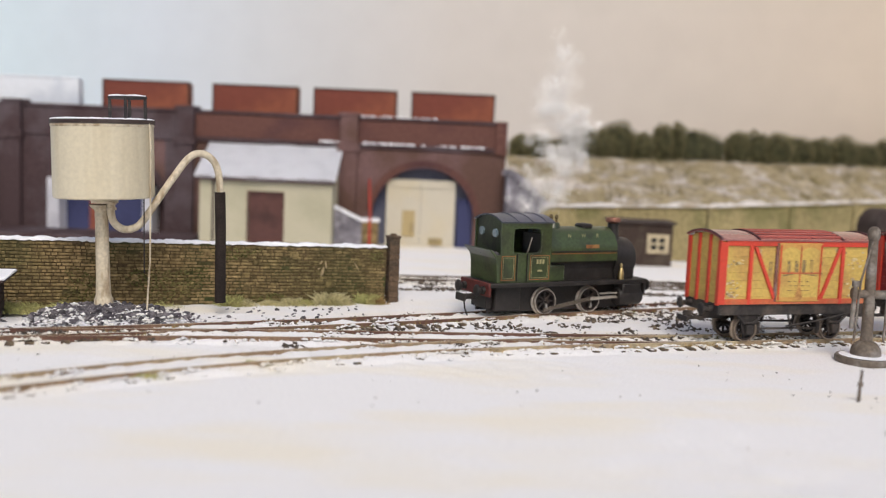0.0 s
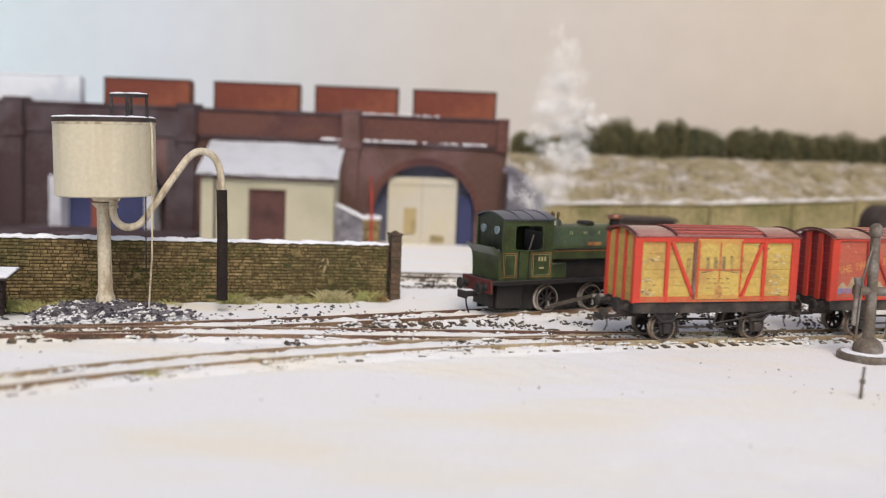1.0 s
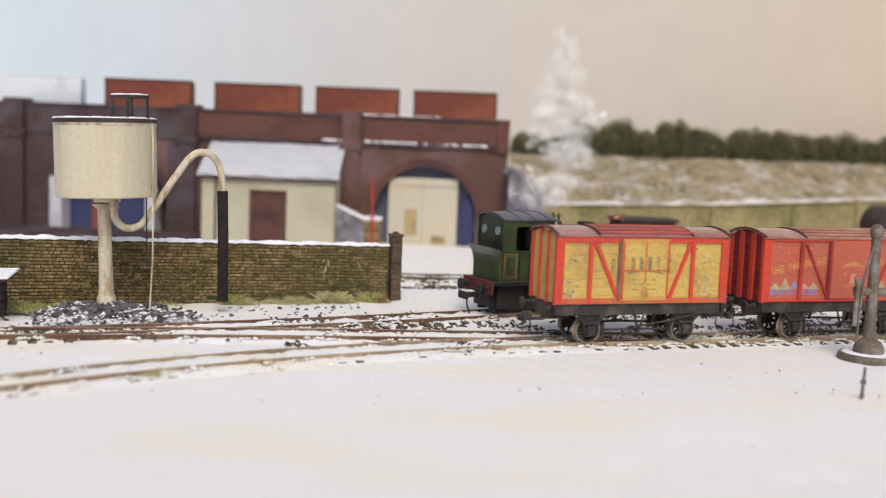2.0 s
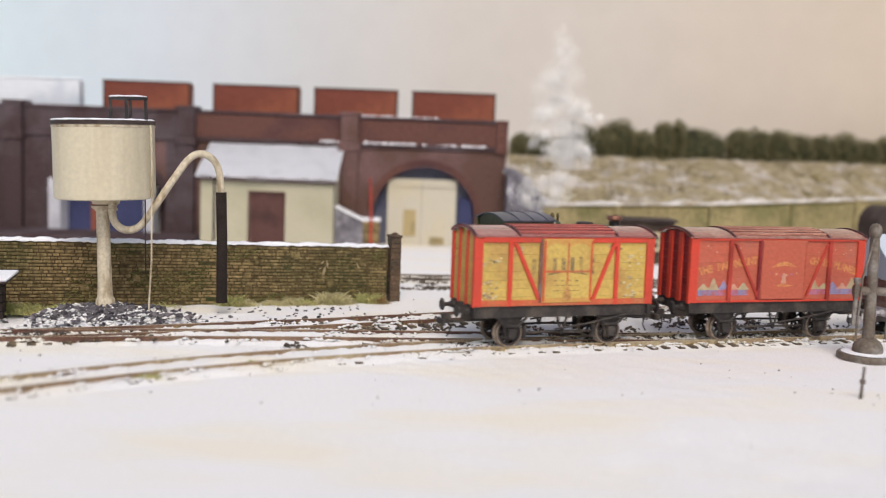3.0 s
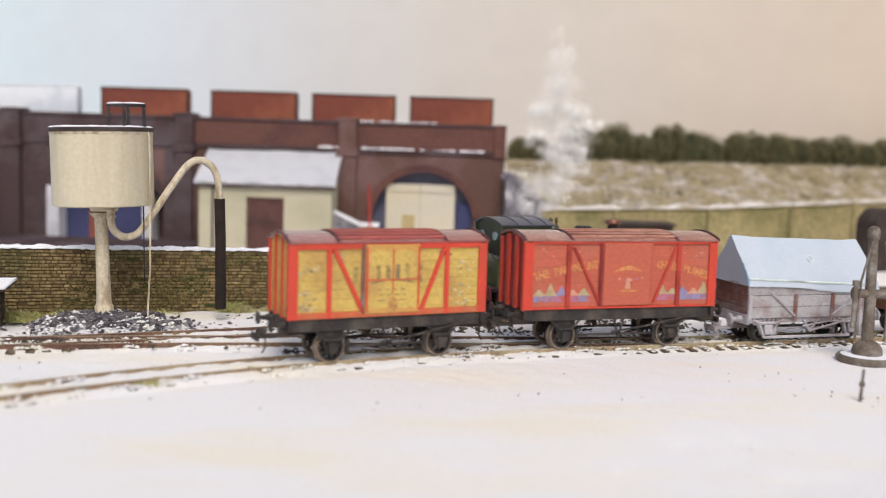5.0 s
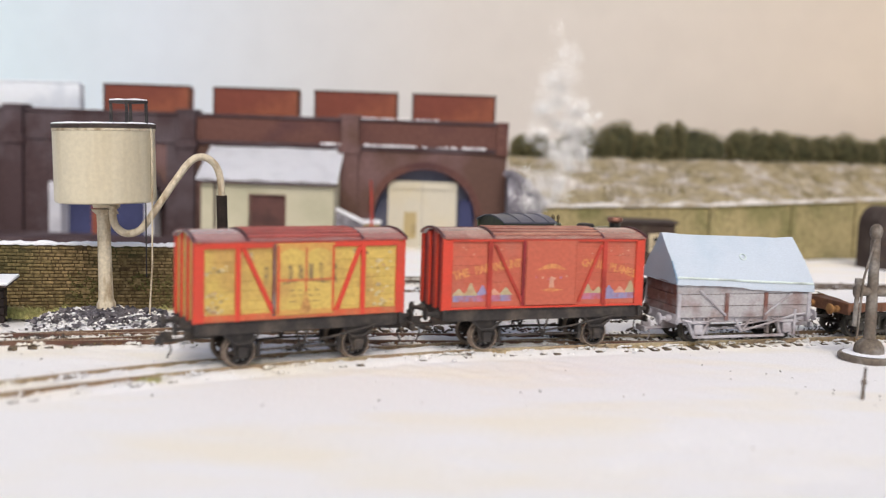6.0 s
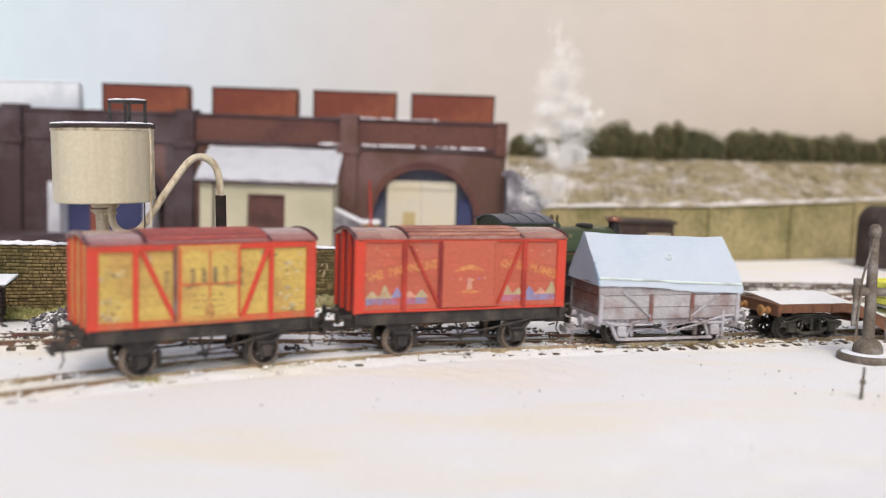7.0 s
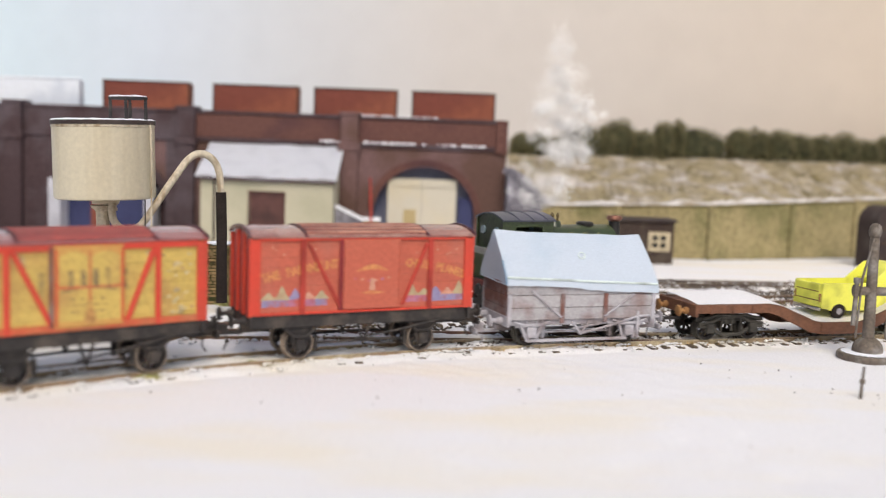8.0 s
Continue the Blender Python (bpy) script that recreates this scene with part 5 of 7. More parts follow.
    box(bm, -half + 2, half - 2, -11.5, 11.5, beam_z - 2.2, beam_z - 0.1)
    part("floor", bm, mat, w)
    return [wheelset(w, x, tyre=tyre) for x in (-wheelbase / 2, wheelbase / 2)]


def decal(name, outline, mat, parent, y, label=""):
    """A thin painted shape on a wagon's side."""
    bm = bmesh.new()
    prism(bm, outline, y - 0.07, y + 0.03)
    return part(name, bm, mat, parent, label, smooth=0)


def words(text, size, mat, parent, x, y, z, turn=0.0, squash=1.0, name="lettering", bold=0.0):
    """Painted words that face -y, made into a mesh."""
    cu = bpy.data.curves.new(name, "FONT")
    cu.body, cu.size, cu.extrude, cu.align_x, cu.resolution_u, cu.offset = text, size, 0.05, "CENTER", 2, bold
    tmp = bpy.data.objects.new(name, cu)
    me = bpy.data.meshes.new_from_object(tmp)
    bpy.data.objects.remove(tmp)
    me.transform(Matrix.Scale(0.001, 4) @ Matrix.Translation((x, y, z)) @ Matrix.Rotation(radians(turn), 4, "Y") @ Matrix.Rotation(radians(90), 4, "X") @ Matrix.Scale(squash, 4, (1, 0, 0)))
    me.materials.clear()
    me.materials.append(mat)
    ob = new(name, me)
    ob.parent = parent
    return ob


def arch_pts(n, half, rise, z):
    return [(-half + 2 * half * i / n, z + rise * (1 - ((2 * i / n) - 1) ** 2)) for i in range(n + 1)]


def van(name_label, length, wheelbase, board, door_mat, frame_mat, end_mat, rib_mat, posts, door_span):
    """A covered van: boarded sides with framing, sliding door, ribbed arched roof."""
    w = thing("covered_van", at(0, 0, RAIL_Z), name_label, "railway wagon", "wagons of the train")
    h, z0, z1, hw = length / 2, 19.4, 50.4, 14.2
    sets = running_gear(w, h, z0, wheelbase, UNDER, UNDER, WORN_TYRE, 5.6)
    da, db = door_span
    bm = bmesh.new()
    box(bm, -h + 0.6, h - 0.6, -hw + 1.1, hw - 1.1, z0, z1)
    part("body", bm, board, w, smooth=0)
    n = 8
    for s in (-1, 1):
        for k in range(n):
            a, b = z0 + (z1 - z0) * k / n, z0 + (z1 - z0) * (k + 1) / n
            bm = bmesh.new()
            g, r = (0.03, 0.10) if board is VAN_YELLOW else (0.02, 0.06)
            box(bm, -h + 0.4, h - 0.4, s * (hw - 0.75) - 0.4, s * (hw - 0.75) + 0.4, a + g, b - g, r)
            part("board", bm, board, w, smooth=0)
            bm = bmesh.new()
            box(bm, s * (h - 0.55) - 0.4, s * (h - 0.55) + 0.4, -hw + 1.0, hw - 1.0, a + 0.06, b - 0.06, 0.12)
            part("end_board", bm, end_mat, w, smooth=0)
        # end posts and gable
        for y in (-hw + 0.7, -4.7, 4.7, hw - 0.7):
            bm = bmesh.new()
            wid = (1.05 if board is VAN_YELLOW else 1.9) if abs(y) < 10 else 1.4
            box(bm, s * (h + 0.1) - 0.6, s * (h + 0.1) + 0.6, y - wid, y + wid, z0 - 0.6, z1 + (2.2 if abs(y) < 10 else 0.2), 0.25)
            part("end_post", bm, frame_mat, w, smooth=0)
        bm = bmesh.new()
        pts = arch_pts(12, hw - 1.0, 2.8, z1)
        for (ya, za), (yb, zb) in zip(pts, pts[1:]):
            vs = [bm.verts.new((s * (h - 0.3), y, z)) for y, z in ((ya, z1 - 0.2), (yb, z1 - 0.2), (yb, zb), (ya, za))]
            bm.faces.new(vs)
        bmesh.ops.solidify(bm, geom=bm.faces[:], thickness=0.8)
        part("gable", bm, end_mat, w, smooth=0)
        # side framing
        y = s * (hw + 0.15)
        for u in (0.0, posts[0], posts[1], 0.97):
            bm = bmesh.new()
            x = -h + u * length
            wide = 0.03 * length * (1.3 if u in (0.0, 0.97) else 0.75)
            x -= wide * 0.23 if u == 0.97 else 0.0
            box(bm, x, x + wide, y - 0.6, y + 0.6, z0 - 0.2, z1 - 0.5, 0.2)
            part("side_post", bm, RED_PAINT if board is VAN_BRICK and 0.1 < u < 0.9 else frame_mat, w, smooth=0)
        for za, zb in ((z0 - 0.1, z0 + 2.5), (z1 - 2.4, z1 + 0.1)):
            if board is VAN_BRICK:
                za, zb = (za, z0 + 0.8) if za < 30 else (z1 - 1.1, zb)
            bm = bmesh.new()
            box(bm, -h + 0.03 * length, h - 0.03 * length, y - 0.45, y + 0.45, za, zb, 0.15)
            part("side_rail", bm, WORN_ORANGE if za < 30 and board is VAN_YELLOW else frame_mat, w, smooth=0)
        for xa, xb in ((posts[0] + 0.036, da - 0.008), (posts[1] - 0.006, db + 0.016)):
            bm = bmesh.new()
            a, b = Vector((-h + xa * length, y, z1 - 2.6)), Vector((-h + xb * length, y, z0 + 2.2))
            wid = 1.0 if board is VAN_YELLOW else 0.75
            prism(bm, [(a.x - wid, a.z), (a.x + wid, a.z), (b.x + wid, b.z), (b.x - wid, b.z)], y - 0.5, y + 0.5, 0.15)
            part("brace", bm, frame_mat if board is VAN_YELLOW else RED_PAINT, w, smooth=0)
        bm = bmesh.new()
        xa, xb = -h + da * length, -h + db * length
        box(bm, xa, xb, y - 0.9, y + 0.9, z0 + 1.2, z1 - 0.6, 0.25)
        door = part("sliding_door", bm, door_mat, w, "closed sliding door", smooth=0)
        yd = y + s * 0.95
        for a, b, c, d in ((xa + 0.3, xa + 1.0, z0 + 2, z1 - 1.5), ((xa + xb) / 2 - 0.25, (xa + xb) / 2 + 0.25, z0 + 2.4, z1 - 2), (xb - 0.9, xb - 0.3, z0 + 2, z1 - 1.5), (xa + 1, xb - 0.9, z0 + 1.6, z0 + 2.6), (xa + 1, xb - 0.9, z0 + 15.5, z0 + 16.1)):
            if d - c < 0.8 or abs(a + b - xa - xb) < 0.1:
                continue
            bm = bmesh.new()
            box(bm, a, b, yd - 0.25, yd + 0.25, c, d)
            part("door_bead", bm, frame_mat if board is VAN_YELLOW else door_mat, door, smooth=0)
        if board is VAN_YELLOW:
            for pa, pb in ((xa + 1.5, (xa + xb) / 2 - 0.5), ((xa + xb) / 2 + 0.5, xb - 1.4)):
                for zc, zd, rise in ((z0 + 3.4, z0 + 15.4, 0.0), (z0 + 16.3, z1 - 4.6, 2.0)):
                    bm = bmesh.new()
                    top = [(pb + (pa - pb) * i / 8, zd + rise * math.sin(math.pi * i / 8)) for i in range(9)] if rise else [(pb, zd), (pa, zd)]
                    prism(bm, [(pa, zc), (pb, zc)] + top, min(y + s * 0.8, y + s * 0.925), max(y + s * 0.8, y + s * 0.925))
                    part("door_panel", bm, VAN_YELLOW, door, "pale yellow panel", smooth=0)
        # dark strip painted in for the shadow gap at the door's edge
        bm = bmesh.new()
        box(bm, xa - 1.5, xa - 0.1, y - 0.5, y + 0.5, z0 + 1.2, z1 - 0.6)
        part("door_jamb", bm, VAN_SHADE_RED if board is VAN_BRICK else RUST_AND_SHADE, w, "painted shadow strip beside the door", smooth=0)
    # roof
    def shell(xa, xb, lift, thick, half=hw + 1.0, n=18, y_from=-1.0, y_to=1.0):
        bm = bmesh.new()
        rows = []
        for i in range(n + 1):
            u = y_from + (y_to - y_from) * i / n
            rows.append([(half * u, z1 + lift + 3.2 * (1 - u * u)), (half * u, z1 + lift + thick + 3.2 * (1 - u * u))])
        prev = None
        for (ya, za), (yb, zb) in rows:
            ring = [bm.verts.new(p) for p in ((xa, ya, za), (xb, ya, za), (xb, yb, zb), (xa, yb, zb))]
            if prev:
                for k in range(4):
                    bm.faces.new((prev[k], prev[(k + 1) % 4], ring[(k + 1) % 4], ring[k]))
            else:
                bm.faces.new(ring)
            prev = ring
        bm.faces.new(prev[::-1])
        return bm
    roof = part("roof", shell(-h - 1.2, h + 1.2, 0.1, 0.8), ROOF_MAROON if board is VAN_YELLOW else ROOF_BROWN, w, "arched maroon roof")
    for x in (-h - 1.0, -h * 0.55, h * 0.55, h + 0.2):
        part("roof_rib", shell(x - 0.1, x + 0.9, 0.5, 0.9, hw + 1.15), ROOF_RIB, roof)
    for u in (-0.82, -0.60, -0.36, -0.1, 0.2, 0.5, 0.8):
        part("roof_batten", shell(-h * 0.55 + 0.9, h * 0.55, 1.0, 0.6, hw + 1.0, 4, u - 0.045, u + 0.045), ROOF_BATTEN if board is VAN_YELLOW else ROOF_TAN, roof)
    part("roof_hatch", shell(-h * 0.54, h * 0.54, 0.6, 0.5, hw + 1.0, 12, -0.86, 0.86), ROOF_RIB, roof)
    return w, sets


YELLOW_VAN, yellow_wheels = van("mustard-yellow boarded van with scarlet framing and maroon roof", 89.4, 50.4, VAN_YELLOW, DOOR_YELLOW, VAN_RED, VAN_YELLOW, ROOF_RIB, (0.178, 0.778), (0.364, 0.642))
RED_VAN, red_wheels = van("scarlet boarded van with faded fairground pictures and maroon roof", 99.2, 55.6, VAN_BRICK, VAN_BRICK, VAN_RED, VAN_SHADE_RED, ROOF_RIB, (0.207, 0.785), (0.392, 0.652))


def yellow_marks():
    """Worn writing and floral patches on the yellow van."""
    y = -15.32
    for k, x in enumerate((-17.0, -11.8, -7.4, -3.0, 1.4, 5.9, 12.4)):
        hgt = (8.6, 7.4, 6.8, 6.2, 6.6, 7.2, 8.2)[k]
        foot = 34.9 - 0.012 * (x + 1) ** 2
        decal("worn_letter", [(x, foot), (x + 1.9, foot), (x + 1.9, foot + hgt), (x, foot + hgt)], INK, YELLOW_VAN, y if -11.5 < x < 11.5 else -13.92)
    decal("underline", [(-10, 33.2), (0, 34.6), (10, 33.2), (10, 33.9), (0, 35.2), (-10, 33.9)], INK, YELLOW_VAN, y)
    for x in (-6.5, -3, 0.6, 4.2):
        decal("worn_letter", [(x, 30.4), (x + 1.6, 30.4), (x + 1.6, 31.0), (x, 31.0)], INK, YELLOW_VAN, y)
    for za, zb in ((26.0, 26.35), (28.4, 28.75)):
        decal("panel_line", [(-6.5, za), (6.5, za), (6.5, zb), (-6.5, zb)], INK, YELLOW_VAN, y)
    decal("mid_line", [(-11.0, 34.5), (11.6, 34.5), (11.6, 35.2), (-11.0, 35.2)], WORN_ORANGE, YELLOW_VAN, y - 0.05, "worn red line across the door")
    decal("joint_line", [(-0.1, 22.2), (0.6, 22.2), (0.6, 48.2), (-0.1, 48.2)], WORN_ORANGE, YELLOW_VAN, y - 0.1, "worn red joint down the door")
    decal("rust_stain", [(-2.6, 21.6), (3.2, 21.6), (2.2, 24.0), (1.2, 27.5), (0.7, 30.0), (-0.4, 30.5), (-0.9, 26.5), (-2.0, 23.6)], DOOR_STAIN, YELLOW_VAN, y - 0.14, "rusty stain")
    rng = random.Random(44)
    for cx, cz in ((-36.5, 29), (-34.5, 39.5), (33.5, 29.5), (34, 41), (-24.5, 45.5), (24, 46), (-37, 24), (34, 24.5)):
        for _ in range(14):
            a, b, s = cx + rng.gauss(0, 2), cz + rng.gauss(0, 1.5), rng.uniform(0.4, 1.15)
            ring = [(a + s * math.cos(k) * rng.uniform(0.6, 1.3), b + s * 0.7 * math.sin(k) * rng.uniform(0.6, 1.3)) for k in (0, 1.05, 2.1, 3.14, 4.2, 5.2)]
            decal("flower_patch", ring, rng.choice([PRINT_WHITE, PRINT_WHITE, PRINT_GREEN, INK]), YELLOW_VAN, -13.92)


yellow_marks()


def red_marks():
    """Arched gold words, striped tents along the foot and a roundabout on the door."""
    y = -13.92
    for i, ch in enumerate("THE PARAMOUNT"):
        u = i / 12
        if ch != " ":
            words(ch, 5.0, GOLD, RED_VAN, -43.2 + 29.6 * u, y, 32.8 + 6.8 * u - 1.6 * u * u, -15 + 8 * u, 0.84, bold=0.26)
    for i, ch in enumerate("CHAIR PLANES"):
        u = i / 11
        if ch != " ":
            words(ch, 5.0, GOLD, RED_VAN, 19.2 + 25.6 * u, y, 37.8 - 1.8 * u - 3.4 * u * u, 6 + 9 * u, 0.84, bold=0.26)
    for base in (-44.8, 18.6):
        for k in range(5):
            x, m = base + 5.6 * k, (PRINT_BLUE, PRINT_BLUE, PRINT_PURPLE, PRINT_PURPLE, PRINT_BLUE)[(k + (2 if base > 0 else 0)) % 5]
            decal("tent_picture", [(x, 22.6), (x + 5.4, 22.6), (x + 5.4, 25.6), (x, 25.6)], m, RED_VAN, y)
            hh = (2.2, 4.8, 3.6, 2.0, 2.6)[(k + (2 if base > 0 else 0)) % 5]
            decal("tent_picture", [(x - 0.7, 25.4), (x + 6.1, 25.4), (x + 4.4, 26.2 + hh * 0.35), (x + 3.0, 26.3 + hh), (x + 2.4, 26.3 + hh), (x + 1.0, 26.2 + hh * 0.35)], (PRINT_GREEN, PRINT_GREEN, PRINT_BLUE, PALE_PRINT, PRINT_GREEN)[k], RED_VAN, y - 0.03 - 0.03 * (k % 2))
        rng = random.Random(int(base + 100))
        for _ in range(5):
            a, b = base + rng.uniform(2, 26), rng.uniform(42, 47)
            decal("star", [(a - 0.5, b), (a, b + 0.5), (a + 0.5, b), (a, b - 0.5)], PALE_PRINT, RED_VAN, y)
    yd = -15.27
    cx = 2.2
    decal("roundabout_top", [(cx - 7, 36.4), *[(cx - 7 + 14 * i / 10, 36.8 + 2.6 * math.sin(math.pi * i / 10)) for i in range(11)], (cx + 7, 36.4), (cx, 37.3)], GOLD, RED_VAN, yd)
    decal("roundabout_mast", [(cx - 1.4, 28.4), (cx + 1.4, 28.4), (cx + 0.7, 33.5), (cx - 0.7, 33.5)], PALE_PRINT, RED_VAN, yd)
    decal("roundabout_foot", [(cx - 6, 27.4), (cx, 26.6), (cx + 6, 27.4), (cx, 28.3)], GOLD, RED_VAN, yd)
    for k in range(6):
        x = cx - 7.5 + 3 * k
        decal("chair", [(x - 0.6, 31.8 + 0.5 * abs(k - 2.5)), (x + 0.6, 31.8 + 0.5 * abs(k - 2.5)), (x + 0.6, 32.8 + 0.5 * abs(k - 2.5)), (x - 0.6, 32.8 + 0.5 * abs(k - 2.5))], PALE_PRINT if k % 2 else PRINT_PURPLE, RED_VAN, yd)


red_marks()


def tarp_wagon():
    w = thing("sheeted_wagon", at(0, 0, RAIL_Z), "grey plank wagon under a pale blue canvas sheet", "railway wagon", "wagons of the train")
    h, z0, z1, hw = 37.7, 12.6, 29.6, 15.2
    sets = running_gear(w, h, z0 + 2.0, 50, GREY_IRON, GREY_IRON, BOGIE)
    bm = bmesh.new()
    box(bm, -h + 1, h - 1, -hw + 1, hw - 1, z0, z1 - 1)
    part("body", bm, RUST_AND_SHADE, w, smooth=0)
    for s in (-1, 1):
        for k in range(3):
            a = z0 + k * (z1 - z0) / 3
            b = a + (z1 - z0) / 3
            bm = bmesh.new()
            box(bm, -h, h, s * (hw - 0.6) - 0.5, s * (hw - 0.6) + 0.5, a + 0.1, b - 0.1, 0.2)
            part("side_plank", bm, GREY_WOOD, w, smooth=0)
            bm = bmesh.new()
            box(bm, s * (h - 0.6) - 0.5, s * (h - 0.6) + 0.5, -hw + 1.2, hw - 1.2, a + 0.1, b - 0.1, 0.2)
            part("end_plank", bm, RUST_AND_SHADE, w, smooth=0)
        y = s * (hw + 0.2)
        for x in (-h + 1.0, -10.5, 11.5, h - 1.0):
            bm = bmesh.new()
            box(bm, x - 1.0, x + 1.0, y - 0.5, y + 0.5, z0 - 1.5, z1 - 5.0, 0.2)
            part("stanchion", bm, RUST_AND_SHADE if abs(x) < 20 else GREY_IRON, w, smooth=0)
        for a, b in ((-26, -11), (26, 11)):
            bm = bmesh.new()
            sweep(bm, [(a, y + s * 0.3, z1 - (3.5 if a < 0 else 5.5)), (b, y + s * 0.3, z0 + 1.2)], 0.55, 6)
            part("brace", bm, GREY_IRON, w)
        bm = bmesh.new()
        box(bm, -27, 24, s * 14.2 - 0.5, s * 14.2 + 0.5, 2.4, 3.8, 0.2)
        for xa, xb in ((-31, -27), (-19, -23), (19, 22), (31, 27)):
            sweep(bm, [(xa, s * 14.0, z0 - 1.2), (xa * 0.6 + xb * 0.4, s * 14.2, 8.4), (xb, s * 14.2, 3.0)], 0.75, 6)
        for xa in (-4.5, 4.5):
            rod(bm, (xa, s * 13.6, z0 - 0.8), (0, s * 14.0, 5.4), 0.6, seg=6)
        part("brake_frame", bm, GREY_IRON, w)
        bm = bmesh.new()
        sweep(bm, [(0, s * 14.6, 6.0), (14, s * 14.8, 9.2), (29, s * 15.0, 13.4), (35, s * 15.0, 13.8)], 0.6, 6)
        box(bm, 28.2, 29.6, s * 15.2 - 0.5, s * 15.2 + 0.5, 3.0, 16.0, 0.2)
        part("hand_brake", bm, GREY_IRON, w)
        for x0 in (-25, 25):
            bm = bmesh.new()
            sweep(bm, [(x0 - 9, s * 14.4, z0 - 0.6), (x0 - 4, s * 14.6, 10.2), (x0 + 4, s * 14.6, 10.2), (x0 + 9, s * 14.4, z0 - 0.6)], [0.5, 0.8, 0.8, 0.5], 6)
            for k in (-2, -1, 0, 1, 2):
                rod(bm, (x0 + 2.8 * k, s * 14.4, z0), (x0 + 2.6 * k, s * 14.5, 10.4 + 0.25 * k * k), 0.4, seg=6)
            box(bm, x0 - 2.4, x0 + 2.4, s * 14.4 - 1.0, s * 14.4 + 1.0, 4.4, 9.4, 0.5)
            part("axle_box", bm, GREY_IRON, w)
    # sheet: a ridge tent with soft sides and shallow folds, one cloth with a hem
    bm = bmesh.new()
    half_prof = [(-hw - 1.0, 24.2), (-hw - 0.8, 26.5), (-hw - 0.3, 28.4), (-hw + 0.5, 30.4), (-13.0, 33.5), (-11.1, 37.4), (-8.6, 41.0), (-5.9, 44.5), (-3.1, 48.0), (-0.4, 51.4)]
    prof = half_prof + [(-y, z) for y, z in half_prof[::-1]]
    stations = [-1.0, -0.985, -0.95, -0.9] + [-0.84 + 0.06 * i for i in range(26)] + [0.71, 0.76, 0.82, 0.9, 0.97, 1.0]
    rows = []
    for u in stations:
        x = u * (h + 1.2)
        ring = []
        for k, (y, z) in enumerate(prof):
            up = (z - 22.4) / 28.2
            pull = x - (0.105 * (h + 1) * max(0.0, up - 0.22) if u > 0.6 else 0.02 * (h + 1) * up if u < -0.9 else 0)
            sag = -0.25 * math.sin(u * 5 + k * 0.5) * (1.3 - up) + 0.5 * wave(x, k * 5, 0.06, 2) * (1.2 - up)
            if up > 0.9:
                sag -= 0.7 * (1 - u * u) + 0.25 * wave(x, 3, 0.09, 6)
            fold = (0.42 * wave(x, z * 0.35, 0.13, 4) + 0.3 * wave(x + z * 0.6, z, 0.09, 14)) * (1.0 if -0.9 < u < 0.9 and up < 0.95 else 0.15)
            hem = 0.35 * wave(x, 0, 0.2, 9) if z < 25 else 0.0
            ring.append(bm.verts.new((pull, y + (fold if y < 0 else -fold), z + sag + hem + 2.7 * (1 - u) * max(0.0, 1 - up * 1.3) - 1.0 * u * up)))
        rows.append(ring)
    for a, b in zip(rows, rows[1:]):
        for k in range(len(prof) - 1):
            bm.faces.new((a[k], b[k], b[k + 1], a[k + 1]))
    for ring, side in ((rows[0], -1), (rows[-1], 1)):
        # end flaps with an upright pleat
        n = len(ring)
        mid = []
        for k in range(n // 2 - 1):
            p, q = ring[k].co, ring[n - 1 - k].co
            dent = 1.5 * (1 - k / (n // 2 - 1))
            mid.append([ring[k]] + [bm.verts.new(p.lerp(q, t) + Vector((-side * dent * math.sin(math.pi * t) + side * 0.7 * math.sin(t * 19 + 0.4) * (1 - t) * t * 4 * dent / 1.5, 0, 0))) for t in (0.15, 0.3, 0.5, 0.7, 0.85)] + [ring[n - 1 - k]])
        mid.append([ring[n // 2 - 1]] * 4 + [ring[n // 2]] * 3)
        for ra, rb in zip(mid, mid[1:]):
            for i in range(6):
                quad = list(dict.fromkeys((ra[i], ra[i + 1], rb[i + 1], rb[i])))
                if len(quad) > 2:
                    bm.faces.new(quad)
    for a, b in zip(rows, rows[1:]):
        bm.faces.new((a[0], a[-1], b[-1], b[0]))
    bmesh.ops.remove_doubles(bm, verts=bm.verts, dist=0.001)
    edge = []
    for (y, z) in prof[:6]:
        up = (z - 22.4) / 28.2
        edge.append((-h - 1.3 - 0.02 * (h + 1) * up, y - 0.15, z + 5.4 * max(0.0, 1 - up * 1.3) + 1.0 * up))
    sheet = part("sheet", bm, CANVAS, w, "pale blue canvas sheet", smooth=35)
    bm = bmesh.new()
    sweep(bm, edge, [0.55, 0.55, 0.5, 0.45, 0.42, 0.4], 6)
    part("seam", bm, CANVAS_SEAM, sheet, "dark blue corded seam")
    for s in (-1, 1):
        bm = bmesh.new()
        sweep(bm, [(-h - 0.8, s * (hw + 0.6), 32.4), (-12, s * (hw + 0.5), 31.0), (12, s * (hw + 0.5), 29.8), (h + 0.4, s * (hw + 0.5), 28.6)], 0.6, 6)
        part("rope", bm, CANVAS_LINE, sheet)
    bm = bmesh.new()
    m = Matrix.Translation((1, -9.2, 41.4)) @ Matrix.Rotation(radians(53.5), 4, "X")
    lathe(bm, [(1.4, 0), (1.9, 0), (1.9, 0.25), (1.4, 0.25), (1.4, 0)], 20, m)
    box(bm, 0.3, 1.3, -0.9, -0.4, 0, 0.25, 0, m)
    part("round_mark", bm, CANVAS_LINE, sheet, "small round white mark")
    return w, sets


TARP_WAGON, tarp_wheels = tarp_wagon()


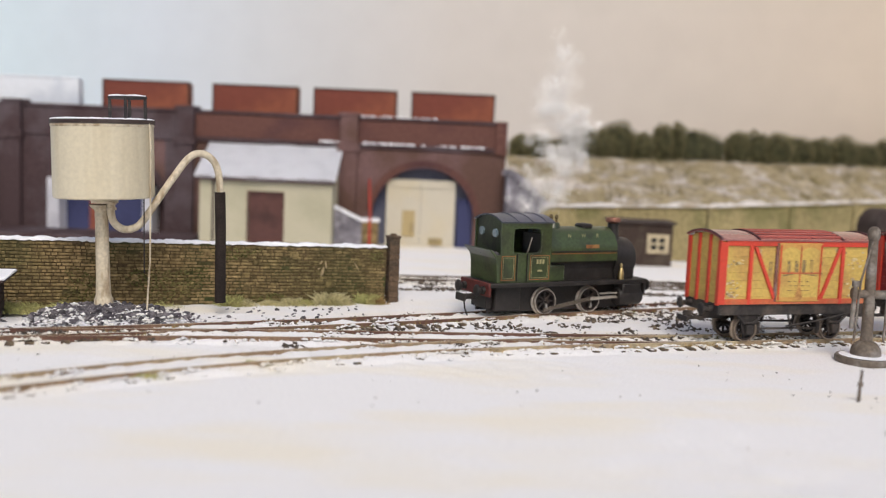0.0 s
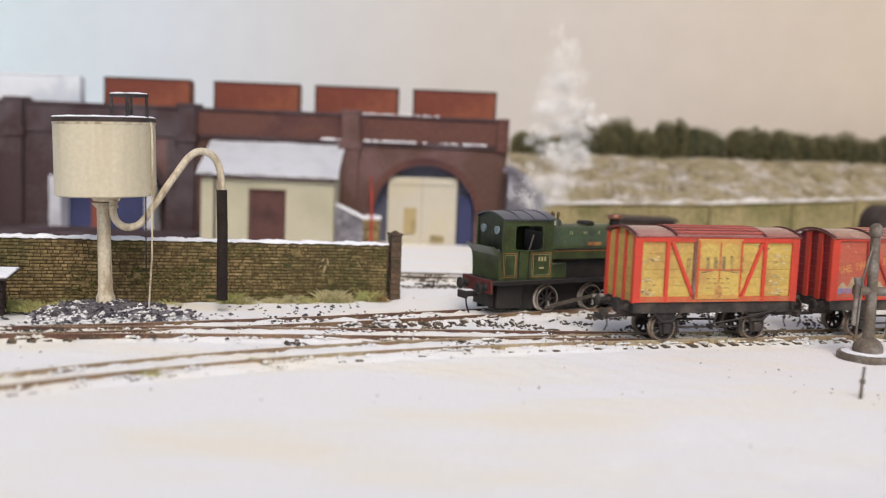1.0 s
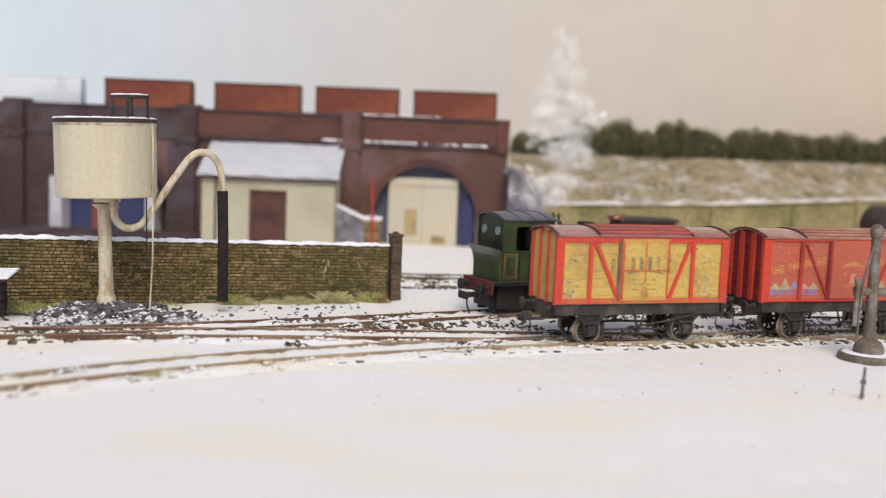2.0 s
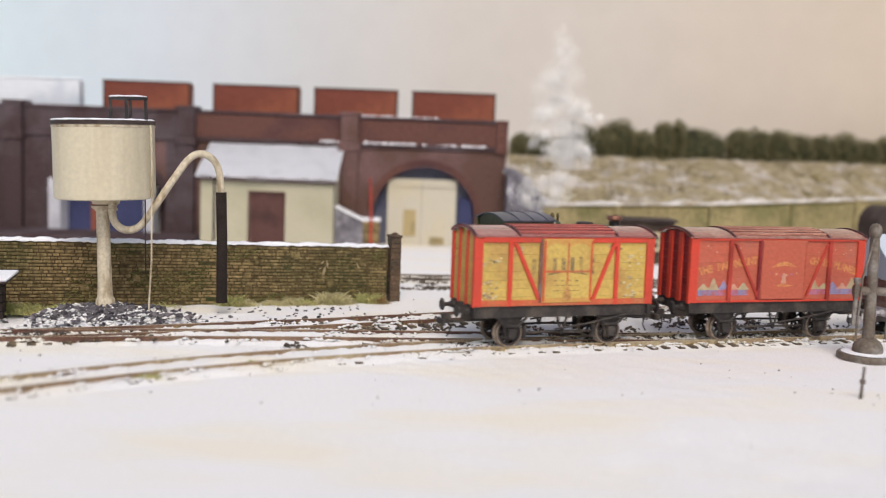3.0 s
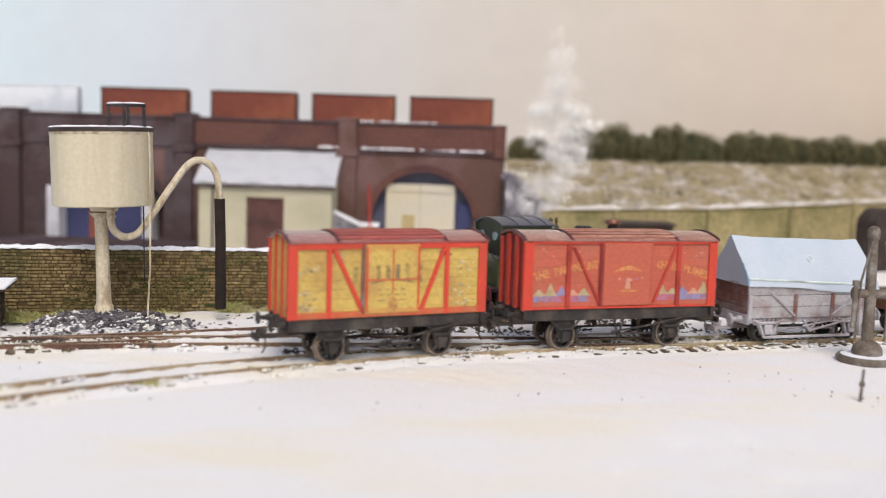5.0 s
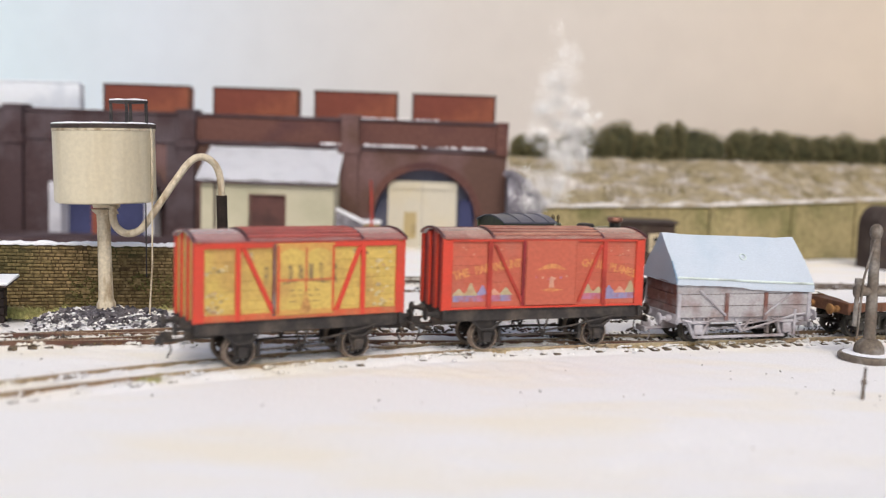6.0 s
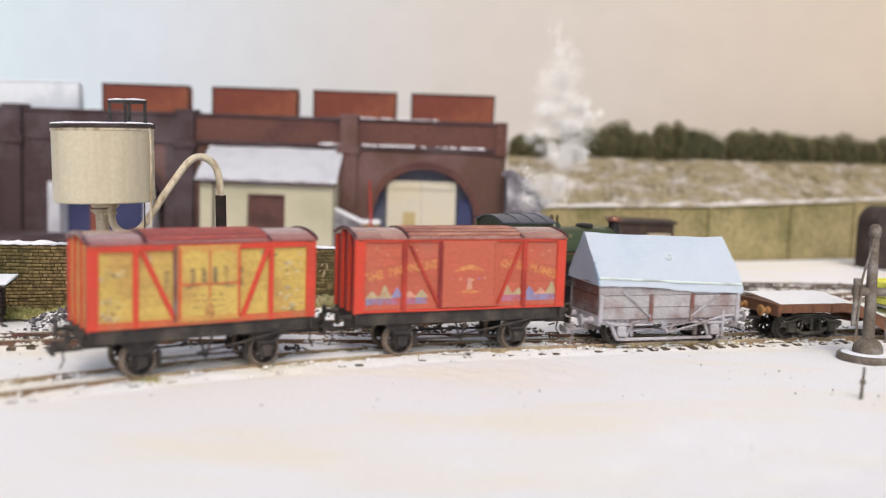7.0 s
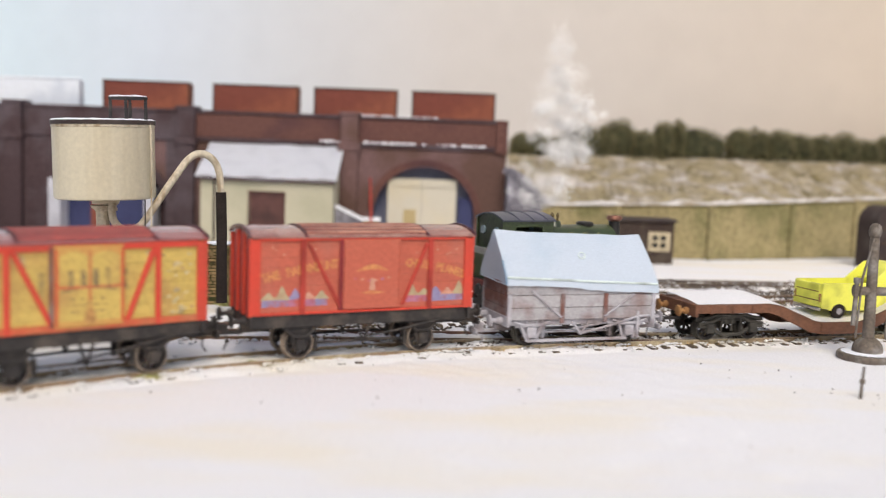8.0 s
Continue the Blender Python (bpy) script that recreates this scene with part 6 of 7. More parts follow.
def bogie(parent, x):
    """A diamond-frame bogie: arched top bar, dipped lower bar, spring posts and axle boxes."""
    bm = bmesh.new()
    for s in (-1, 1):
        sweep(bm, [(-18, s * 13.0, 8.4), (-11, s * 13.0, 9.2), (-6, s * 13.0, 11.8), (6, s * 13.0, 11.8), (11, s * 13.0, 9.2), (18, s * 13.0, 8.4)], 0.9, 6)
        sweep(bm, [(-18, s * 13.0, 7.4), (-11, s * 13.0, 6.6), (-5, s * 13.0, 3.2), (5, s * 13.0, 3.2), (11, s * 13.0, 6.6), (18, s * 13.0, 7.4)], 0.9, 6)
        prism(bm, [(-19, 11.5), (-8, 12.5), (8, 12.5), (19, 11.5), (19, 9.5), (-19, 9.5)], s * 11.4 - 0.5, s * 11.4 + 0.5, 0.2)
        sweep(bm, [(-16, s * 13.3, 10.8), (-8, s * 13.3, 12.8), (8, s * 13.3, 12.8), (16, s * 13.3, 10.8)], 0.7, 6)
        for k in (-12.0, 12.0):
            box(bm, k - 2.2, k + 2.2, s * 13.4 - 1.4, s * 13.4 + 1.4, 4.0, 8.6, 0.5)
        for k in (-6, 0, 6):
            rod(bm, (k, s * 13.3, 5.0), (k * 0.8, s * 13.3, 12.4), 0.6, seg=6)
    box(bm, -3, 3, -12, 12, 8, 12)
    b = part("bogie", bm, BOGIE, parent, "olive-black bogie")
    b.matrix_basis = at(x, 0, 0)
    return [wheelset(b, k, 5.8, BOGIE) for k in (-12.0, 12.0)]


def well_wagon():
    """A long wagon whose deck dips between two bogies."""
    w = thing("well_wagon", at(0, 0, RAIL_Z), "rusty brown well wagon with a snow-covered deck", "railway wagon", "wagons of the train")
    h, hw = 83.0, 16.6
    top = [(-h, 18.4), (-h + 42, 18.4), (-h + 48, 17.4), (-h + 67, 9.6), (-h + 72, 8.6), (h - 72, 8.6), (h - 67, 9.6), (h - 48, 17.4), (h - 42, 18.4), (h, 18.4)]
    low = [(h, 14.4), (h - 40, 14.2), (h - 46, 12.6), (h - 65, 4.0), (h - 72, 2.8), (-h + 72, 2.8), (-h + 65, 4.0), (-h + 46, 12.6), (-h + 40, 14.2), (-h, 14.4)]
    for s in (-1, 1):
        bm = bmesh.new()
        for i in range(9):
            prism(bm, [top[i], top[i + 1], low[8 - i], low[9 - i]], s * hw - 0.6, s * hw + 0.6)
        bmesh.ops.remove_doubles(bm, verts=bm.verts, dist=0.01)
        part("side_girder", bm, FLAT_BROWN, w, smooth=0)
        for x in (-h + 8, -h + 20, -h + 31, -10, 10, h - 31, h - 20, h - 8, -h + 72, h - 72):
            zt = float(np.interp(x, [p[0] for p in top], [p[1] for p in top]))
            bm = bmesh.new()
            box(bm, x - 0.6, x + 0.6, s * hw - 1.1, s * hw + 1.1, zt - 4.4, zt - 0.3, 0.15)
            part("rib", bm, FLAT_BROWN, w, smooth=0)
        bm = bmesh.new()
        box(bm, s * h - 0.9, s * h + 0.9, -hw - 0.8, hw + 0.8, 12.6, 18.6, 0.3)
        part("headstock", bm, FLAT_BROWN, w)
        for y in (-9.6, 9.6):
            bm = bmesh.new()
            m = Matrix.Translation((s * h, y, 14.8)) @ Matrix.Rotation(radians(90 * s), 4, "Y")
            lathe(bm, [(0, 0), (1.9, 0), (1.7, 2.6), (1.0, 2.8), (0.9, 5.0), (2.7, 5.2), (2.9, 5.7), (2.3, 6.3), (0, 6.5)], 14, m)
            part("buffer", bm, FLAT_OCHRE, w)
        bm = bmesh.new()
        box(bm, s * (h + 5) - 6, s * (h + 5) + 6, -1.3, 1.3, 8.8, 10.2, 0.3)
        box(bm, s * (h + 10) - 0.7, s * (h + 10) + 0.7, -4.6, 4.6, 8.2, 11, 0.3)
        part("coupling", bm, UNDER, w)
    bm = bmesh.new()
    for i in range(9):
        (xa, za), (xb, zb) = top[i], top[i + 1]
        prism(bm, [(xa, za - 0.4), (xb, zb - 0.4), (xb, zb - 2.0), (xa, za - 2.0)], -hw + 0.6, hw - 0.6)
    part("deck", bm, FLAT_BROWN, w, smooth=0)
    rng = random.Random(17)
    bm = bmesh.new()
    xs = np.linspace(-h + 0.5, h - 0.5, 60)
    rows = []
    for x in xs:
        z = float(np.interp(x, [p[0] for p in top], [p[1] for p in top]))
        rows.append([bm.verts.new((x, y * (hw + 0.2), z + 0.1 + (0.45 + rng.uniform(-0.2, 0.2) + 1.3 * (y + 1)) * (1 - abs(y) ** 6 * 0.6))) for y in (-0.985, -0.8, -0.4, 0, 0.4, 0.8, 0.985)])
    for a, b in zip(rows, rows[1:]):
        for k in range(6):
            bm.faces.new((a[k], b[k], b[k + 1], a[k + 1]))
    bmesh.ops.solidify(bm, geom=bm.faces[:], thickness=0.3)
    part("deck_snow", bm, SNOW, w, "thin snow on the deck", smooth=60)
    sets = bogie(w, -h + 22) + bogie(w, h - 22)
    return w, sets


WELL_WAGON, well_wheels = well_wagon()


def pickup():
    """A toy pickup that rides in the well; its tail is towards -x."""
    c = thing("pickup_truck", at(0, 0, RAIL_Z + 9.5), "lemon-yellow toy pickup truck riding on the well wagon", "pickup truck")
    hw = 10.2
    bm = bmesh.new()
    prism(bm, [(-31.5, 4.4), (-31.5, 7.6), (4.5, 7.6), (4.5, 5), (2, 4.0), (-13.5, 3.2)], -hw + 1, hw - 1, 0.4)
    part("bed_floor", bm, CAR_YELLOW, c, smooth=0)
    for s in (-1, 1):
        bm = bmesh.new()
        arch = [(-22.6 + 4.2 * math.cos(math.pi * k / 8), 3.6 + 3.2 * math.sin(math.pi * k / 8)) for k in range(9)]
        for (xa, za), (xb, zb) in zip(arch, arch[1:]):
            prism(bm, [(xa, za), (xa, 16.2), (xb, 16.2), (xb, zb)], s * (hw - 0.9) - 0.9, s * (hw - 0.9) + 0.9)
        prism(bm, [(-18.4, 3.6), (-18.4, 16.2), (4.6, 16.2), (4.6, 3.6)], s * (hw - 0.9) - 0.9, s * (hw - 0.9) + 0.9)
        prism(bm, [(-32.4, 5.2), (-32.0, 15.6), (-31.4, 16.2), (-26.8, 16.2), (-26.8, 3.8)], s * (hw - 0.9) - 0.9, s * (hw - 0.9) + 0.9)
        bmesh.ops.remove_doubles(bm, verts=bm.verts, dist=0.01)
        part("bed_side", bm, CAR_YELLOW, c, smooth=30)
        bm = bmesh.new()
        prism(bm, [(-5, 16.1), (6, 24.6), (10, 24.6), (10, 16.1)], s * (hw - 1.2) - 0.5, s * (hw - 1.2) + 0.5, 0.2)
        part("buttress", bm, CAR_YELLOW, c, smooth=30)
    bm = bmesh.new()
    box(bm, -32.6, -31.0, -hw + 1.8, hw - 1.8, 5.0, 15.9, 0.4)
    gate = part("tailgate", bm, CAR_YELLOW, c, smooth=30)
    for z in (8.0, 12.2):
        bm = bmesh.new()
        box(bm, -32.75, -32.5, -hw + 2.4, hw - 2.4, z, z + 0.35)
        part("tailgate_line", bm, FLAT_BROWN, gate, smooth=0)
    bm = bmesh.new()
    prism(bm, [(4.4, 4), (4.4, 15.6), (1.5, 16.8), (6, 22.6), (9, 24.6), (10.5, 25.2), (15, 25.2), (16.6, 24.6), (20.5, 16.6), (21, 4)], -hw + 0.6, hw - 0.6, 0.9)
    cab = part("cab", bm, CAR_YELLOW, c, smooth=30)
    for s in (-1, 1):
        bm = bmesh.new()
        prism(bm, [(9.5, 16.6), (10.5, 23.4), (15.0, 23.4), (18.0, 16.6)], s * (hw - 0.5) - 0.15, s * (hw - 0.5) + 0.15)
        part("side_window", bm, GLASS_DARK, cab, smooth=0)
    bm = bmesh.new()
    prism(bm, [(19.8, 4), (19.8, 16.2), (31, 13.0), (33, 11.5), (33, 4.5)], -hw, hw, 0.8)
    part("bonnet", bm, CAR_YELLOW, c, smooth=30)
    bm = bmesh.new()
    box(bm, -33.2, -32.2, -hw + 0.6, hw - 0.6, 3.6, 5.0, 0.3)
    part("rear_bumper", bm, STEEL, c, "bright bumper")
    for s in (-1, 1):
        bm = bmesh.new()
        box(bm, -32.75, -31.9, s * 8.7 - 0.6, s * 8.7 + 0.6, 7.6, 11.4, 0.2)
        part("tail_light", bm, FLAT_OCHRE, c)
        for x in (-22.6, 22.6):
            bm = bmesh.new()
            lathe(bm, [(0, -1.6), (2.0, -1.6), (3.3, -1.4), (3.4, 0), (3.3, 1.4), (2.0, 1.6), (0, 1.6)], 20, Matrix.Translation((x, s * (hw - 1.3), 3.4)) @ Matrix.Rotation(radians(90), 4, "X"))
            wh = part("wheel", bm, RUBBER, c, "black wheel")
            bm = bmesh.new()
            lathe(bm, [(0, -1.75), (1.5, -1.75), (1.5, 1.75), (0, 1.75)], 14, Matrix.Translation((x, s * (hw - 1.3), 3.4)) @ Matrix.Rotation(radians(90), 4, "X"))
            part("hub", bm, GREY_IRON, wh)
    return c


PICKUP = pickup()
grown = set()
for piece in PICKUP.children_recursive:
    piece.matrix_basis.translation = piece.matrix_basis.translation * 1.1
    if piece.data and piece.data.name not in grown:
        grown.add(piece.data.name)
        piece.data.transform(Matrix.Scale(1.1, 4))


# ---- saddle tank engine ----
def engine():
    e = thing("tank_engine", at(66, 556.7, RAIL_Z, 28.5), "dark green saddle tank engine with black frames", "steam locomotive")
    hw = 14.0
    bm = bmesh.new()
    box(bm, -54, 50, -15.5, 15.5, 16.2, 18.6, 0.3)
    part("footplate", bm, LOCO_BLACK, e)
    for s in (-1, 1):
        bm = bmesh.new()
        box(bm, -50, 46, s * 5.9 - 0.8, s * 5.9 + 0.8, 1.6, 16.3)
        part("frame", bm, LOCO_BLACK, e)
        bm = bmesh.new()
        xb = -54 if s < 0 else 50
        box(bm, xb - 0.8, xb + 0.8, -15.3, 15.3, 11.4, 18.8, 0.3)
        part("buffer_beam", bm, BEAM_RED if s < 0 else LOCO_BLACK, e, "dull red buffer beam" if s < 0 else "")
        for y in (-10, 10):
            bm = bmesh.new()
            m = Matrix.Translation((xb, y, 14.6)) @ Matrix.Rotation(radians(90 * s), 4, "Y")
            lathe(bm, [(0, 0), (2.3, 0), (1.9, 2.4), (1.2, 2.6), (1.1, 4.4), (3.1, 4.6), (3.3, 5.2), (2.6, 6.0), (0, 6.2)], 16, m)
            part("buffer", bm, LOCO_BLACK, e)
        bm = bmesh.new()
        box(bm, xb + s * 5 - 5, xb + s * 5 + 5, -1.5, 1.5, 8.6, 11.4, 0.3)
        box(bm, xb + s * 9 - 1, xb + s * 9 + 1, -4.4, 4.4, 8, 12, 0.4)
        sweep(bm, [(xb + s * 7, 0, 9), (xb + s * 6.4, 0, 4), (xb + s * 4.6, 0, -0.5)], 0.45, 6)
        part("coupling", bm, LOCO_BLACK, e)
    bm = bmesh.new()
    box(bm, -48, -32, -11, 11, 3, 16.2, 0.5)
    box(bm, -52, -48, -8, 8, 4, 12, 0.4)
    part("ash_pan", bm, LOCO_BLACK, e)
    # bunker and cab
    bm = bmesh.new()
    prism(bm, [(-49.5, 18.6), (-49.8, 28), (-50.6, 32), (-54.6, 36.6), (-53.8, 36.8), (-49.8, 33.6), (-44.4, 33.4), (-44.4, 18.6)], -hw, hw, 0.25)
    part("bunker", bm, LOCO_GREEN, e)
    v, f = chips(random.Random(2), [(random.Random(i).uniform(-50.5, -46), random.Random(i + 99).uniform(-12, 12), 33.8) for i in range(70)], 1.4, 0.8)
    raw("bunker_coal", v, f, COAL, e)
    for s in (-1, 1):
        y = s * (hw - 0.5)
        bm = bmesh.new()
        for a, b, c, d in ((-47.8, -40.3, 18.6, 51.0), (-22.4, -15.6, 18.6, 51.0), (-40.3, -22.4, 48.1, 51.0), (-40.3, -22.4, 18.6, 34.4)):
            box(bm, a, b, y - 0.5, y + 0.5, c, d)
        for cx, cz, dx, dz in ((-40.3, 34.4, 1, 1), (-22.4, 34.4, -1, 1), (-40.3, 48.1, 1, -1), (-22.4, 48.1, -1, -1)):
            prism(bm, [(cx, cz), (cx + 3.0 * dx, cz), (cx + 0.9 * dx, cz + 0.9 * dz), (cx, cz + 3.0 * dz)], y - 0.5, y + 0.5)
        bmesh.ops.remove_doubles(bm, verts=bm.verts, dist=0.001)
        part("cab_side", bm, LOCO_GREEN, e, smooth=0)
        bm = bmesh.new()
        ring = [(-37.3, 34.4), (-25.4, 34.4), (-22.8, 35.0), (-22.4, 37.4), (-22.4, 45.1), (-22.8, 47.7), (-25.4, 48.1), (-37.3, 48.1), (-39.9, 47.7), (-40.3, 45.1), (-40.3, 37.4), (-39.9, 35.0)]
        for (xa, za), (xb, zb) in zip(ring, ring[1:] + ring[:1]):
            rod(bm, (xa, y + s * 0.5, za), (xb, y + s * 0.5, zb), 0.45, seg=6)
        part("window_bead", bm, LOCO_GREEN, e)
        # lined panels
        for a, b in ((-47.0, -38.4), (-29.0, -16.4)):
            for off, m_ in ((0.0, LINING), (1.0, LETTER)):
                x0, x1, z0, z1 = a + off, b - off, 20.0 + off, 33.2 - off
                t = 0.3 if off == 0 else 0.16
                bm = bmesh.new()
                for q in ((x0, x1, z0, z0 + t), (x0, x1, z1 - t, z1), (x0, x0 + t, z0 + t, z1 - t), (x1 - t, x1, z0 + t, z1 - t)):
                    box(bm, q[0], q[1], y + s * 0.55 - 0.06, y + s * 0.55 + 0.06, q[2], q[3])
                part("lining", bm, m_, e, smooth=0)
        for x in (-31.0, -37.4):
            bm = bmesh.new()
            rod(bm, (x, y + s * 0.9, 19.5), (x, y + s * 0.9, 34.4), 0.35, seg=6)
            part("handrail", bm, LOCO_BLACK, e)
        for x0 in (-24.8, -22.9, -21.0):
            bm = bmesh.new()
            box(bm, x0, x0 + 1.2, y + s * 0.55 - 0.08, y + s * 0.55 + 0.08, 28.6, 31)
            part("number_bar", bm, LETTER, e, smooth=0)
        bm = bmesh.new()
        box(bm, -24, -21, y + s * 0.55 - 0.08, y + s * 0.55 + 0.08, 24.4, 25.4)
        part("crest", bm, LETTER, e, smooth=0)
    for x in (-47.0, -16.0):
        bm = bmesh.new()
        pts = arch_pts(12, hw - 0.9, 4.0, 50.6)
        prof = [(-hw + 0.9, 33.4 if x < -30 else 18.6), *pts, (hw - 0.9, 33.4 if x < -30 else 18.6)]
        b = bmesh.new()
        vs = [b.verts.new((x, y, z)) for y, z in prof]
        b.faces.new(vs)
        bmesh.ops.solidify(b, geom=b.faces[:], thickness=0.8)
        merge(bm, b)
        sheet = part("cab_back" if x < -30 else "cab_front", bm, LOCO_GREEN, e, smooth=0)
        for y in (-7, 7):
            bm = bmesh.new()
            m = Matrix.Translation((x - 0.6 if x < -30 else x + 0.2, y, 45)) @ Matrix.Rotation(radians(90), 4, "Y")
            lathe(bm, [(0, -0.3), (2.3, -0.3), (2.3, 0.9), (0, 0.9)], 20, m)
            port = part("spectacle", bm, GLASS_PALE, sheet, "round pale window")
    bm = bmesh.new()
    prev = None
    for i in range(15):
        u = -1 + 2 * i / 14
        ya, z = u * (hw + 0.8), 50.7 + 3.4 * (1 - u * u)
        ring = [bm.verts.new(p) for p in ((-48.2, ya, z), (-14.6, ya, z), (-14.6, ya, z + 0.8), (-48.2, ya, z + 0.8))]
        if prev:
            for k in range(4):
                bm.faces.new((prev[k], prev[(k + 1) % 4], ring[(k + 1) % 4], ring[k]))
        else:
            bm.faces.new(ring)
        prev = ring
    bm.faces.new(prev[::-1])
    roof = part("cab_roof", bm, LOCO_ROOF, e, "grey-green arched roof tinted with a blue sheen")
    for x in (-38, -29, -20):
        bm = bmesh.new()
        sweep(bm, [(x, (hw + 0.8) * u, 51.6 + 3.4 * (1 - u * u)) for u in np.linspace(-1, 1, 13)], 0.4, 6)
        part("roof_rib", bm, LOCO_ROOF, roof)
    bm = bmesh.new()
    box(bm, -44, -16.6, -12.6, 12.6, 18.6, 22)
    box(bm, -19, -16.6, -10, 10, 22, 44)
    part("cab_floor", bm, LOCO_BLACK, e)
    bm = bmesh.new()
    sweep(bm, [(-29, -9, 30), (-27, -9.5, 38), (-25.5, -9.5, 42.5)], 0.45, 6)
    part("regulator", bm, STEEL, e)
    # saddle tank, boiler, smokebox
    bm = bmesh.new()
    prof = [(-13.2, 29.4), *[(-13.2 * math.cos(math.pi * i / 20), 34.6 + 13.2 * math.sin(math.pi * i / 20)) for i in range(21)], (13.2, 29.4)]
    b = along_x(prof, -14.8, 30.5, 0)
    merge(bm, b)
    bmesh.ops.bevel(bm, geom=[d for d in bm.edges if len(d.link_faces) == 2 and d.calc_face_angle(0) > 1.2], offset=1.2, segments=3, affect="EDGES")
    tank = part("saddle_tank", bm, LOCO_GREEN, e, "green rounded saddle tank")
    for s in (-1, 1):
        bm = bmesh.new()
        box(bm, -14.5, 30, s * 13.3 - 0.12, s * 13.3 + 0.12, 33.6, 34.0)
        part("red_line", bm, LINING, tank, smooth=0)
        bm = bmesh.new()
        rod(bm, (-14, s * 14.0, 35.0), (30, s * 14.0, 35.0), 0.35, seg=6)
        part("handrail", bm, LOCO_BLACK, tank)
    bm = bmesh.new()
    lathe(bm, [(0, -15), (10.2, -15), (10.2, 32), (0, 32)], 28, Matrix.Translation((0, 0, 28.5)) @ Matrix.Rotation(radians(90), 4, "Y"))
    box(bm, -15, 31, -9.5, 9.5, 18.6, 27)
    part("boiler", bm, LOCO_BLACK, e)
    bm = bmesh.new()
    box(bm, -15.4, -5.4, -13.2, 13.2, 18.6, 27.4, 0.5)
    part("tool_box", bm, LOCO_GREEN, e)
    bm = bmesh.new()
    lathe(bm, [(0, 30.6), (12.0, 30.6), (12.0, 44.6), (11.4, 45.6), (10.2, 46), (9.4, 46.8), (3, 47.8), (0, 48)], 32, Matrix.Translation((0, 0, 29.4)) @ Matrix.Rotation(radians(90), 4, "Y"))
    box(bm, 31, 45, -10.8, 10.8, 18.6, 28, 0.4)
    part("smokebox", bm, LOCO_BLACK, e)
    bm = bmesh.new()
    lathe(bm, [(5.2, 39.5), (4.0, 41.2), (3.4, 43), (3.1, 49), (3.2, 50)], 20, Matrix.Translation((36.5, 0, 0)))
    lathe(bm, [(2.2, 52), (2.2, 44)], 20, Matrix.Translation((36.5, 0, 0)))
    part("chimney", bm, LOCO_BLACK, e)
    bm = bmesh.new()
    lathe(bm, [(3.1, 49.6), (4.4, 50.6), (4.5, 51.6), (3.8, 52.8), (2.2, 52.8), (2.2, 49.6)], 20, Matrix.Translation((36.5, 0, 0)))
    part("chimney_cap", bm, COPPER, e, "copper chimney cap")
    bm = bmesh.new()
    lathe(bm, [(0, 47), (4.9, 47), (5.0, 48.6), (4.2, 49.4), (0, 49.8)], 20, Matrix.Translation((15.5, 0, 0)))
    part("tank_filler", bm, LOCO_BLACK, tank)
    bm = bmesh.new()
    lathe(bm, [(0, 46.5), (5, 46.5), (4.2, 48.4), (3.6, 50), (0, 50.4)], 20, Matrix.Translation((-6, 0, 0)))
    part("dome", bm, LOCO_GREEN, e)
    for x, y in ((-8, -1.6), (-4.6, -1.6), (-6, 2)):
        bm = bmesh.new()
        lathe(bm, [(0, 50), (0.7, 50), (0.6, 52), (1.0, 52.4), (0.9, 53.6), (0.3, 54.6), (0, 54.6)], 10, Matrix.Translation((x, y, 0)))
        part("safety_valve", bm, VALVE, e)
    for i, ch in enumerate("NWR"):
        words(ch, 3.0, LETTER, tank, -2 + 9.5 * i, -11.4, 42.6, 0, 1.0)
    bm = bmesh.new()
    box(bm, 8.5, 17.5, -13.25, -12.7, 36.6, 38.6, 0.1)
    part("nameplate", bm, FLAT_OCHRE, tank, "small brass nameplate", smooth=0)
    # brass lamp on the footplate
    bm = bmesh.new()
    lathe(bm, [(0, 18.6), (1.7, 18.6), (1.8, 22), (1.2, 23.2), (1.2, 24.4), (0.6, 25.2), (0.9, 26.4), (0.4, 27.6), (0, 27.8)], 12, Matrix.Translation((34, -13, 0)))
    part("brass_lamp", bm, BRASS, e, "polished brass lamp")
    # wheels, rods, cylinders
    for x in (-15.0, 15.0):
        ax = wheelset(e, x, 7.0, TYRE_BRIGHT)
        for s in (-1, 1):
            bm = bmesh.new()
            rod(bm, (0, s * 10.2, 0), (-1.2 if x < 0 else -1.2, s * 13, -3.6), 0.9, seg=8)
            part("crank_pin", bm, STEEL, ax)
    for s in (-1, 1):
        bm = bmesh.new()
        prism(bm, [(-18, 1.9), (-17.6, 3.9), (16.6, 9.6), (17, 7.6)], s * 12.6 - 0.5, s * 12.6 + 0.5, 0.15)
        part("coupling_rod", bm, ROD_STEEL, e, "dull steel rod")
        bm = bmesh.new()
        prism(bm, [(13.2, 7.2), (13.2, 9.0), (31, 9.4), (31, 8.0)], s * 13.3 - 0.4, s * 13.3 + 0.4)
        rod(bm, (28, s * 13, 8.4), (36, s * 13, 8.4), 0.6, seg=8)
        box(bm, 20, 36, s * 12.6 - 0.5, s * 12.6 + 0.5, 10.4, 11.2)
        part("connecting_rod", bm, TYRE_BRIGHT, e, "bright steel rod and slide bar")
        bm = bmesh.new()
        lathe(bm, [(0, 32), (4.6, 32), (5.0, 33), (5.0, 47), (4.6, 48), (0, 48)], 20, Matrix.Translation((0, s * 11.8, 8.6)) @ Matrix.Rotation(radians(90), 4, "Y"))
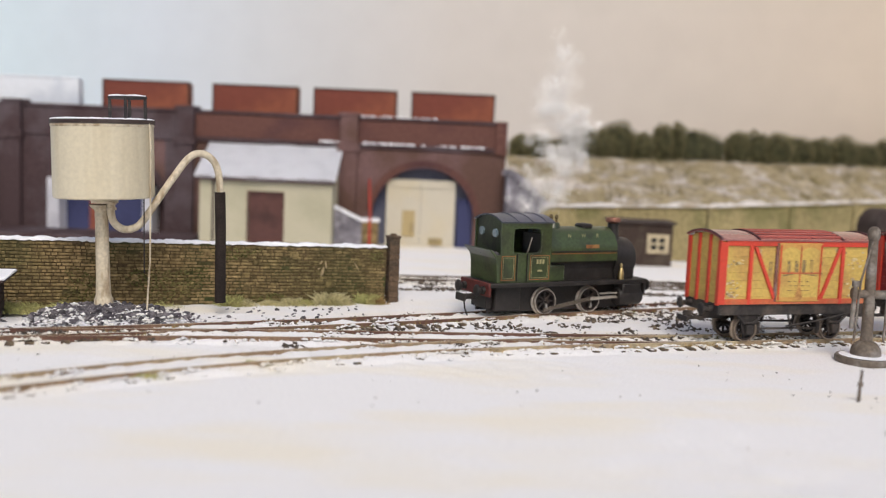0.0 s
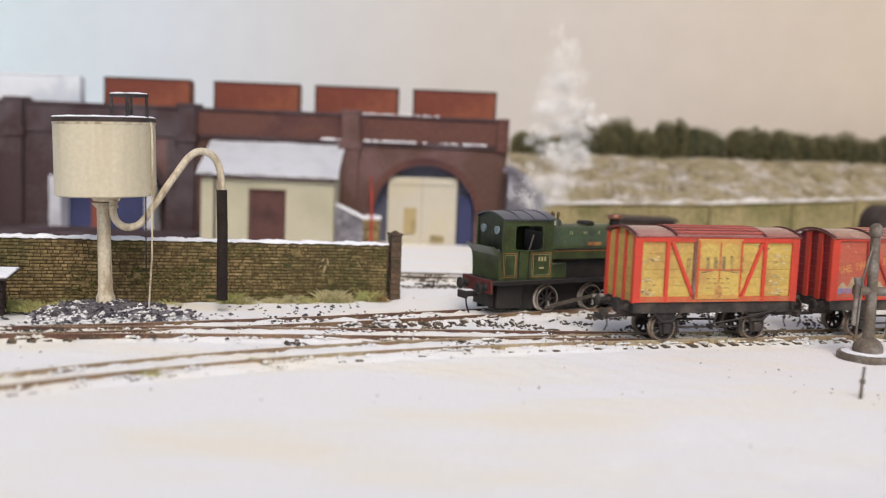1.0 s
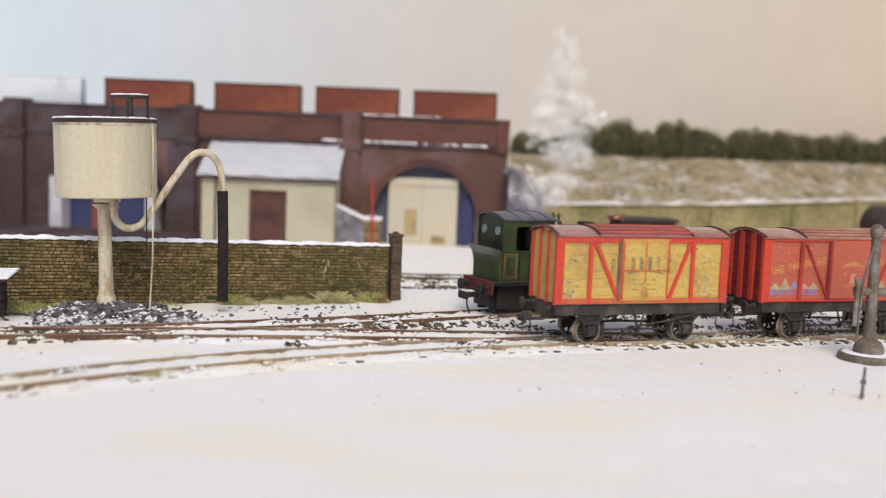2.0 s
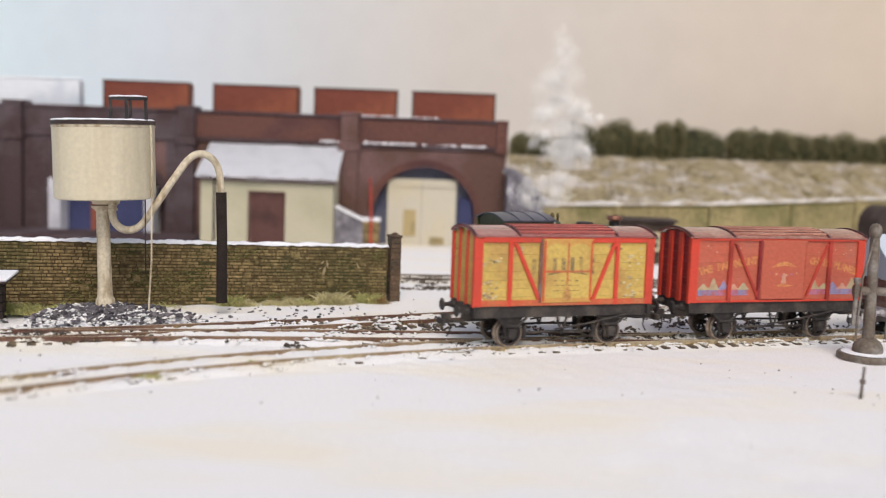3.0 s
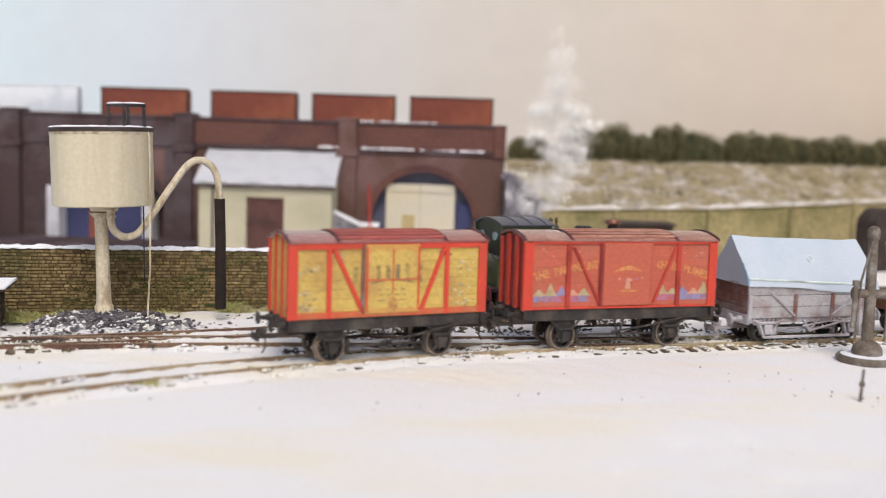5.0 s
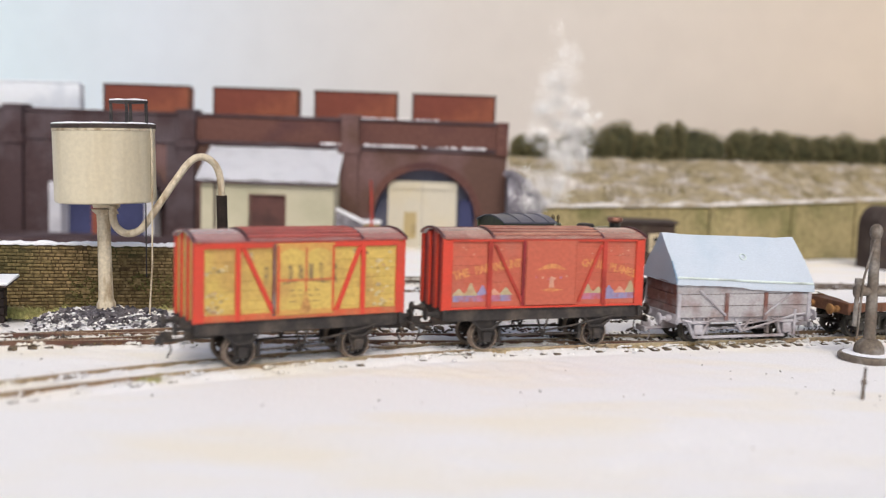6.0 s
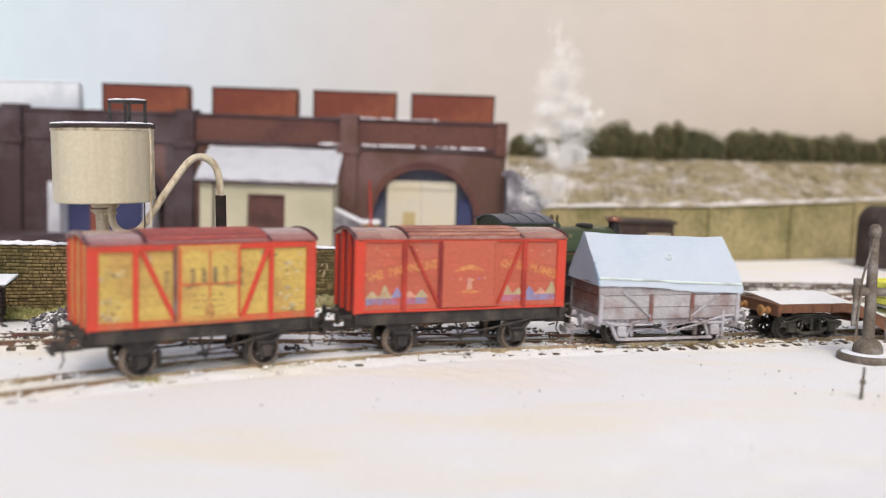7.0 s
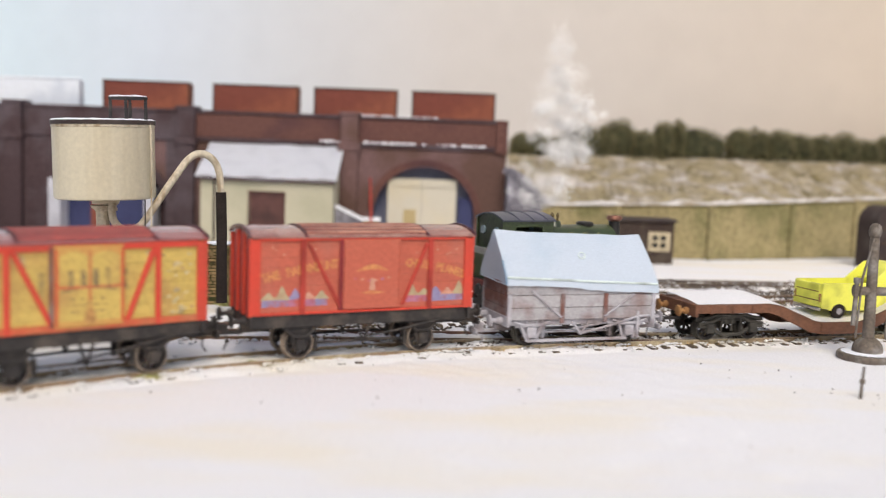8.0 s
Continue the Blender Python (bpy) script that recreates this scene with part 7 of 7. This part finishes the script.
        box(bm, 33.5, 46.5, s * 11.8 - 4.4, s * 11.8 + 4.4, 8, 16.2, 0.4)
        part("cylinder", bm, LOCO_BLACK, e)
    return e


engine()


# ---- steam: loose clouds of droplets that drift and turn ----
def puff(rng, n, rx, rz):
    """A soft cloud of tiny flat droplets that turn their faces to the light."""
    v, f = [], []
    lobes = [(Vector((rng.gauss(0, 0.45), rng.gauss(0, 0.4), rng.gauss(0, 0.45))), rng.uniform(0.35, 0.75)) for _ in range(7)]
    for _ in range(n):
        c, r = rng.choice(lobes)
        d = Vector((rng.gauss(0, 1), rng.gauss(0, 1), rng.gauss(0, 1)))
        p = c + (d.normalized() * r * rng.random() ** 0.5 if rng.random() < 0.6 else d * r * 0.62)
        p = Vector((p.x * rx, p.y * rx * 0.5, p.z * rz))
        s = rng.uniform(0.11, 0.24)
        up = (sun_from + Vector((rng.gauss(0, 0.25), rng.gauss(0, 0.25), rng.gauss(0, 0.25)))).normalized()
        a = up.orthogonal().normalized() * s
        b = up.cross(a).normalized() * s
        o = len(v)
        v += [p - a - b * 0.6, p + a - b * 0.6, p + b]
        f.append((o, o + 1, o + 2))
    return v, f


STEAM_X, STEAM_Y = 75.5, 640.0
# x, z above the ground, half width, half height, droplets
PUFFS = [(-27, 61, 9, 9, 600), (-15, 59, 10, 8, 1300), (-4, 62, 9, 8, 1900), (-22, 72, 10, 9, 1000), (-9, 74, 12, 10, 3400), (3, 80, 11, 9, 3600), (-6, 89, 13, 10, 4600), (8, 93, 9, 8, 3600),
         (-12, 100, 10, 9, 3000), (2, 103, 13, 10, 5200), (15, 108, 7, 6, 1700), (-3, 114, 15, 11, 5600), (10, 118, 8, 8, 1500), (-5, 125, 14, 11, 4400), (-2, 135, 12, 12, 3000), (-5, 145, 9, 11, 1700),
         (-4, 155, 6, 10, 750), (-6, 164, 4, 8, 220)]


def steam():
    rng = random.Random(77)
    made = []
    for x, z, rx, rz, n in PUFFS:
        v, f = puff(rng, int(n * 1.9), rx, rz)
        ob = raw("steam_puff", v, f, STEAM)
        tagged(ob, "drifting puff of thin white steam above the engine", "steam", "steam over the engine")
        made.append((ob, x, z, rng.uniform(0, 6.28), rng.uniform(0.6, 1.3)))
    return made


STEAM_PUFFS = steam()


# ---- stones of the boundary wall ----
def wall_stones():
    rng = random.Random(15)
    shapes = []
    for length, tall in ((2.6, 0.7), (3.4, 0.84), (4.2, 0.74), (5.0, 0.9), (5.8, 0.76), (6.8, 0.84), (8.2, 0.74)):
        bm = bmesh.new()
        box(bm, -length / 2 + 0.26, length / 2 - 0.26, -0.5, 1.2, -tall * 0.82, tall * 0.82, 0.2)
        ob = part("stone", bm, STONE, smooth=0)
        shapes.append((length, ob.data))
        bpy.data.objects.remove(ob)
    rest_v, rest_f = [], []
    count = 0
    z = -4.0
    row = 0
    while z < WALL_H - 1.8:
        x = 95 + (row % 2) * 3.1 + rng.uniform(0, 1.5)
        while x < WALL_LEN - 3:
            length, me = rng.choice(shapes)
            if x + length > WALL_LEN - 0.5:
                x = WALL_LEN - 0.5 - length
            cx, dy, tilt = x + length / 2, rng.uniform(-0.25, 0.25), rng.uniform(-0.6, 0.6)
            if rng.random() < 0.03:
                x += length
                continue
            if cx > 195 and count < 300:
                s = new("stone", me)
                s.parent = BOUNDARY
                s.matrix_basis = at(cx, 0.5 + dy, z + 0.45 * wave(cx, z, 0.04, 3) + rng.uniform(-0.15, 0.15), rng.uniform(-2, 2), 0, tilt * 2)
                count += 1
            else:
                o = len(rest_v)
                rest_v += [(v.co.x * 1000 + cx, v.co.y * 1000 + 0.5 + dy, v.co.z * 1000 + z + 0.45 * wave(cx, z, 0.04, 3)) for v in me.vertices]
                rest_f += [tuple(o + i for i in p.vertices) for p in me.polygons]
            x += length + (9 if x + length > WALL_LEN - 1 else 0)
        z += 1.82
        row += 1
    for cx, cz, wide, tall in ((168, 24, 4.4, 3.4), (176, 13, 4.0, 3.4), (214, 27, 4.4, 3.2), (241, 22.5, 4.2, 3.4), (236, 9, 3.6, 3.2), (283, 10.5, 4.0, 3.2), (262, 27, 5.0, 3.2), (301, 23, 4.0, 3.2), (150, 8, 4.6, 3.2)):
        bm = bmesh.new()
        box(bm, -wide / 2, wide / 2, -0.7, 1.2, -tall / 2, tall / 2, 0.3)
        part("block", bm, STONE, BOUNDARY, "squared larger block", smooth=0).matrix_basis = at(cx, 0.35, cz)
    for cx, cz, wide, tall, turn in ((279, 18, 1.5, 7.0, 14), (280.6, 22.0, 1.0, 4.6, -10), (277.8, 23.0, 0.9, 2.6, 34), (276.6, 19.5, 0.7, 2.0, 60), (299, 21, 0.6, 5.6, -32), (300.6, 22.6, 0.5, 2.6, -20)):
        bm = bmesh.new()
        rim = [(0.5 * wide * math.cos(k * 0.52) * rng.uniform(0.7, 1.2), 0.5 * tall * math.sin(k * 0.52) * rng.uniform(0.7, 1.2)) for k in range(12)]
        prism(bm, rim, -0.32, 0.4, 0.1)
        part("repair", bm, WORN_RENDER, BOUNDARY, "pale smear of worn render", smooth=0).matrix_basis = at(cx, 0, cz, 0, 0, turn)
    cushions = []
    for _ in range(5200):
        cx, cz = rng.uniform(100, WALL_LEN - 2), rng.uniform(-4, 30)
        if wave(cx, cz * 1.6, 0.03, 52) > 0.06 + 0.012 * max(0.0, cz - 4):
            cushions.append((cx, 0.15 + rng.uniform(-0.15, 0.2), cz))
    v, f = lumps(rng, cushions, 0.5, 1.6)
    raw("moss", v, f, WALL_MOSS, BOUNDARY)["label"] = "thin dark moss on the stones"
    ob = raw("stonework", rest_v, rest_f, STONE, BOUNDARY)
    tagged(ob, kind="stuff")


wall_stones()


# ---- what moves ----
# seconds and the way gone: the leading axle's place along the siding, from the point at x = 0
ROLL = [(0.0, 156.6), (0.5, 133.1), (1.0, 109.7), (1.5, 89.1), (3.0, 29.2), (3.5, 7.5), (4.0, -14.5), (4.5, -35.4), (6.0, -96.7), (6.5, -116.2), (7.0, -137.2), (7.5, -160.1), (8.0, -183.6)]


def along():
    xs = np.arange(-560.0, 1300.0, 1.0)
    ys = np.array([main_y(x) for x in xs])
    s = np.concatenate([[0], np.cumsum(np.hypot(np.diff(xs), np.diff(ys)))])
    return xs, ys, s - np.interp(0, xs, s)


def motions():
    xs, ys, ss = along()

    def spot(s):
        return float(np.interp(s, ss, xs)), float(np.interp(s, ss, ys))

    times = [0.25 * i for i in range(33)]
    tt, rr = np.array([r[0] for r in ROLL]), np.array([r[1] for r in ROLL])
    slope = np.gradient(rr, tt)

    def gone(t):
        i = min(max(int(np.searchsorted(tt, t, "right")) - 1, 0), len(tt) - 2)
        w = tt[i + 1] - tt[i]
        u = (t - tt[i]) / w
        return (rr[i] * (2 * u ** 3 - 3 * u * u + 1) + slope[i] * w * (u ** 3 - 2 * u * u + u)
                + rr[i + 1] * (3 * u * u - 2 * u ** 3) + slope[i + 1] * w * (u ** 3 - u * u))

    # each wagon: the two points at which it follows the rails, behind the leading axle
    for ob, a, b, sets, r, lift in ((YELLOW_VAN, 0.4, 50.8, yellow_wheels, 6.3, 0), (RED_VAN, 113.2, 168.8, red_wheels, 6.3, 0), (TARP_WAGON, 222.6, 272.6, tarp_wheels, 6.3, 0),
                                    (WELL_WAGON, 332.4, 448.4, well_wheels, 5.8, 0), (PICKUP, 391.5, 445.5, (), 1, 9.5)):
        rows = []
        for t in times:
            (xa, ya), (xb, yb) = spot(gone(t) + a), spot(gone(t) + b)
            rows.append((t, at((xa + xb) / 2, (ya + yb) / 2, RAIL_Z + lift, math.degrees(math.atan2(yb - ya, xb - xa)))))
        walk(ob, rows)
        for w in sets:
            x, y, z = w.matrix_basis.translation
            walk(w, [(t, Matrix.Translation((x, y, z)) @ Matrix.Rotation((gone(t) - rr[0]) / r, 4, "Y")) for t in times])
    for ob, x, z, phase, pace in STEAM_PUFFS:
        rows = []
        for t in times[::2]:
            a = phase + t * 2 * math.pi / 4.0 * pace
            up = (z - 60) / 110
            rows.append((t, at(STEAM_X + x + (0.6 + 1.6 * up) * math.sin(a), STEAM_Y, z + 1.5 * math.sin(a * 0.7 + 1) + 1.0 * t * pace * 0.35, 14 * math.sin(a * 0.5), 0, 9 * math.sin(a * 0.6))))
        walk(ob, rows)


motions()
